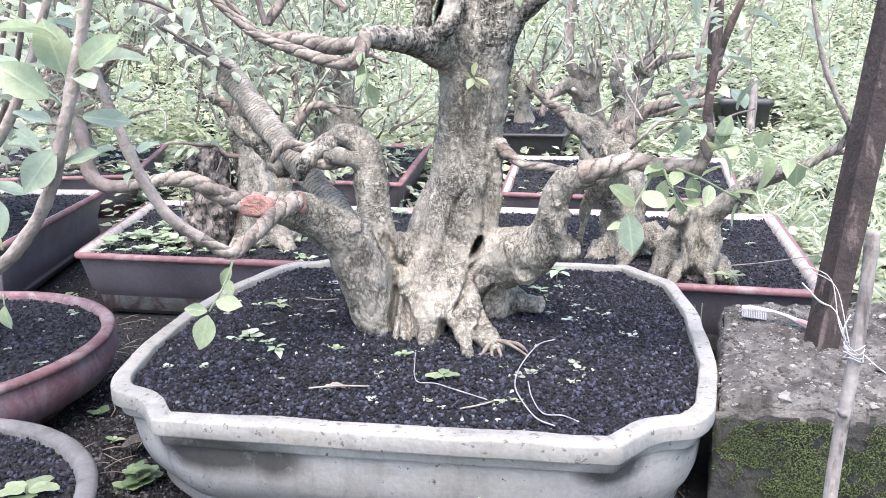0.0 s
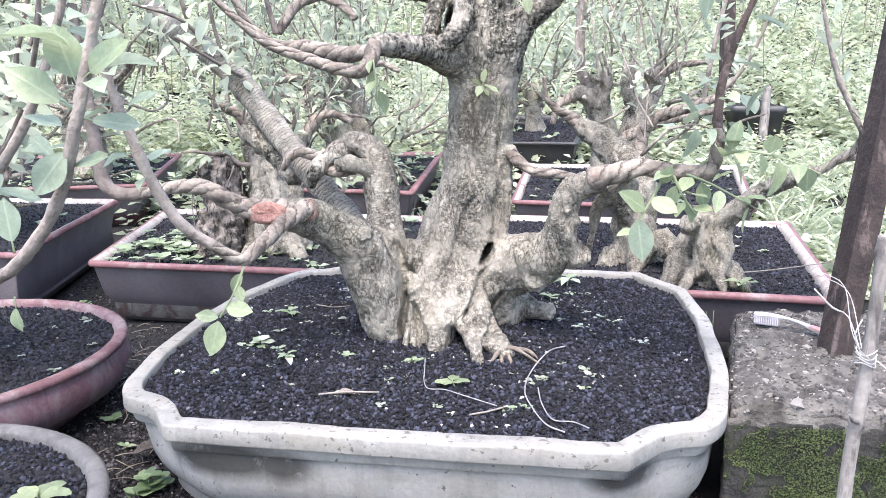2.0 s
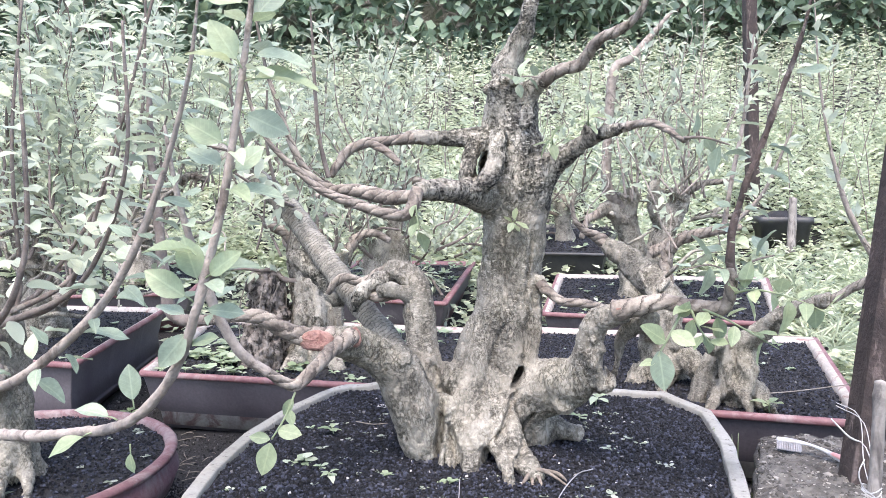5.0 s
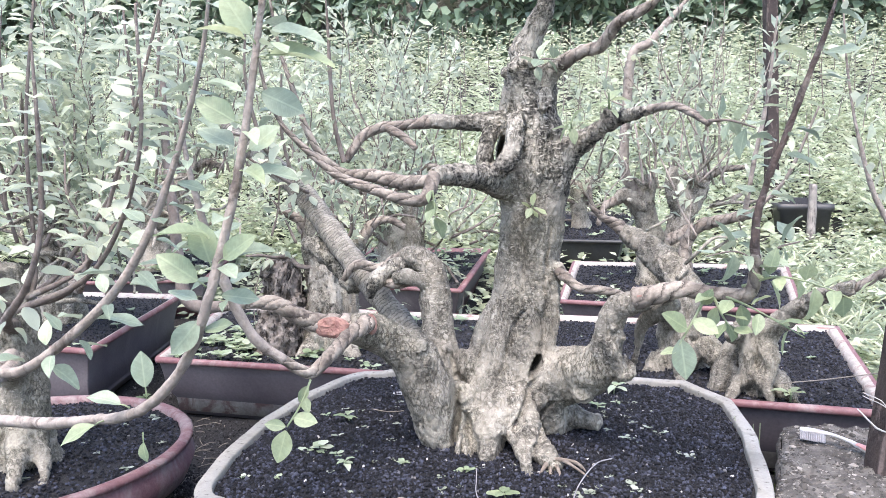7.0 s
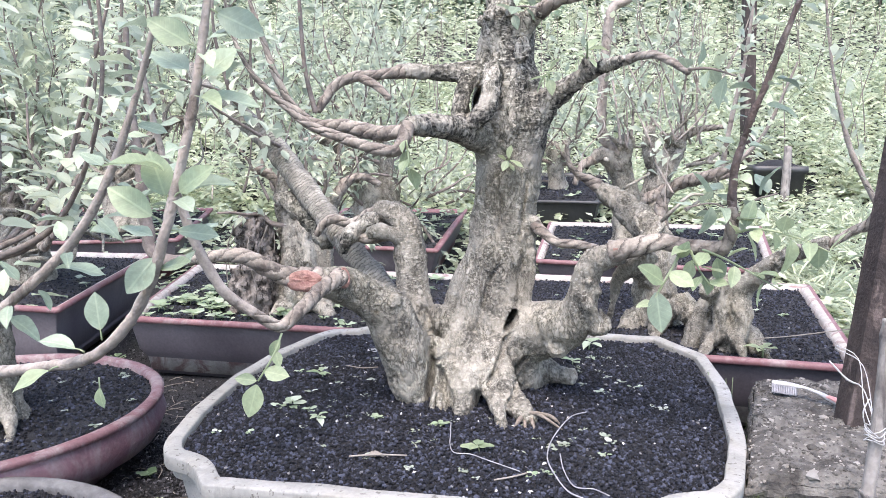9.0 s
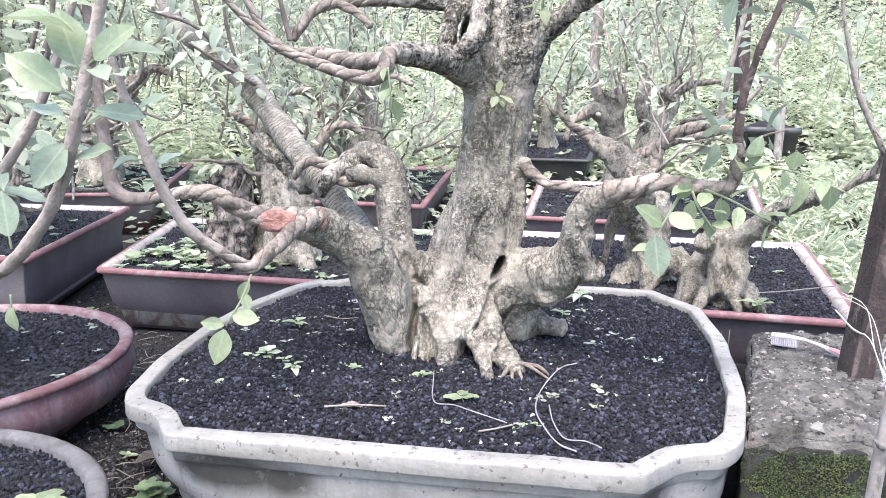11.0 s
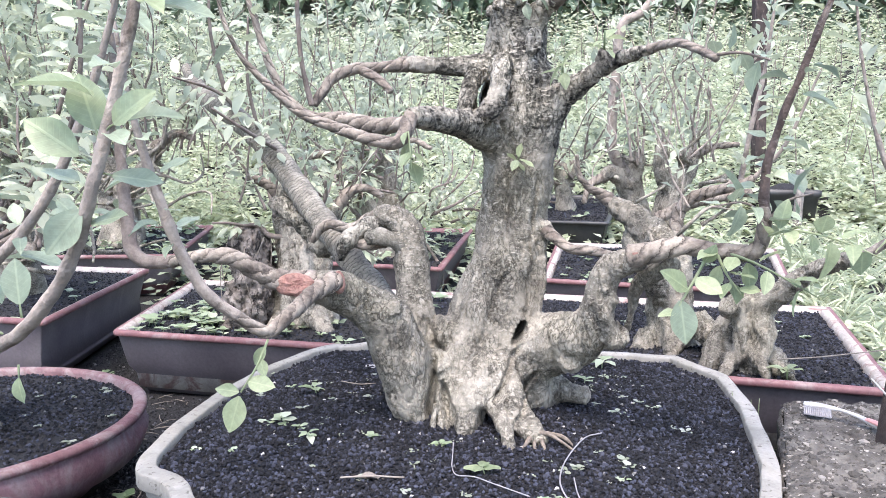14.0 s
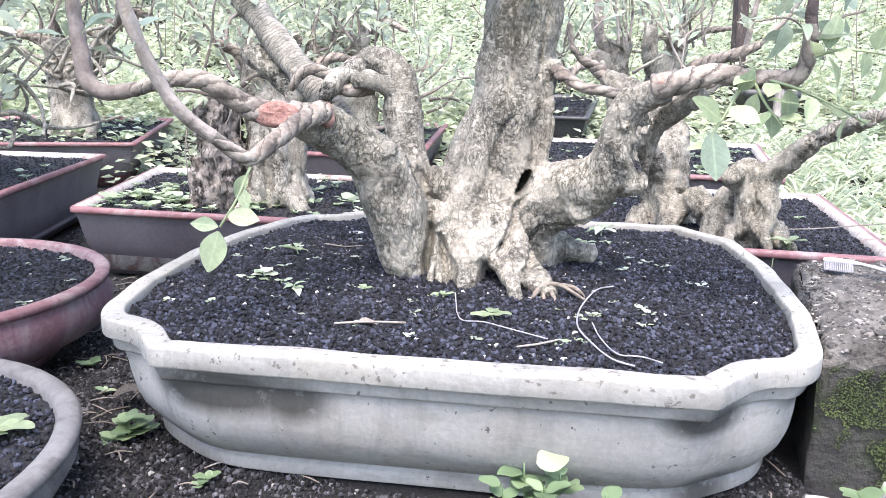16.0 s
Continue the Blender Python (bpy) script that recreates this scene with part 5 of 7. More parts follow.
# ---- the tree in the round pot, whose shoots hang close before the lens ----
def round_tree():
    tree = thing("bonsai_tree", (-0.78, 1.05, 0.07), "fig bonsai with a short pale trunk and long leafy shoots", "tree")
    limbs = [tube([(-0.755, 1.0, 0.06, 0.06), (-0.765, 1.01, 0.14, 0.048), (-0.77, 1.02, 0.22, 0.043), (-0.775, 1.02, 0.30, 0.044), (-0.79, 1.02, 0.39, 0.03)], 14, 0.012, 0.2, 30),
             tube([(-0.75, 0.99, 0.14, 0.026), (-0.72, 0.93, 0.11, 0.015), (-0.70, 0.89, 0.08, 0.009)], 10, 0.01, 0.2, 30), tube([(-0.74, 1.0, 0.13, 0.024), (-0.69, 0.95, 0.10, 0.011), (-0.675, 0.92, 0.075, 0.007)], 10, 0.01, 0.2, 30),
             tube([(-0.77, 1.0, 0.22, 0.024), (-0.71, 0.93, 0.26, 0.018), (-0.62, 0.8, 0.29, 0.012)], 10, 0.01, 0.2, 30)]
    part("trunk", fused("trunk", limbs, 0.005, 3, 0.003, 34), M_BARK, tree)
    near = [(-0.64, 0.83, 0.285, 0.012), (-0.53, 0.6, 0.305, 0.0068), (-0.457, 0.5, 0.318, 0.0058), (-0.396, 0.46, 0.333, 0.0054), (-0.318, 0.4, 0.352, 0.0048), (-0.265, 0.36, 0.368, 0.0041), (-0.219, 0.33, 0.382, 0.0038), (-0.188, 0.31, 0.401, 0.0037), (-0.165, 0.3, 0.428, 0.0034),
            (-0.15, 0.29, 0.457, 0.0032), (-0.14, 0.29, 0.49, 0.0031), (-0.13, 0.29, 0.528, 0.0028), (-0.124, 0.29, 0.558, 0.0025), (-0.118, 0.29, 0.592, 0.0022), (-0.112, 0.29, 0.631, 0.0017), (-0.105, 0.29, 0.70, 0.001)]
    near = [(x, y, z, r * 0.86) for x, y, z, r in near]
    near_shoot = part("shoot", mesh_of("shoot", *tube(near, 12, 0.003, 0.22, 150)), M_TWIG_PALE, tree, "long curving pinkish shoot with nodes")
    second = [(-0.66, 0.85, 0.29, 0.011), (-0.6, 0.72, 0.30, 0.008), (-0.528, 0.62, 0.33, 0.0056), (-0.472, 0.6, 0.337, 0.0052), (-0.41, 0.58, 0.374, 0.005), (-0.357, 0.57, 0.419, 0.0045), (-0.322, 0.56, 0.463, 0.0039), (-0.293, 0.55, 0.514, 0.0034), (-0.265, 0.54, 0.577, 0.0024), (-0.244, 0.53, 0.637, 0.0019), (-0.23, 0.52, 0.7, 0.001)]
    side_shoot = part("shoot", mesh_of("shoot", *tube(second, 10, 0.004, 0.15, 120)), M_TWIG_PALE, tree, "pale side shoot")
    third = [(-0.76, 1.0, 0.30, 0.014), (-0.70, 0.9, 0.33, 0.007), (-0.63, 0.85, 0.39, 0.0045), (-0.60, 0.84, 0.47, 0.0036), (-0.59, 0.83, 0.58, 0.003), (-0.585, 0.82, 0.7, 0.0015)]
    fourth = [(-0.78, 1.02, 0.34, 0.014), (-0.75, 0.93, 0.42, 0.0065), (-0.73, 0.88, 0.5, 0.004), (-0.72, 0.87, 0.62, 0.003), (-0.71, 0.86, 0.74, 0.0015)]
    rg = np.random.default_rng(19)
    extra = []
    for bx, by, tx, ty, tz in ((-0.76, 1.0, -0.72, 1.02, 0.85), (-0.77, 1.02, -0.62, 1.1, 0.8), (-0.74, 0.98, -0.52, 0.95, 0.82), (-0.75, 1.0, -0.85, 1.0, 0.9), (-0.73, 0.97, -0.45, 0.85, 0.75), (-0.77, 1.0, -0.58, 1.2, 0.9)):
        mid = ((bx * 0.4 + tx * 0.6) + rg.normal(0, 0.03), (by * 0.4 + ty * 0.6) + rg.normal(0, 0.03))
        extra.append([(bx, by, 0.33, 0.006), (*mid, 0.36 + rg.uniform(0, 0.05), 0.004), (tx + rg.normal(0, 0.02), ty, 0.36 + (tz - 0.36) * 0.5, 0.0028), (tx + rg.normal(0, 0.03), ty, tz, 0.002)])
    more = [part("shoot", mesh_of("shoot", *tube(rows, 8, 0.005, 0.15, 120)), M_TWIG, tree) for rows in (third, fourth, *extra)]
    # leaves on short stalks off the near shoot
    low_leaves = [
        ((-0.199, 0.315, 0.398), (-0.15, 0.1, 1), (0.2, -1, 0.1), 0.021),
        ((-0.215, 0.325, 0.388), (-0.9, -0.2, 0.45), (0, -0.6, 1), 0.02),
        ((-0.205, 0.32, 0.375), (0.1, -0.2, -1), (0, -1, 0.1), 0.012),
        ((-0.24, 0.34, 0.375), (-0.7, -0.4, -0.3), (0, -0.5, 1), 0.022),
        ((-0.152, 0.292, 0.452), (-0.5, -0.1, -0.6), (0.3, -1, 0.1), 0.024),
        ((-0.15, 0.29, 0.466), (-0.7, -0.1, 0.5), (0.2, -1, 0.3), 0.026),
    ]
    mid_leaves = [
        ((-0.146, 0.29, 0.474), (-0.35, 0.1, 1), (0.3, -1, 0.2), 0.024),
        ((-0.143, 0.288, 0.478), (0.7, -0.2, 0.55), (-0.2, -1, 0.4), 0.022),
        ((-0.145, 0.29, 0.48), (0.95, 0.1, 0.35), (0, -0.7, 1), 0.025),
        ((-0.148, 0.29, 0.462), (0.9, 0.2, -0.1), (0, -0.7, 1), 0.02),
        ((-0.128, 0.29, 0.535), (0.8, -0.1, 0.6), (-0.2, -1, 0.3), 0.02),
        ((-0.126, 0.29, 0.55), (-0.8, -0.1, 0.5), (0.2, -1, 0.4), 0.023),
    ]
    high_leaves = [
        ((-0.122, 0.29, 0.57), (0.75, 0.1, -0.35), (0, -1, 0.3), 0.024),
        ((-0.119, 0.29, 0.585), (1, -0.05, 0.12), (0, -0.5, 1), 0.034),
        ((-0.118, 0.288, 0.592), (-0.5, -0.1, 0.8), (0.3, -1, 0.2), 0.024),
        ((-0.114, 0.29, 0.615), (0.6, 0.1, 0.7), (0, -1, 0.3), 0.026),
        ((-0.112, 0.29, 0.625), (-0.9, 0, 0.3), (0, -1, 0.5), 0.024),
        ((-0.116, 0.29, 0.6), (0.9, 0.1, -0.1), (0, -0.6, 1), 0.028),
        ((-0.16, 0.297, 0.44), (0.9, -0.2, 0.25), (0, -0.6, 1), 0.018),
    ]
    for at, way, up, s in low_leaves + mid_leaves + high_leaves:
        d = Vector(way).normalized()
        foot = Vector(at) + d * 0.006
        part("leaf_stalk", mesh_of("leaf_stalk", *tube([(*at, 0.0006), (*(Vector(at) + d * 0.003 + Vector((0, 0, 0.0006))), 0.0005), (*foot, 0.0004)], 5, 0.003)), M_YOUNG, near_shoot)
        leaf(near_shoot, foot, d, s, random.choice((M_LEAF, M_YOUNG)), up)
    leafy(near_shoot, near[8:], 16, 0.023, M_LEAF, stalk=0.6)
    leafy(near_shoot, near[9:], 7, 0.024, M_YOUNG, stalk=0.6)
    leafy(side_shoot, second[2:], 38, 0.031, M_LEAF, stalk=0.6)
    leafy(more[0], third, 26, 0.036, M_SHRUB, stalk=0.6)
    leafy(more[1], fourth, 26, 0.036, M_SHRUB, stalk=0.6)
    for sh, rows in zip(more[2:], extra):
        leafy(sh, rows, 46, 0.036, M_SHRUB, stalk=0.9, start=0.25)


round_tree()


# ---- the other bonsai ----
def leaf_light():
    v, f = leaf_shape(0.23, 0.1, 0.2, 2)
    t = []
    for a, b, c, d in f:
        t += [(a, b, c), (a, c, d)]
    return np.array(v), np.array(t)


LIGHT = leaf_light()


def grow(base, top, rng, bend=0.06, rad=0.006, n=6):
    """An upright shoot with a few soft bends."""
    a, b = np.array(base, float), np.array(top, float)
    rows = []
    for i in range(n):
        u = i / (n - 1)
        p = a + (b - a) * u + rng.normal(0, bend, 3) * np.linalg.norm(b - a) * (0 if i == 0 else 0.6) * (0.5 if i == n - 1 else 1)
        rows.append((*p, rad * (1 - 0.8 * u)))
    return rows


def foliage(tree, shoots, per_metre, size, material, rng, start=0.1):
    """All small leaves of a tree's shoots, too many to count, as one part."""
    at, way = [], []
    for rows in shoots:
        c = spline(rows, 0.01)[:, :3]
        length = len(c) * 0.01
        for i in range(int(per_metre * length)):
            k = int((start + (1 - start) * rng.uniform(0, 1)) * (len(c) - 2))
            d = c[k + 1] - c[k]
            d /= np.linalg.norm(d) + 1e-9
            o = rng.normal(0, 1, 3)
            o -= d * (o @ d)
            o /= np.linalg.norm(o) + 1e-9
            w = o + d * rng.uniform(0.2, 1.5) + np.array([0, 0, rng.uniform(-0.35, 0.35)])
            at.append(c[k] + o * size * rng.uniform(0.1, 0.5))
            way.append(w)
    n = len(at)
    part("foliage", scatter("foliage", LIGHT, np.array(at), np.array(way), size * rng.uniform(0.6, 1.2, n), rng), material, tree, "small oval leaves", kind="stuff")


def crooked(base, n, reach, seed, rad=0.009):
    """Bare, kinked old twigs that wander out from a stump."""
    rng = np.random.default_rng(seed)
    out = []
    for _ in range(n):
        p = np.array(base, float) + rng.normal(0, 1, 3) * (0.06, 0.04, 0.05)
        d = np.array([rng.normal(0, 1), rng.normal(0, 0.5), rng.uniform(-0.1, 0.9)])
        d /= np.linalg.norm(d)
        rows, r = [], rad * rng.uniform(0.6, 1.3)
        steps = int(rng.integers(4, 7))
        for k in range(steps):
            rows.append((*p, r * (1 - 0.75 * k / steps)))
            p = p + d * reach / steps
            d = d + rng.normal(0, 0.75, 3) + (0, 0, 0.12)
            d /= np.linalg.norm(d)
        out.append(rows)
    return out


def old_tree(at, label, limbs, seed, wraps=(), shoots=(), per_metre=130, size=0.036, material=None, voxel=0.007, skin=None, shoot_mat=None, bare=()):
    rng = np.random.default_rng(seed)
    tree = thing("bonsai_tree", at, label, "tree", "bonsai trees in pots")
    part("trunk", fused("trunk", [tube(r, 12, 0.015, 0.25, 22) for r in limbs], voxel, 3, 0.005, 26, 0.0015), skin or M_BARK_FAR, tree)
    for r in wraps:
        part("wrapped_branch", wrapped("wrapped_branch", [(x, y, z, k * 0.8) for x, y, z, k in r], 14, 0.004, 0.3, 50, 0.10, 46), None, tree)
    for r in shoots:
        part("shoot", mesh_of("shoot", *tube(r, 7, 0.008, 0.25, 60)), shoot_mat or M_TWIG, tree)
    for r in bare:
        part("bare_twig", mesh_of("bare_twig", *tube(r, 8, 0.006, 0.5, 45)), M_BARK_FAR, tree)
    if shoots:
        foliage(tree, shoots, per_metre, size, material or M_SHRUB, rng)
    return tree, rng


R = np.random.default_rng(77)


def many(base, n, spread, height, lift=0.0, rad=0.006):
    out = []
    for _ in range(n):
        b = np.array(base) + R.normal(0, 1, 3) * (spread * 0.4, spread * 0.4, 0.01)
        t = b + np.array([R.normal(0, spread), R.normal(0, spread * 0.7), height * R.uniform(0.6, 1.1) + lift])
        out.append(grow(b, t, R, 0.05, rad * R.uniform(0.4, 0.8)))
    return out


# right pot: a low twin stump with thick arms
right_roots = [
    [(0.475, 1.42, 0.12, 0.02), (0.45, 1.385, 0.1, 0.013), (0.43, 1.36, 0.085, 0.008)],
    [(0.53, 1.41, 0.11, 0.02), (0.55, 1.37, 0.095, 0.012), (0.565, 1.345, 0.082, 0.007)],
    [(0.4, 1.58, 0.13, 0.034), (0.385, 1.53, 0.1, 0.022), (0.37, 1.49, 0.085, 0.012)],
    [(0.515, 1.4, 0.19, 0.02), (0.52, 1.385, 0.16, 0.018), (0.515, 1.375, 0.12, 0.013)],
    [(0.478, 1.405, 0.2, 0.015), (0.478, 1.4, 0.16, 0.015), (0.474, 1.395, 0.11, 0.012)],
]
front_stump = [
    [(0.512, 1.43, 0.07, 0.048), (0.512, 1.43, 0.15, 0.035), (0.495, 1.42, 0.205, 0.031), (0.475, 1.41, 0.232, 0.025)],
    [(0.435, 1.44, 0.07, 0.028), (0.455, 1.45, 0.135, 0.024), (0.485, 1.46, 0.175, 0.028)],
    [(0.5, 1.41, 0.14, 0.024), (0.505, 1.36, 0.11, 0.014), (0.508, 1.335, 0.085, 0.009)],
    [(0.54, 1.42, 0.12, 0.026), (0.575, 1.4, 0.08, 0.015)],
    [(0.505, 1.42, 0.19, 0.026), (0.535, 1.39, 0.235, 0.022), (0.565, 1.34, 0.285, 0.018), (0.595, 1.29, 0.312, 0.0145), (0.615, 1.26, 0.325, 0.0125)],
]
rear_stump = [
    [(0.425, 1.62, 0.06, 0.062), (0.401, 1.62, 0.153, 0.048), (0.4, 1.62, 0.215, 0.044), (0.41, 1.65, 0.279, 0.038), (0.384, 1.7, 0.319, 0.037), (0.341, 1.75, 0.355, 0.031), (0.301, 1.8, 0.386, 0.022)],
    [(0.36, 1.6, 0.11, 0.03), (0.32, 1.56, 0.085, 0.02)],
    [(0.38, 1.6, 0.2, 0.03), (0.34, 1.55, 0.25, 0.022), (0.33, 1.52, 0.29, 0.018)],
    [(0.47, 1.5, 0.12, 0.03), (0.44, 1.56, 0.16, 0.03)],
    [(0.46, 1.4, 0.21, 0.022), (0.45, 1.385, 0.225, 0.022)],
]
arm_tip = [(0.60, 1.285, 0.315, 0.0145), (0.626, 1.262, 0.328, 0.0118), (0.648, 1.245, 0.348, 0.0106), (0.664, 1.22, 0.37, 0.0094), (0.66, 1.2, 0.40, 0.008), (0.638, 1.2, 0.44, 0.0074), (0.613, 1.2, 0.49, 0.0074), (0.595, 1.2, 0.545, 0.0058), (0.576, 1.2, 0.62, 0.004), (0.56, 1.2, 0.72, 0.003), (0.55, 1.2, 0.84, 0.0015)]
arm_tip = [(x, y, z, r * (0.9 if z < 0.39 else 0.62)) for x, y, z, r in arm_tip]
low_tip = [(0.655, 1.24, 0.352, 0.007), (0.70, 1.22, 0.36, 0.006), (0.72, 1.2, 0.40, 0.004), (0.725, 1.2, 0.46, 0.002)]
lean_tip = [(0.305, 1.795, 0.383, 0.022), (0.28, 1.8, 0.405, 0.018), (0.25, 1.79, 0.42, 0.012), (0.22, 1.78, 0.45, 0.009), (0.21, 1.77, 0.5, 0.006)]
side_tip = [(0.42, 1.66, 0.30, 0.02), (0.424, 1.68, 0.367, 0.0187), (0.451, 1.66, 0.408, 0.0165), (0.508, 1.6, 0.43, 0.0143), (0.55, 1.58, 0.45, 0.01)]
r_shoots = [[(0.53, 1.6, 0.44, 0.006), (0.54, 1.58, 0.55, 0.005), (0.56, 1.57, 0.68, 0.004), (0.57, 1.55, 0.85, 0.002)], [(0.55, 1.58, 0.45, 0.005), (0.60, 1.55, 0.52, 0.004), (0.64, 1.5, 0.66, 0.002)]] + many((0.42, 1.66, 0.36), 2, 0.10, 0.4, rad=0.004) + many((0.25, 1.79, 0.42), 1, 0.10, 0.35, rad=0.004) + [arm_tip[4:], low_tip[1:]]
old_tree((0.46, 1.5, 0.09), "low fig bonsai with a twin gnarled stump and wrapped arms", right_roots + front_stump + rear_stump, 21, [arm_tip, low_tip, lean_tip, side_tip], r_shoots, 80, 0.034, M_SHRUB, 0.0055, M_BARK, M_TWIG_PALE, crooked((0.40, 1.64, 0.30), 5, 0.18, 59, 0.007))

# left pot: a pale stump beside a rotten one
old_tree((-0.47, 1.78, 0.09), "pale stump of a fig bonsai with a ribbed base", [
    [(-0.44, 1.78, 0.06, 0.088), (-0.445, 1.78, 0.16, 0.072), (-0.44, 1.78, 0.24, 0.066), (-0.45, 1.78, 0.32, 0.06), (-0.465, 1.78, 0.40, 0.05), (-0.475, 1.78, 0.45, 0.036)],
    [(-0.40, 1.72, 0.12, 0.03), (-0.36, 1.68, 0.085, 0.02)], [(-0.47, 1.72, 0.12, 0.026), (-0.50, 1.67, 0.085, 0.018)], [(-0.43, 1.72, 0.3, 0.022), (-0.42, 1.71, 0.2, 0.02), (-0.41, 1.70, 0.1, 0.018)],
    [(-0.46, 1.725, 0.34, 0.02), (-0.465, 1.715, 0.22, 0.018), (-0.46, 1.70, 0.1, 0.016)], [(-0.43, 1.74, 0.30, 0.03), (-0.39, 1.76, 0.34, 0.026), (-0.36, 1.78, 0.37, 0.02)], [(-0.38, 1.75, 0.26, 0.022), (-0.385, 1.74, 0.16, 0.02), (-0.37, 1.73, 0.1, 0.018)]], 23,
    [[(-0.36, 1.78, 0.37, 0.02), (-0.33, 1.79, 0.41, 0.016), (-0.29, 1.8, 0.42, 0.013), (-0.25, 1.8, 0.40, 0.01)], [(-0.475, 1.78, 0.36, 0.024), (-0.51, 1.76, 0.42, 0.016), (-0.56, 1.74, 0.45, 0.012)]],
    crooked((-0.42, 1.78, 0.36), 12, 0.22, 51, 0.006) + many((-0.48, 1.78, 0.38), 7, 0.14, 0.5, rad=0.005) + many((-0.30, 1.79, 0.42), 5, 0.10, 0.45, rad=0.004), 132, 0.034, M_SHRUB, 0.006)
rot = thing("rotten_stump", (-0.56, 1.73, 0.09), "crumbling brown rotten stump wrapped in dead fibre", "stump")
part("trunk", fused("trunk", [tube([(-0.55, 1.73, 0.06, 0.06), (-0.552, 1.73, 0.16, 0.052), (-0.555, 1.73, 0.25, 0.05), (-0.56, 1.73, 0.325, 0.042)], 12, 0.015, 0.4, 30), tube([(-0.60, 1.72, 0.08, 0.03), (-0.59, 1.72, 0.2, 0.025)], 10, 0.015, 0.3, 30)], 0.005, 2, 0.009, 30, 0.003), M_ROT, rot)
for k in range(9):
    a = k * 2.4
    x, y = -0.555 + 0.05 * math.cos(a), 1.73 + 0.05 * math.sin(a)
    part("dead_fibre", mesh_of("dead_fibre", *tube([(x, y, 0.32 - rnd(0, 0.04), 0.0014), (x + rnd(-0.03, 0.03), y - 0.012, 0.24, 0.0013), (x + rnd(-0.04, 0.04), y - 0.008, 0.12 + rnd(0, 0.05), 0.0012)], 5, 0.02)), M_STRAW, rot)

# back right pot: two hollow, knotted trunks
old_tree((0.58, 2.52, 0.13), "two knotted hollow fig trunks with twisted arms", [
    [(0.533, 2.6, 0.10, 0.09), (0.53, 2.6, 0.207, 0.062), (0.505, 2.6, 0.348, 0.046), (0.485, 2.6, 0.44, 0.044), (0.52, 2.6, 0.52, 0.028)], [(0.62, 2.5, 0.10, 0.075), (0.58, 2.5, 0.219, 0.052), (0.597, 2.5, 0.373, 0.04), (0.645, 2.5, 0.47, 0.038), (0.668, 2.5, 0.52, 0.022)],
    [(0.48, 2.58, 0.42, 0.04), (0.42, 2.55, 0.46, 0.03), (0.38, 2.52, 0.44, 0.02)], [(0.6, 2.5, 0.4, 0.035), (0.56, 2.46, 0.47, 0.028), (0.55, 2.44, 0.55, 0.02)]], 25,
    [[(0.54, 2.42, 0.31, 0.024), (0.60, 2.4, 0.345, 0.024), (0.654, 2.4, 0.369, 0.023), (0.752, 2.4, 0.386, 0.019), (0.82, 2.38, 0.40, 0.013)], [(0.38, 2.52, 0.44, 0.02), (0.34, 2.5, 0.42, 0.016), (0.32, 2.5, 0.36, 0.012)], [(0.66, 2.5, 0.5, 0.02), (0.72, 2.48, 0.54, 0.015), (0.8, 2.46, 0.55, 0.01)]],
    [[(0.47, 2.58, 0.45, 0.02), (0.41, 2.52, 0.547, 0.018), (0.413, 2.5, 0.774, 0.017), (0.43, 2.5, 0.93, 0.016), (0.485, 2.5, 0.967, 0.014), (0.557, 2.5, 1.047, 0.011), (0.62, 2.5, 1.12, 0.006)]] + many((0.53, 2.58, 0.5), 9, 0.16, 0.6, rad=0.007) + many((0.68, 2.48, 0.5), 9, 0.18, 0.6, rad=0.007), 62, 0.04, M_SHRUB, 0.009, None, M_TWIG_PALE, crooked((0.52, 2.55, 0.44), 5, 0.26, 52, 0.007) + crooked((0.66, 2.5, 0.44), 4, 0.26, 53, 0.007))

# middle back, far back and side pots
old_tree((-0.4, 2.75, 0.14), "grey forked fig bonsai in a red-rimmed pot", [[(-0.43, 2.75, 0.10, 0.075), (-0.432, 2.75, 0.22, 0.06), (-0.43, 2.75, 0.306, 0.058), (-0.49, 2.75, 0.413, 0.044), (-0.53, 2.74, 0.5, 0.03)], [(-0.36, 2.75, 0.10, 0.06), (-0.352, 2.75, 0.25, 0.048), (-0.35, 2.75, 0.36, 0.042), (-0.375, 2.75, 0.47, 0.034), (-0.34, 2.74, 0.55, 0.024)]], 27,
         [[(-0.53, 2.74, 0.48, 0.028), (-0.6, 2.7, 0.52, 0.02), (-0.68, 2.68, 0.5, 0.014)], [(-0.34, 2.74, 0.54, 0.022), (-0.27, 2.7, 0.57, 0.016), (-0.2, 2.68, 0.54, 0.011)]], crooked((-0.45, 2.72, 0.38), 14, 0.4, 54, 0.007) + crooked((-0.25, 2.8, 0.32), 10, 0.4, 55, 0.006) + many((-0.5, 2.74, 0.48), 10, 0.2, 0.65, rad=0.007) + many((-0.33, 2.74, 0.5), 8, 0.16, 0.65, rad=0.007), 132, 0.04, M_SHRUB, 0.009)
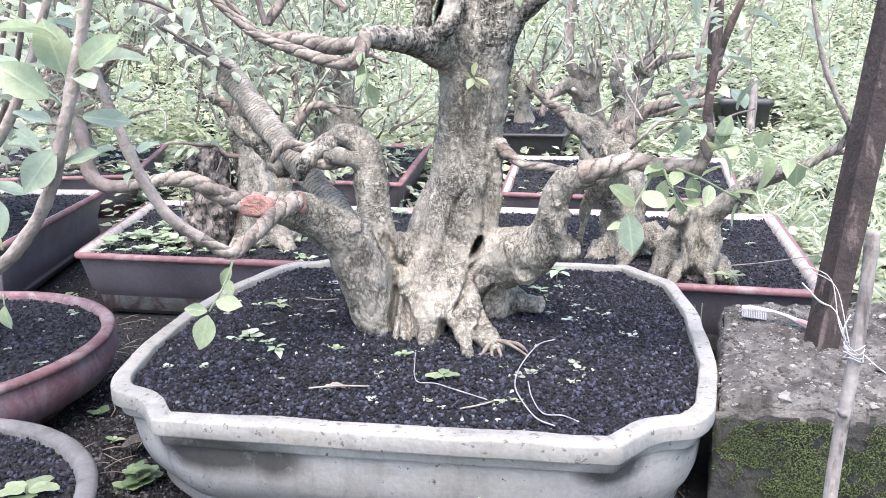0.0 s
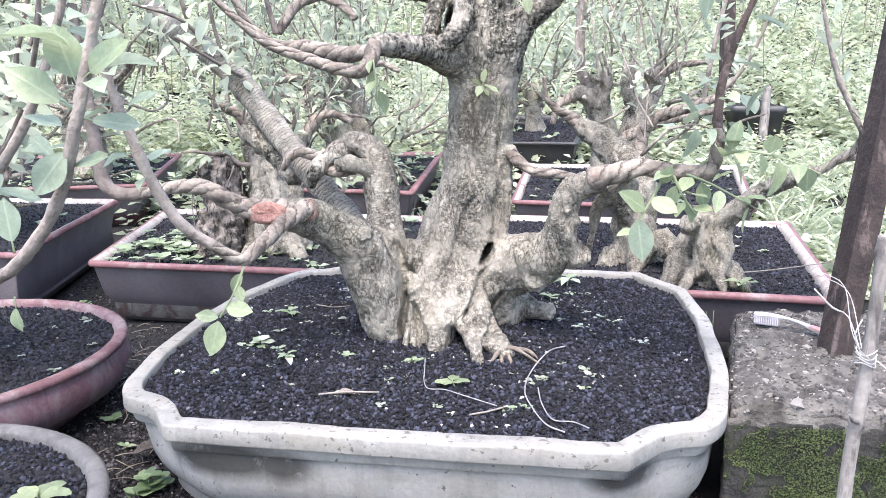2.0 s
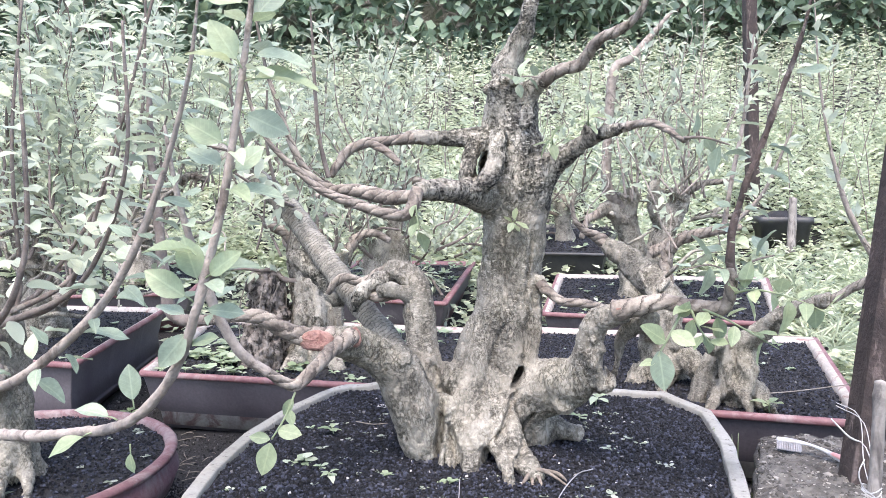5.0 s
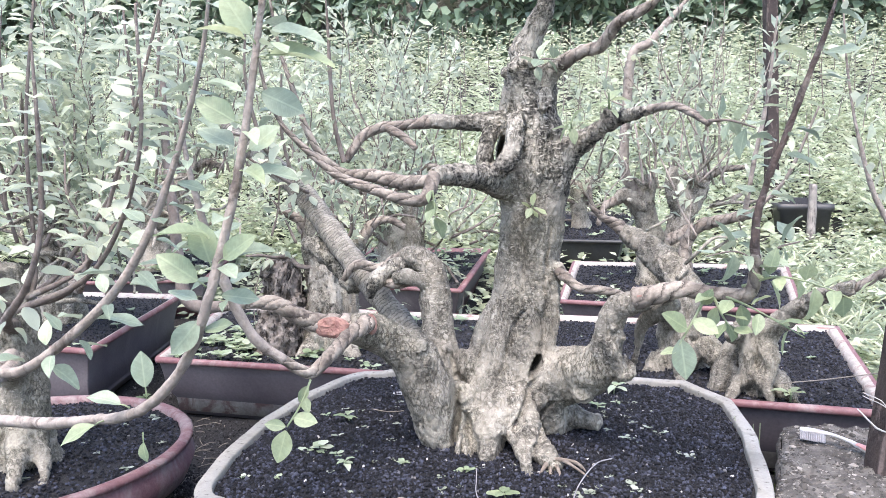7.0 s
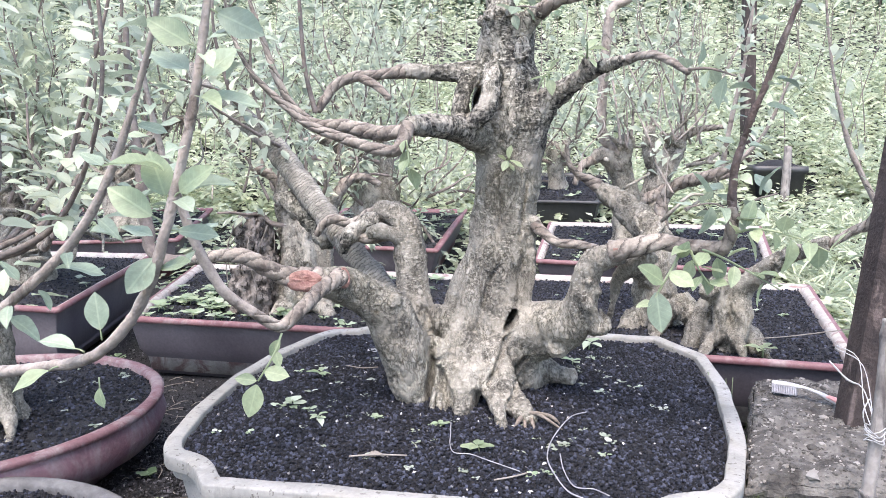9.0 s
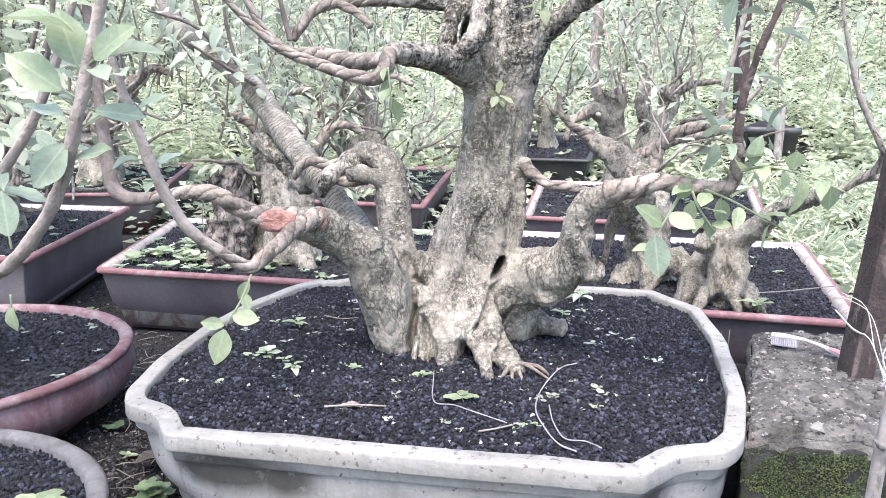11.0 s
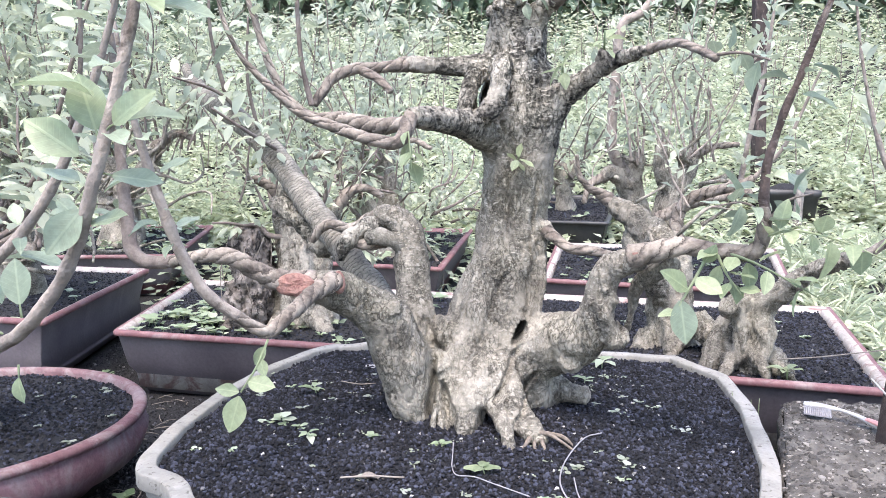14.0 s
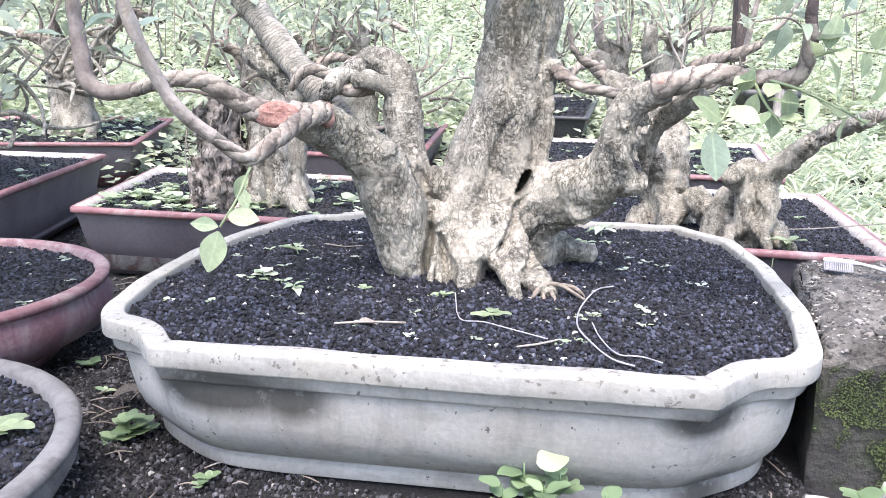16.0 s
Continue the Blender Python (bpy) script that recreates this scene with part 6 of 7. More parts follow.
old_tree((-1.3, 1.95, 0.11), "stout fig bonsai with several upright leafy shoots", [[(-1.28, 1.95, 0.06, 0.085), (-1.275, 1.95, 0.18, 0.064), (-1.28, 1.94, 0.28, 0.056), (-1.3, 1.93, 0.38, 0.044), (-1.32, 1.92, 0.46, 0.03)], [(-1.26, 1.93, 0.22, 0.04), (-1.2, 1.86, 0.25, 0.026), (-1.13, 1.78, 0.27, 0.02)], [(-1.3, 1.9, 0.1, 0.04), (-1.27, 1.84, 0.09, 0.02)]], 29,
         [[(-1.14, 1.79, 0.27, 0.02), (-1.08, 1.7, 0.26, 0.014), (-1.03, 1.64, 0.27, 0.012), (-1.0, 1.62, 0.33, 0.01)], [(-1.32, 1.92, 0.45, 0.028), (-1.25, 1.85, 0.5, 0.018), (-1.15, 1.78, 0.5, 0.013)]],
         many((-1.3, 1.9, 0.44), 11, 0.16, 0.75, rad=0.008) + many((-1.16, 1.78, 0.36), 9, 0.12, 0.75, rad=0.007) + many((-1.02, 1.64, 0.3), 5, 0.08, 0.7, rad=0.006), 154, 0.042, M_SHRUB, 0.008, None, None, crooked((-1.2, 1.82, 0.30), 18, 0.40, 56, 0.0065))
old_tree((-1.5, 2.9, 0.16), "old fig bonsai with bare grey roots among seedlings", [[(-1.45, 2.88, 0.12, 0.10), (-1.45, 2.88, 0.25, 0.08), (-1.46, 2.88, 0.38, 0.066), (-1.5, 2.88, 0.5, 0.045)], [(-1.4, 2.84, 0.25, 0.04), (-1.36, 2.8, 0.2, 0.03), (-1.34, 2.77, 0.15, 0.024)], [(-1.42, 2.86, 0.36, 0.05), (-1.32, 2.83, 0.46, 0.036), (-1.27, 2.82, 0.56, 0.03)]], 33,
         [[(-1.27, 2.82, 0.55, 0.028), (-1.18, 2.8, 0.6, 0.02), (-1.1, 2.78, 0.58, 0.014)], [(-1.5, 2.88, 0.49, 0.03), (-1.6, 2.85, 0.52, 0.02), (-1.7, 2.84, 0.5, 0.015)]], many((-1.48, 2.88, 0.5), 11, 0.24, 0.8, rad=0.009) + many((-1.25, 2.82, 0.55), 11, 0.2, 0.75, rad=0.008), 143, 0.045, M_SHRUB, 0.011, None, None, crooked((-1.35, 2.75, 0.36), 18, 0.5, 57, 0.008))
old_tree((0.36, 3.5, 0.26), "small fig bonsai in a black pot", [[(0.37, 3.6, 0.2, 0.06), (0.36, 3.6, 0.36, 0.045), (0.33, 3.6, 0.5, 0.035)], [(0.36, 3.6, 0.4, 0.035), (0.43, 3.58, 0.52, 0.026)]], 35, [], crooked((0.36, 3.6, 0.42), 12, 0.4, 58, 0.008) + many((0.35, 3.6, 0.48), 8, 0.2, 0.6, rad=0.008), 121, 0.045, M_SHRUB, 0.012)
old_tree((-1.2, 4.3, 0.27), "row of thin fig cuttings in a black tray", [[(-1.5, 4.3, 0.2, 0.07), (-1.49, 4.3, 0.42, 0.05), (-1.46, 4.3, 0.6, 0.035)], [(-1.0, 4.25, 0.2, 0.07), (-1.0, 4.25, 0.4, 0.05), (-1.03, 4.25, 0.58, 0.035)], [(-1.5, 4.3, 0.24, 0.03), (-1.25, 4.28, 0.23, 0.025), (-1.0, 4.25, 0.24, 0.03)]], 36, [], many((-1.47, 4.3, 0.58), 10, 0.28, 0.8, rad=0.01) + many((-1.02, 4.25, 0.55), 10, 0.25, 0.8, rad=0.01), 121, 0.05, M_SHRUB, 0.012)


# ---- the concrete block, post, stake and brush ----
def concrete_block():
    blk = thing("concrete_block", (0.5, 0.88, -0.03), "weathered concrete block with exposed gravel and green moss", "concrete block")
    nx, ny, nz = 80, 64, 26
    fl, fr, br, bl = np.array((0.298, 0.722)), np.array((0.80, 0.665)), np.array((0.86, 1.05)), np.array((0.432, 1.085))

    def top(u, v):
        p = (fl * (1 - u) + fr * u) * (1 - v) + (bl * (1 - u) + br * u) * v
        edge = min(u, v, 1 - u, 1 - v)
        z = 0.139 + 0.009 * noise.noise(Vector((p[0] * 16, p[1] * 16, 1))) + 0.006 * noise.noise(Vector((p[0] * 60, p[1] * 60, 1))) - 0.012 * max(0, 1 - edge / 0.06) ** 2
        return p[0], p[1], z

    loops = []
    per = [(i / nx, 0.0) for i in range(nx)] + [(1.0, j / ny) for j in range(ny)] + [(1 - i / nx, 1.0) for i in range(nx)] + [(0.0, 1 - j / ny) for j in range(ny)]
    c = (fl + fr + br + bl) / 4
    for k in range(nz, -1, -1):
        lp = []
        for u, v in per:
            x, y, z = top(u, v)
            h = -0.06 + (z + 0.06) * k / nz
            n = 0.005 * noise.noise(Vector((x * 22, y * 22, h * 22))) + 0.002 * noise.noise(Vector((x * 80, y * 80, h * 80)))
            d = np.array((x, y)) - c
            d = d / np.linalg.norm(d)
            s = n - (0.006 if k == nz else 0.0)
            lp.append((x + d[0] * s, y + d[1] * s, h))
        loops.append(lp)
    v, f = loft(loops, False)
    g = len(v)
    for j in range(ny + 1):
        for i in range(nx + 1):
            u, w = i / nx, j / ny
            p = top(u, w)
            d = np.array(p[:2]) - c
            e = 0.006 if min(u, w, 1 - u, 1 - w) < 1e-6 else 0.0
            d = d / (np.linalg.norm(d) + 1e-9) * e
            v.append((p[0] - d[0], p[1] - d[1], p[2]))
    for j in range(ny):
        for i in range(nx):
            a = g + j * (nx + 1) + i
            f.append((a, a + 1, a + nx + 2, a + nx + 1))
    me = mesh_of("block", v, f)
    me.materials.append(M_CONCRETE)
    me.materials.append(M_MOSS)
    me.materials.append(M_DAMP_SHADE)
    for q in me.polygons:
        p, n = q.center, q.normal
        # lower sides: damp, with the shade of the gap put into the colour
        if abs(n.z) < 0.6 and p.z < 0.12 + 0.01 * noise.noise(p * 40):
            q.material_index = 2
        if n.y < -0.5 and p.z < 0.118 + 0.012 * noise.noise(p * 40) and noise.noise(Vector((p.x * 17, p.z * 17, 4))) > -0.12 + 6 * max(0.0, 0.362 - p.x):
            q.material_index = 1
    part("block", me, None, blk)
    rng = np.random.default_rng(3)
    uv = rng.uniform(0.005, 0.995, (6500, 2))
    size = 0.0022 * rng.uniform(0.3, 1.1, 6500) * (1 + 2.0 * (rng.uniform(0, 1, 6500) > 0.95))
    part("gravel", crumbs("gravel", np.array([top(*q) for q in uv]), size, rng, 0.6), M_PEBBLE, blk, "pebbles standing out of the worn top", kind="stuff")
    # moss on the front and left faces: tufts of tiny flakes, thick in the middle of the faces
    at, way = [], []
    while len(at) < 52000:
        u, h = rng.uniform(0, 1), rng.uniform(-0.04, 0.118)
        side = rng.uniform() < 0.12
        p = (fl * (1 - u) + bl * u) if side else (fl * (1 - u) + fr * u)
        if noise.noise(Vector((p[0] * 17, h * 17, 4))) + 0.7 * noise.noise(Vector((p[0] * 60, h * 60, 9))) < (0.35 if side else -0.32) + 9 * max(0, h - 0.095) + 5 * max(0, 0.0 - h) + 8 * max(0, 0.365 - p[0]):
            continue
        d = np.array((p[0] - c[0], p[1] - c[1])) / np.linalg.norm(p - c)
        k = 0.005 * noise.noise(Vector((p[0] * 22, p[1] * 22, h * 22))) + 0.001
        at.append((p[0] + d[0] * k, p[1] + d[1] * k - (0.0 if side else 0.001), h))
        way.append((rng.normal(0, 0.8), -1.0, rng.normal(0.3, 0.8)))
    part("moss", scatter("moss", simple_blade(), np.array(at), np.array(way), 0.0022 * rng.uniform(0.5, 1.4, len(at)), rng, 1.6), M_MOSS, blk, "patch of green moss", kind="stuff")
    return top


concrete_block()


def angle_iron(at, top, wide, name, label, material, turn=0.0):
    """A steel angle post with two flanges."""
    post = thing(name, at, label, "post")
    a, b = Vector(at), Vector(top)
    t = 0.005 if wide < 0.05 else 0.012
    prof = [(0, 0), (wide, 0), (wide, t), (t, t), (t, wide), (0, wide)]
    cs, sn = math.cos(turn), math.sin(turn)
    loops = []
    for k in range(41):
        c = a + (b - a) * k / 40
        loops.append([(c.x + cs * x - sn * y + 0.0008 * noise.noise(Vector((x * 90, y * 90, k))), c.y + sn * x + cs * y + 0.0008 * noise.noise(Vector((k, x * 90, y * 90))), c.z) for x, y in prof])
    me = mesh_of("upright", *loft(loops), smooth=False)
    part("upright", me, material, post)
    return post


angle_iron((0.476, 0.872, 0.12), (0.587, 0.872, 1.15), 0.030, "rusty_post", "rusty brown steel angle post set in the concrete block", M_RUST, 0.12)
angle_iron((1.49, 4.28, 0.15), (1.41, 4.28, 2.4), 0.06, "rusty_post", "rusty steel post standing far back in the weeds", M_RUST, 0.1)


def bamboo():
    st = thing("bamboo_stake", (0.338, 0.568, 0.0), "grey weathered bamboo stake cut off at the top", "stake")
    rows = []
    for z in np.linspace(-0.02, 0.352, 64):
        node = min(abs(z - q) for q in (0.06, 0.192, 0.338))
        rows.append((0.3425 + 0.0165 * z / 0.35 + 0.001 * math.sin(z * 30), 0.569, z, 0.0061 + 0.0013 * math.exp(-((node / 0.004) ** 2)) - 0.002 * z))
    part("cane", mesh_of("cane", *tube(rows, 14, 0.004, 0.05, 80)), M_BAMBOO, st)
    part("side_stub", mesh_of("side_stub", *tube([(0.349, 0.562, 0.194, 0.002), (0.341, 0.556, 0.198, 0.0018), (0.336, 0.553, 0.205, 0.001)], 6, 0.004)), M_BAMBOO, st)


bamboo()
for rows, label in (([(0.452, 0.862, 0.250, 0.00055), (0.475, 0.85, 0.236, 0.00055), (0.41, 0.70, 0.228, 0.00055), (0.366, 0.585, 0.234, 0.00055)], "white plastic string tied from post to stake"),
                    ([(0.452, 0.862, 0.246, 0.00055), (0.48, 0.848, 0.228, 0.00055), (0.42, 0.70, 0.215, 0.00055), (0.366, 0.585, 0.222, 0.00055)], "white plastic string tied from post to stake"),
                    ([(0.448, 0.866, 0.228, 0.0009), (0.468, 0.858, 0.206, 0.0014), (0.485, 0.852, 0.196, 0.0008), (0.45, 0.75, 0.18, 0.0008), (0.365, 0.585, 0.20, 0.001)], "twisted white plastic strip round the rusty post")):
    s = thing("string", rows[0][:3], label, "string")
    part("strand", mesh_of("strand", *tube(rows, 6, 0.006, 0.2, 120)), M_STRING, s)
knot = thing("string_knot", (0.353, 0.56, 0.248), "white string knotted round the bamboo stake", "string")
for k in range(4):
    z = 0.244 + 0.0035 * k
    ring = [(0.3532 + 0.0078 * math.cos(a), 0.569 + 0.0078 * math.sin(a), z + 0.002 * math.sin(a * 2 + k), 0.00055) for a in np.linspace(0, 2 * math.pi, 13)]
    part("loop", mesh_of("loop", *tube(ring, 6, 0.004)), M_STRING, knot)
for rows in ([(0.352, 0.558, 0.25, 0.00055), (0.338, 0.553, 0.262, 0.00055), (0.334, 0.553, 0.275, 0.00055), (0.340, 0.556, 0.286, 0.00055)], [(0.357, 0.558, 0.25, 0.00055), (0.364, 0.554, 0.243, 0.00055), (0.375, 0.552, 0.235, 0.00055)]):
    part("loose_end", mesh_of("loose_end", *tube(rows, 6, 0.004)), M_STRING, knot)


def toothbrush():
    tb = thing("toothbrush", (0.455, 0.98, 0.146), "white toothbrush with a pink grip lying on the block", "toothbrush")
    rows = [(0.4335, 1.006, 0.155, 0.0052), (0.448, 0.998, 0.155, 0.0066), (0.4605, 0.99, 0.155, 0.0052), (0.47, 0.981, 0.155, 0.0036), (0.482, 0.962, 0.153, 0.0040), (0.488, 0.943, 0.151, 0.0055), (0.494, 0.92, 0.150, 0.0066), (0.50, 0.885, 0.149, 0.006)]
    v, f = tube(rows, 12, 0.003)
    hd = part("handle", mesh_of("handle", [(x, y, 0.152 + (z - 0.152) * 0.6) for x, y, z in map(tuple, v)], f), M_STRING, tb)
    v, f = tube([(0.4865, 0.945, 0.1535, 0.0042), (0.491, 0.93, 0.1532, 0.0058), (0.497, 0.90, 0.1525, 0.0052)], 10, 0.004)
    part("grip", mesh_of("grip", [(x, y, 0.154 + (z - 0.154) * 0.5) for x, y, z in map(tuple, v)], f), M_PINK, tb, "pink rubber grip")
    for i in range(14):
        for j in range(4):
            x, y = 0.4345 + 0.0265 * i / 13 - 0.0012 * j, 1.003 - 0.0145 * i / 13 - 0.0016 * j
            part("bristle", mesh_of("bristle", *tube([(x, y, 0.153, 0.0011), (x - 0.0015, y - 0.004, 0.149, 0.0012), (x - 0.003, y - 0.009, 0.1445, 0.0013)], 5, 0.004)), M_WIRE, hd)


toothbrush()

tub = thing("black_tub", (1.52, 3.98, 0.2), "square black plastic tub standing among weeds", "tub")
tb_c = [(1.385, 3.86, 0.375), (1.655, 3.82, 0.37), (1.70, 4.08, 0.37), (1.43, 4.12, 0.375)]
tub_loop = lambda i, z: quad_loop(tb_c, (0.27, 0.27), i, z, 0.03)  # noqa: E731
part("body", mesh_of("body", *loft([tub_loop(0.03, -0.02), tub_loop(0.02, 0.0), tub_loop(0.0, 0.0), tub_loop(0.0, -0.03), tub_loop(0.012, -0.04), tub_loop(0.03, -0.19)])), M_BLACK, tub)
part("filling", mesh_of("filling", *loft([tub_loop(0.021, -0.012), tub_loop(0.06, 0.01), tub_loop(0.1, 0.03)])), M_SOILBED, tub)
stk = thing("wooden_stake", (1.52, 3.75, 0.15), "short grey wooden stake beside the black tub", "stake")
part("shaft", mesh_of("shaft", *tube([(1.50, 3.74, 0.12, 0.022), (1.515, 3.76, 0.3, 0.021), (1.525, 3.78, 0.47, 0.019)], 8, 0.02, 0.1, 30)), M_BAMBOO, stk)


# ---- seedlings, wires and litter ----
def seedling(at, size, n, label, material=None, broad=True, flat=0.5, turn=0.0, group="seedlings on the soil", tall=0.5):
    sd = thing("seedling", at, label, "seedling", group)
    top = Vector(at) + Vector((rnd(-0.2, 0.2) * size, rnd(-0.2, 0.2) * size, size * (tall if size > 0.018 else 0.28)))
    part("stem", mesh_of("stem", *tube([(*at, size * 0.045), (*(Vector(at).lerp(top, 0.5)), size * 0.04), (*top, size * 0.03)], 5, 0.004)), material or M_SEED, sd)
    for k in range(n):
        a = turn + 2 * math.pi * k / n + rnd(-0.3, 0.3)
        d = Vector((math.cos(a), math.sin(a), flat * rnd(0.2, 0.9)))
        leaf(sd, top + d * size * 0.06 - Vector((0, 0, size * (0.12 * (k % 2) if n < 6 else rnd(0, 0.8 * tall)))), d, size * rnd(0.6, 1.05), material or M_SEED, broad=broad)
    return sd


CLOVER = "small pale green seedling with round leaves"
SPEAR = "small star-shaped seedling with narrow leaves"
for x, y, s, n, broad in ((-0.261, 0.952, 0.021, 6, True), (-0.235, 0.935, 0.014, 4, True), (-0.285, 0.945, 0.013, 4, True), (-0.341, 0.845, 0.011, 4, True), (-0.246, 1.076, 0.024, 5, False), (-0.21, 0.887, 0.020, 6, False),
                          (-0.134, 0.898, 0.011, 5, True), (-0.046, 0.877, 0.013, 5, True), (-0.055, 0.872, 0.010, 4, True), (0.007, 0.795, 0.019, 4, True), (0.065, 0.734, 0.009, 4, True), (0.187, 1.022, 0.013, 4, True),
                          (0.202, 1.261, 0.03, 5, False), (0.247, 1.042, 0.011, 4, True), (-0.295, 0.848, 0.010, 4, True), (-0.348, 1.178, 0.012, 4, True), (-0.294, 1.112, 0.012, 4, True), (0.157, 0.792, 0.009, 4, True), (0.087, 0.738, 0.009, 3, True),
                          (0.20, 1.2, 0.014, 4, False), (0.16, 1.16, 0.02, 4, False)):
    seedling((x, y, main_height(x, y)), s, n, CLOVER if broad else SPEAR, M_YOUNG if s in (0.019,) else M_SEED, broad, 0.4, rnd(0, 6))
rs = np.random.default_rng(8)
for _ in range(84):
    a, r = rs.uniform(0, 2 * np.pi), 0.36 * math.sqrt(rs.uniform(0.1, 0.95))
    x, y = POT_AT[0] + 0.93 * r * math.cos(a), POT_AT[1] + 0.9 * r * math.sin(a)
    if abs(x) < 0.14 and 0.9 < y < 1.15:
        continue
    seedling((x, y, main_height(x, y)), rs.uniform(0.005, 0.0105), 4, "tiny pale sprout on the black soil", M_SPROUT, True, 0.5, rs.uniform(0, 6))

for x, y in ((0.548, 1.355),):
    seedling((x, y, 0.09), 0.042, 5, SPEAR, M_YOUNG, False, 0.35, 0.4)
for key, n, s in (("left", 70, 0.03), ("side", 10, 0.02), ("right_back", 16, 0.03), ("right", 10, 0.013)):
    for _ in range(n):
        u, v = rs.uniform(0.06, 0.94), rs.uniform(0.05, 0.95)
        if key == "left" and rs.uniform() < 0.6:
            u, v = rs.uniform(0.05, 0.55), rs.uniform(0.04, 0.5)
        seedling(SPOT[key](u, v), s * rs.uniform(0.5, 1.2), int(rs.integers(3, 7)), "broad-leaved weed seedling in a bonsai pot", M_SEED, True, 0.6, rs.uniform(0, 6), "weeds in the pots")
for key, n, s in (("left", 60, 0.022), ("side_back", 80, 0.04), ("mid_back", 30, 0.045), ("far", 8, 0.03), ("far_left", 12, 0.035), ("right_back", 30, 0.02)):
    at, way, sz = [], [], []
    for _ in range(n):
        p, k = SPOT[key](rs.uniform(0.05, 0.95), rs.uniform(0.04, 0.95)), s * rs.uniform(0.5, 1.2)
        a0 = rs.uniform(0, 6)
        for a in range(int(rs.integers(4, 8))):
            w = (math.cos(a0 + a * 1.3), math.sin(a0 + a * 1.3), rs.uniform(0.0, 0.6))
            at.append((p[0] + w[0] * k * 0.1, p[1] + w[1] * k * 0.1, p[2] + k * rs.uniform(0.2, 0.6)))
            way.append(w)
            sz.append(k * rs.uniform(0.7, 1.1))
    g = thing("seedling_bed", SPOT[key](0.5, 0.5), "many pale broad-leaved weed seedlings covering the soil", "seedlings", kind="stuff")
    part("leaves", scatter("leaves", LIGHT, np.array(at), np.array(way), np.array(sz), rs, 1.4), M_SEED, g, kind="stuff")
for _ in range(26):
    a, r = rs.uniform(0, 2 * np.pi), 0.26 * math.sqrt(rs.uniform())
    x, y = ROUND_AT[0] + r * math.cos(a), ROUND_AT[1] + r * math.sin(a)
    seedling((x, y, round_height(x, y)), rs.uniform(0.006, 0.012), 4, "tiny pale sprout on the black soil", M_SPROUT, True, 0.4, rs.uniform(0, 6))
for _ in range(8):
    a, r = rs.uniform(0, 2 * np.pi), 0.2 * math.sqrt(rs.uniform())
    x, y = BOWL_AT[0] + r * math.cos(a), BOWL_AT[1] + r * math.sin(a)
    seedling((x, y, bowl_height(x, y)), rs.uniform(0.006, 0.011), 4, "tiny pale sprout on the black soil", M_SPROUT, True, 0.4, rs.uniform(0, 6))
seedling((-0.425, 0.665, bowl_height(-0.425, 0.665)), 0.03, 6, "yellow-green weed growing at the bowl's edge", M_YOUNG, True, 0.5)

# weeds on the ground round the pots
big = seedling((0.045, 0.648, 0.0), 0.034, 3, "tall weed with one broad rounded leaf before the cement pot", M_GROUNDWEED, True, 0.9, 1.0, "weeds on the ground", 0.9)
leaf(big, (0.038, 0.642, 0.055), (0.8, 0.3, 0.3), 0.029, M_GROUNDWEED, (0.1, -0.45, 0.9), True, 0)
for x, y, s, n in ((-0.372, 0.80, 0.022, 8), (-0.382, 0.79, 0.018, 7), (-0.366, 0.812, 0.02, 7), (-0.376, 0.808, 0.024, 7), (-0.257, 0.70, 0.014, 5), (-0.262, 0.69, 0.01, 4), (0.03, 0.655, 0.026, 6), (0.055, 0.645, 0.023, 6), (0.012, 0.64, 0.02, 6), (0.04, 0.635, 0.022, 6), (0.095, 0.63, 0.02, 6),
                   (0.322, 0.672, 0.02, 5), (0.345, 0.66, 0.022, 5), (0.31, 0.655, 0.018, 5), (-0.52, 1.03, 0.018, 5), (-0.46, 0.93, 0.014, 4), (-0.9, 1.55, 0.03, 7), (-0.92, 1.62, 0.028, 7), (-0.88, 1.48, 0.025, 6), (-0.93, 1.75, 0.03, 7), (0.40, 1.12, 0.03, 5)):
    seedling((x, y, ground_height(x, y) + 0.002), s, n, "pale green weed growing on the bare ground", M_GROUNDWEED, True, 0.8, rnd(0, 6), "weeds on the ground", 2.0 if 0 < x < 0.11 else 1.0)
gr = thing("grass_tuft", (0.405, 1.13, -0.03), "few green grass blades between pot and block", "grass")
for k in range(6):
    x, y = 0.40 + rnd(-0.01, 0.015), 1.12 + rnd(-0.03, 0.03)
    part("grass_blade", mesh_of("grass_blade", *tube([(x, y, -0.05, 0.0016), (x + rnd(-0.01, 0.01), y, 0.05, 0.002), (x + rnd(-0.03, 0.01), y - 0.02, 0.11 + rnd(0, 0.04), 0.0005)], 4, 0.02)), M_YOUNG, gr)


def strand(name, rows, label, material, category, r=0.0011):
    s = thing(name, rows[0][:3], label, category)
    part("strand", mesh_of("strand", *tube([(*p[:2], max(p[2] + 0.0045, main_height(*p[:2]) + 0.0055) if "soil" in label else p[2], r) for p in rows], 6, 0.004, 0.2, 150)), material, s)


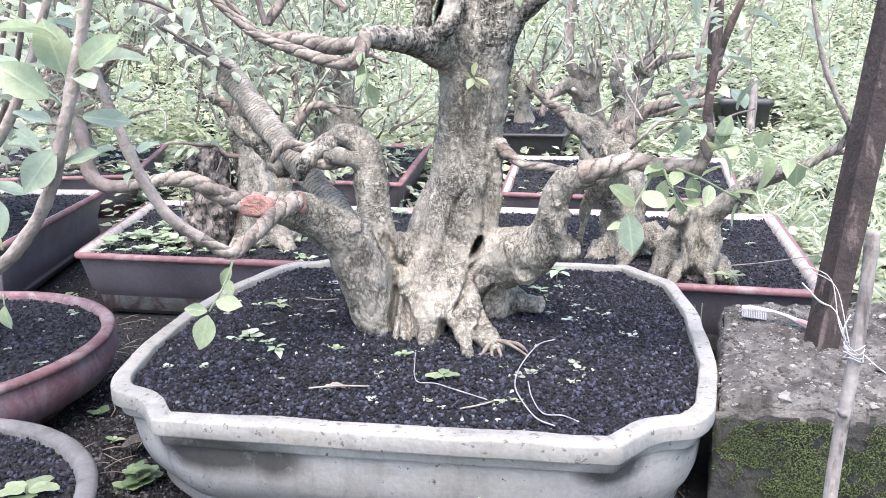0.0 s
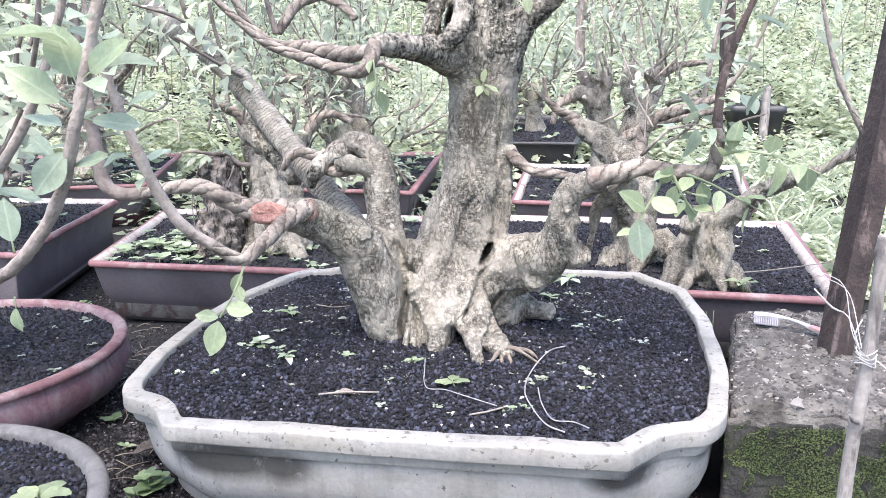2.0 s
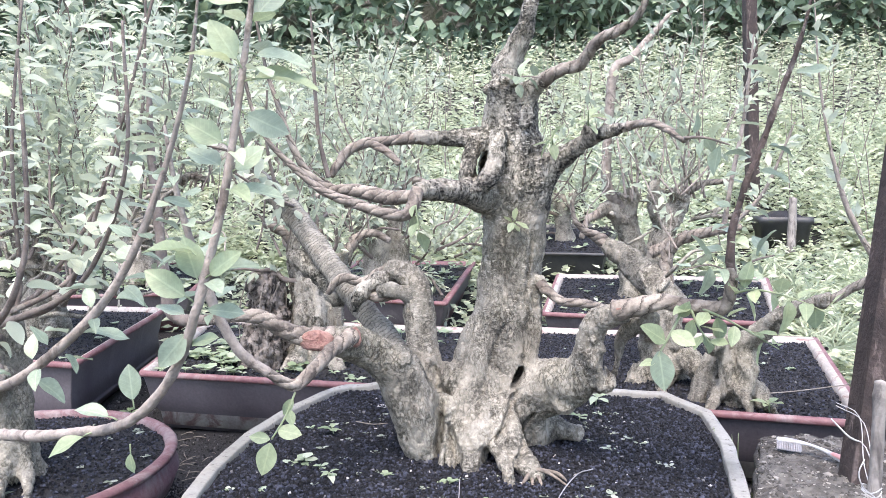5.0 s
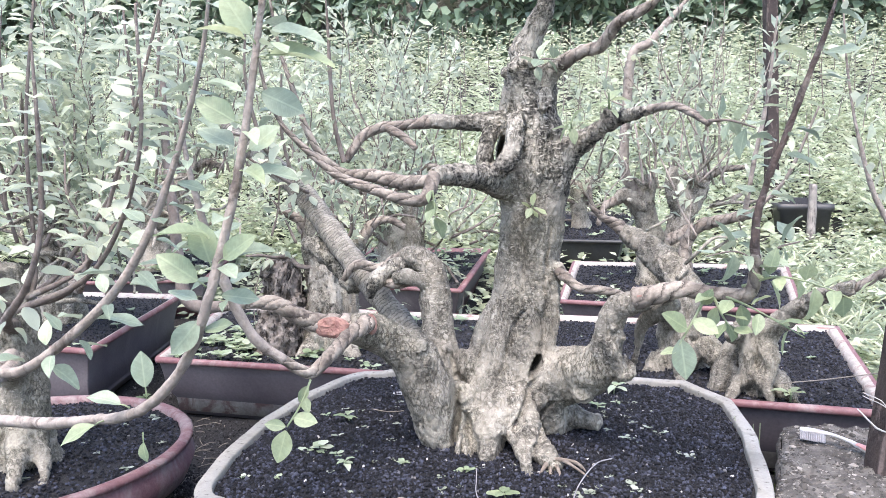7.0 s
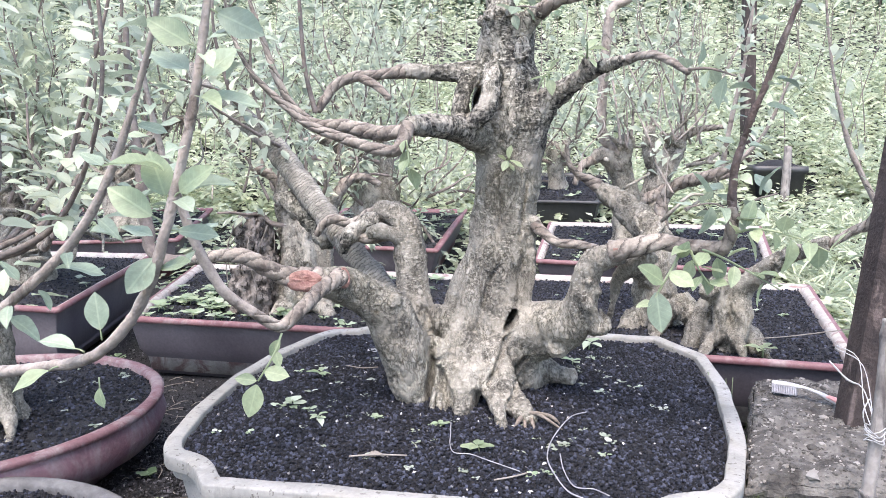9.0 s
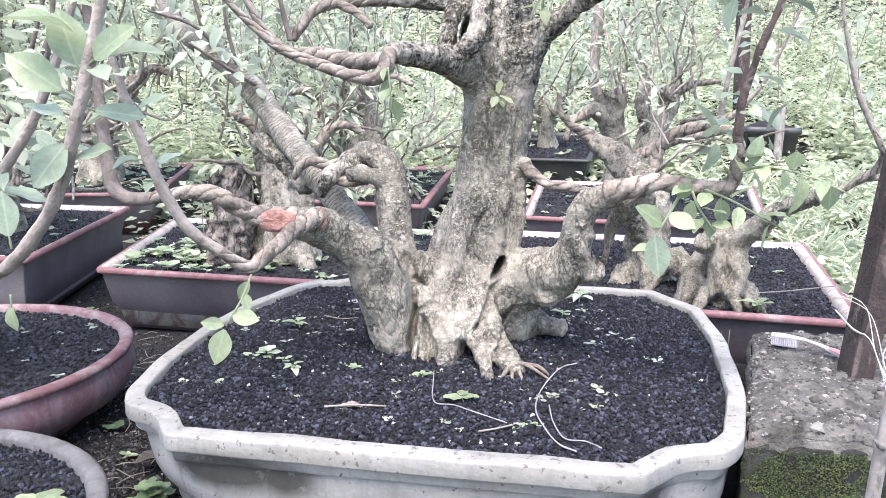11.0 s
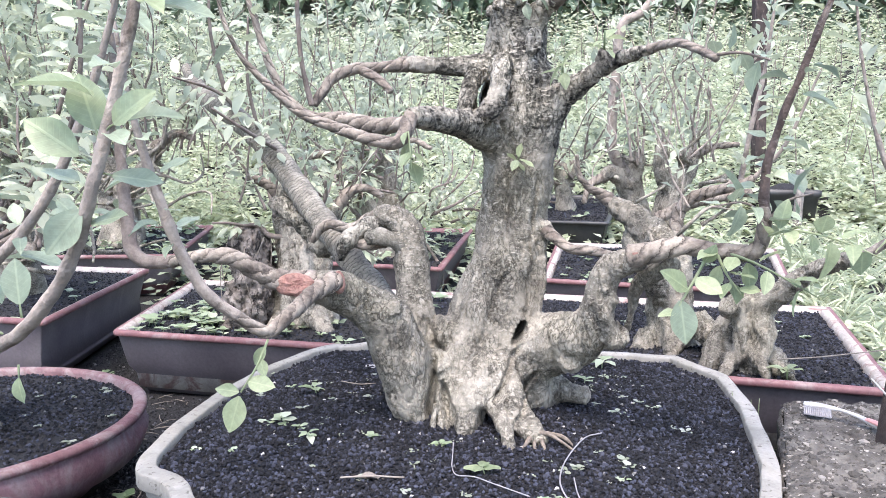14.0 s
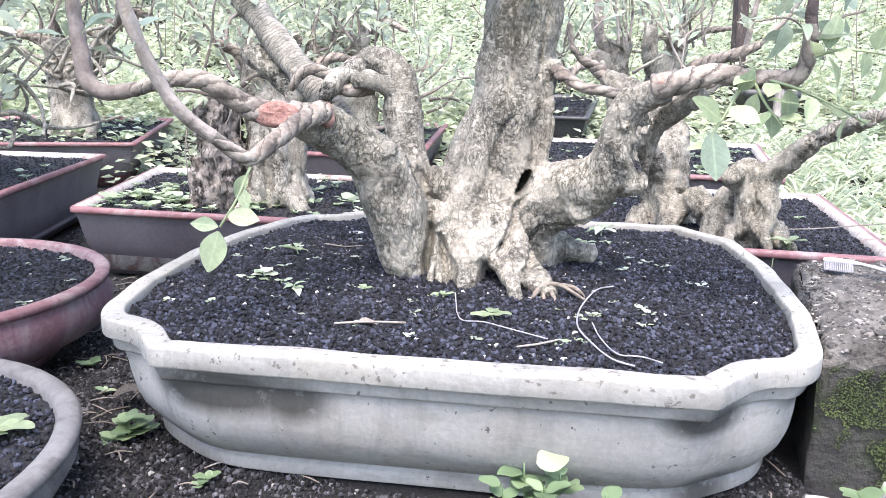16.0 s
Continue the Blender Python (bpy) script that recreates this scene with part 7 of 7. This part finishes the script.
strand("plastic_wire", [(-0.032, 0.876, 0.128), (-0.031, 0.84, 0.1275), (-0.03, 0.805, 0.126), (-0.024, 0.782, 0.125), (-0.005, 0.777, 0.127), (0.015, 0.762, 0.124), (0.053, 0.736, 0.122)], "thin bent white wire lying on the soil", M_WIRE, "wire", 0.0007)
strand("plastic_wire", [(0.153, 0.926, 0.13), (0.128, 0.9, 0.1315), (0.099, 0.832, 0.1275), (0.087, 0.774, 0.125), (0.092, 0.726, 0.123), (0.103, 0.69, 0.122), (0.119, 0.674, 0.121)], "long curved white wire lying on the soil", M_WIRE, "wire", 0.0009)
strand("plastic_wire", [(0.103, 0.785, 0.125), (0.103, 0.741, 0.125), (0.111, 0.704, 0.123), (0.131, 0.7, 0.122), (0.145, 0.683, 0.121)], "looped thin white wire lying on the soil", M_WIRE, "wire", 0.0008)
strand("dry_stalk", [(0.023, 0.714, 0.121), (0.042, 0.722, 0.1215), (0.06, 0.731, 0.121)], "short dry straw on the soil", M_STRAW, "stalk", 0.0011)
strand("dry_stalk", [(-0.15, 0.772, 0.121), (-0.117, 0.776, 0.124), (-0.08, 0.772, 0.121)], "grey dry stalk with leaf shreds on the soil", M_STRAW, "stalk", 0.0012)
strand("dry_stalk", [(-0.22, 1.13, 0.127), (-0.19, 1.12, 0.129), (-0.165, 1.125, 0.126)], "thin dry stem on the soil", M_STRAW, "stalk", 0.0009)
strand("dry_stalk", [(0.52, 1.33, 0.099), (0.6, 1.36, 0.106), (0.7, 1.4, 0.104), (0.76, 1.43, 0.102)], "long pale dry stem lying across the soil", M_STRAW, "stalk", 0.0012)
strand("white_pipe_piece", [(0.285, 0.69, 0.004), (0.30, 0.678, 0.008), (0.31, 0.66, 0.004), (0.315, 0.64, 0.002)], "bent piece of white plastic tube on the ground", M_STRING, "pipe", 0.0035)
strand("white_pipe_piece", [(0.35, 0.69, 0.0), (0.352, 0.688, 0.014), (0.352, 0.686, 0.022)], "short upright piece of white plastic tube", M_STRING, "pipe", 0.0032)
dead = thing("dead_leaf", (-0.187, 1.237, 0.124), "small white dead leaf on the soil", "leaf")
leaf(dead, (-0.2, 1.237, 0.131), (1, 0.1, 0.02), 0.026, M_PERLITE, broad=True, pick=1)
dl = thing("dead_leaf", (-0.11, 0.775, 0.122), "grey shrivelled dead leaf on the soil", "leaf")
leaf(dl, (-0.13, 0.774, 0.131), (1, 0.1, 0.1), 0.03, M_STRAW, pick=2)
bl = thing("dead_leaf", (-0.40, 0.90, 0.0), "curled brown dead leaf on the ground", "leaf")
leaf(bl, (-0.43, 0.89, 0.0), (1, 0.1, 0.4), 0.04, M_ROT, broad=True, pick=0)


def pebbles():
    n = 150
    a, r = rs.uniform(0, 2 * np.pi, n), 0.345 * np.sqrt(rs.uniform(0, 1, n))
    x, y = POT_AT[0] + r * np.cos(a), POT_AT[1] + r * np.sin(a)
    z = np.array([main_height(*q) + 0.002 for q in zip(x, y)])
    me = crumbs("crumbs", np.c_[x, y, z], 0.0026 * rs.uniform(0.4, 1.3, n), rs, 0.7)
    st = thing("white_crumbs", (*POT_AT, 0.125), "scattered white crumbs of pumice on the black soil", "crumbs", kind="stuff")
    part("crumbs", me, M_PERLITE, st, kind="stuff")


pebbles()


# ---- ground litter and weeds ----
def covered(x, y):
    """Whether a place lies under a pot or the block."""
    for c in (LEFT_POT, RIGHT_POT, RIGHT_BACK, MID_BACK, SIDE_POT, SIDE_BACK, FAR_POT, FAR_LEFT):
        inside = True
        for (x0, y0, _), (x1, y1, _) in zip(c, c[1:] + c[:1]):
            if (x1 - x0) * (y - y0) - (y1 - y0) * (x - x0) < 0.04 * math.hypot(x1 - x0, y1 - y0):
                inside = False
        if inside:
            return True
    return math.hypot(x - POT_AT[0], y - POT_AT[1]) < 0.34 or math.hypot(x - ROUND_AT[0], y - ROUND_AT[1]) < 0.24 or math.hypot(x - BOWL_AT[0], y - BOWL_AT[1]) < 0.2 or (0.3 < x < 0.86 and 0.68 < y < 1.08)


gr_rng = np.random.default_rng(41)


def spread(n, x0, x1, y0, y1, keep=1.0):
    out = []
    while len(out) < n:
        x, y = gr_rng.uniform(x0, x1), gr_rng.uniform(y0, y1)
        if not covered(x, y) and not (1.05 < x < 1.85 and 3.0 < y < 4.05 and y0 > 3.0):
            out.append((x, y))
    return np.array(out)


def litter():
    p = np.vstack([spread(12000, -1.3, 0.75, 1.2, 2.3), spread(38000, -0.85, 0.5, 0.42, 1.3)])
    at = np.c_[p, [ground_height(*q) for q in p] + gr_rng.uniform(-0.0005, 0.0035, len(p))]
    g = thing("loose_earth", (0, 1, 0), "loose dark crumbs of earth between the pots", "soil", kind="stuff")
    part("clods", crumbs("clods", at, 0.0023 * gr_rng.uniform(0.3, 1.3, len(at)) * (1 + 0.9 * (gr_rng.uniform(0, 1, len(at)) > 0.96)), gr_rng, 0.9), M_CLOD, g, kind="stuff")
    p = spread(460, -1.1, 0.5, 0.45, 1.7)
    tubes = []
    for x, y in p:
        z, a, s = ground_height(x, y) + 0.0055, gr_rng.uniform(0, 6.3), gr_rng.uniform(0.004, 0.024)
        dx, dy = math.cos(a) * s, math.sin(a) * s
        tubes.append(tube([(x - dx, y - dy, z, 0.0007), (x + dy * 0.1, y - dx * 0.1, z + 0.002, 0.0009), (x + dx, y + dy, z, 0.0006)], 4, 0.02))
    s = thing("dead_stalks", (0, 1, 0), "dead straw and twigs scattered over the earth", "litter", kind="stuff")
    part("stalks", mesh_of("stalks", *join(*tubes)), M_STRAW, s, kind="stuff")


litter()


def weed_bed(label, places, tall, leaves, size, material, width=1.0, lean=0.25, shape=None, bare=0.0, rise=0.0):
    """A mass of leafy weeds: at every place a stem with leaves all round it."""
    at, way, sz = [], [], []
    for x, y in places:
        z = ground_height(x, min(y, 9.0))
        h = tall * gr_rng.uniform(0.4, 1.15)
        lx, ly = gr_rng.normal(0, lean * h), gr_rng.normal(0, lean * h)
        m = int(leaves * gr_rng.uniform(0.6, 1.3))
        for k in range(m):
            u = bare + (1 - bare) * (k + gr_rng.uniform()) / m
            a = k * 2.4 + gr_rng.normal(0, 0.4)
            at.append((x + lx * u * u, y + ly * u * u, z + h * u))
            way.append((math.cos(a), math.sin(a), gr_rng.uniform(-0.35, 0.6) + rise))
            sz.append(size * gr_rng.uniform(0.5, 1.25) * (1.1 - 0.4 * u))
    w = thing("weeds", (places[0][0], places[0][1], ground_height(*places[0])), label, "weeds", kind="stuff")
    part("leaves", scatter("leaves", shape or (blade() if places[0][1] < 3.4 else simple_blade()), np.array(at), np.array(way), np.array(sz), gr_rng, width), material, w, kind="stuff")
    return w


def stems(label, places, tall, rad, material):
    tubes = []
    for x, y in places:
        z = ground_height(x, min(y, 9.0))
        h = tall * gr_rng.uniform(0.6, 1.2)
        b = gr_rng.normal(0, 0.12 * h, 4)
        tubes.append(tube([(x, y, z - 0.02, rad), (x + b[0] * 0.4, y + b[1] * 0.4, z + h * 0.5, rad * 0.8), (x + b[0], y + b[1], z + h, rad * 0.3)], 4, 0.2))
    w = thing("weed_stems", (places[0][0], places[0][1], ground_height(*places[0])), label, "weeds", kind="stuff")
    part("stems", mesh_of("stems", *join(*tubes)), material, w, kind="stuff")


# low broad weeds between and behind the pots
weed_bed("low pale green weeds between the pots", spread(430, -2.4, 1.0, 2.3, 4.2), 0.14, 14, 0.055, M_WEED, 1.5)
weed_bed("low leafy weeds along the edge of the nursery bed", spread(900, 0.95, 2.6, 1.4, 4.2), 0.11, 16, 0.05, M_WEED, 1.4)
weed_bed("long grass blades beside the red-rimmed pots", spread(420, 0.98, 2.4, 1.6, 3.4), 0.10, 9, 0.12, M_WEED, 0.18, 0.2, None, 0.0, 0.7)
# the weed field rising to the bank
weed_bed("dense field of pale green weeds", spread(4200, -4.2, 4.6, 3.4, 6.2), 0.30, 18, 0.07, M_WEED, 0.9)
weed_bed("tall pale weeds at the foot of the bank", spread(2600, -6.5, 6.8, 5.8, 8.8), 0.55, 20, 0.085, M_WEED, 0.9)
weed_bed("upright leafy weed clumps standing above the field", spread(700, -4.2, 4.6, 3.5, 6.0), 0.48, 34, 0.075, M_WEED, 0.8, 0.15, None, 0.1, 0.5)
stems("thin pale weed stems", spread(260, -4, 4.5, 3.8, 8), 0.75, 0.004, M_STRAW)


def creepers():
    n = 24000
    x, z = gr_rng.uniform(-9, 9, n), gr_rng.uniform(0.9, 3.6, n)
    keep = np.array([noise.noise(Vector((a * 0.55, 2, b * 0.9))) + 0.4 * noise.noise(Vector((a * 2.2, 5, b * 2.2))) > -0.6 for a, b in zip(x, z)])
    x, z = x[keep], z[keep]
    y = 9.0 - 0.25 * np.array([noise.noise(Vector((a * 0.9, 0, b * 1.6))) for a, b in zip(x, z)]) - gr_rng.uniform(0, 0.35, len(x))
    way = np.c_[gr_rng.normal(0, 0.6, len(x)), -0.5 + gr_rng.normal(0, 0.3, len(x)), -0.6 + gr_rng.normal(0, 0.5, len(x))]
    c = thing("creepers", (0, 9, 1.5), "dark green creepers hanging over the old bank", "creeper", kind="stuff")
    part("leaves", scatter("leaves", simple_blade(), np.c_[x, y, z], way, 0.15 * gr_rng.uniform(0.6, 1.3, len(x)), gr_rng, 2.0), M_CREEPER, c, kind="stuff")


creepers()
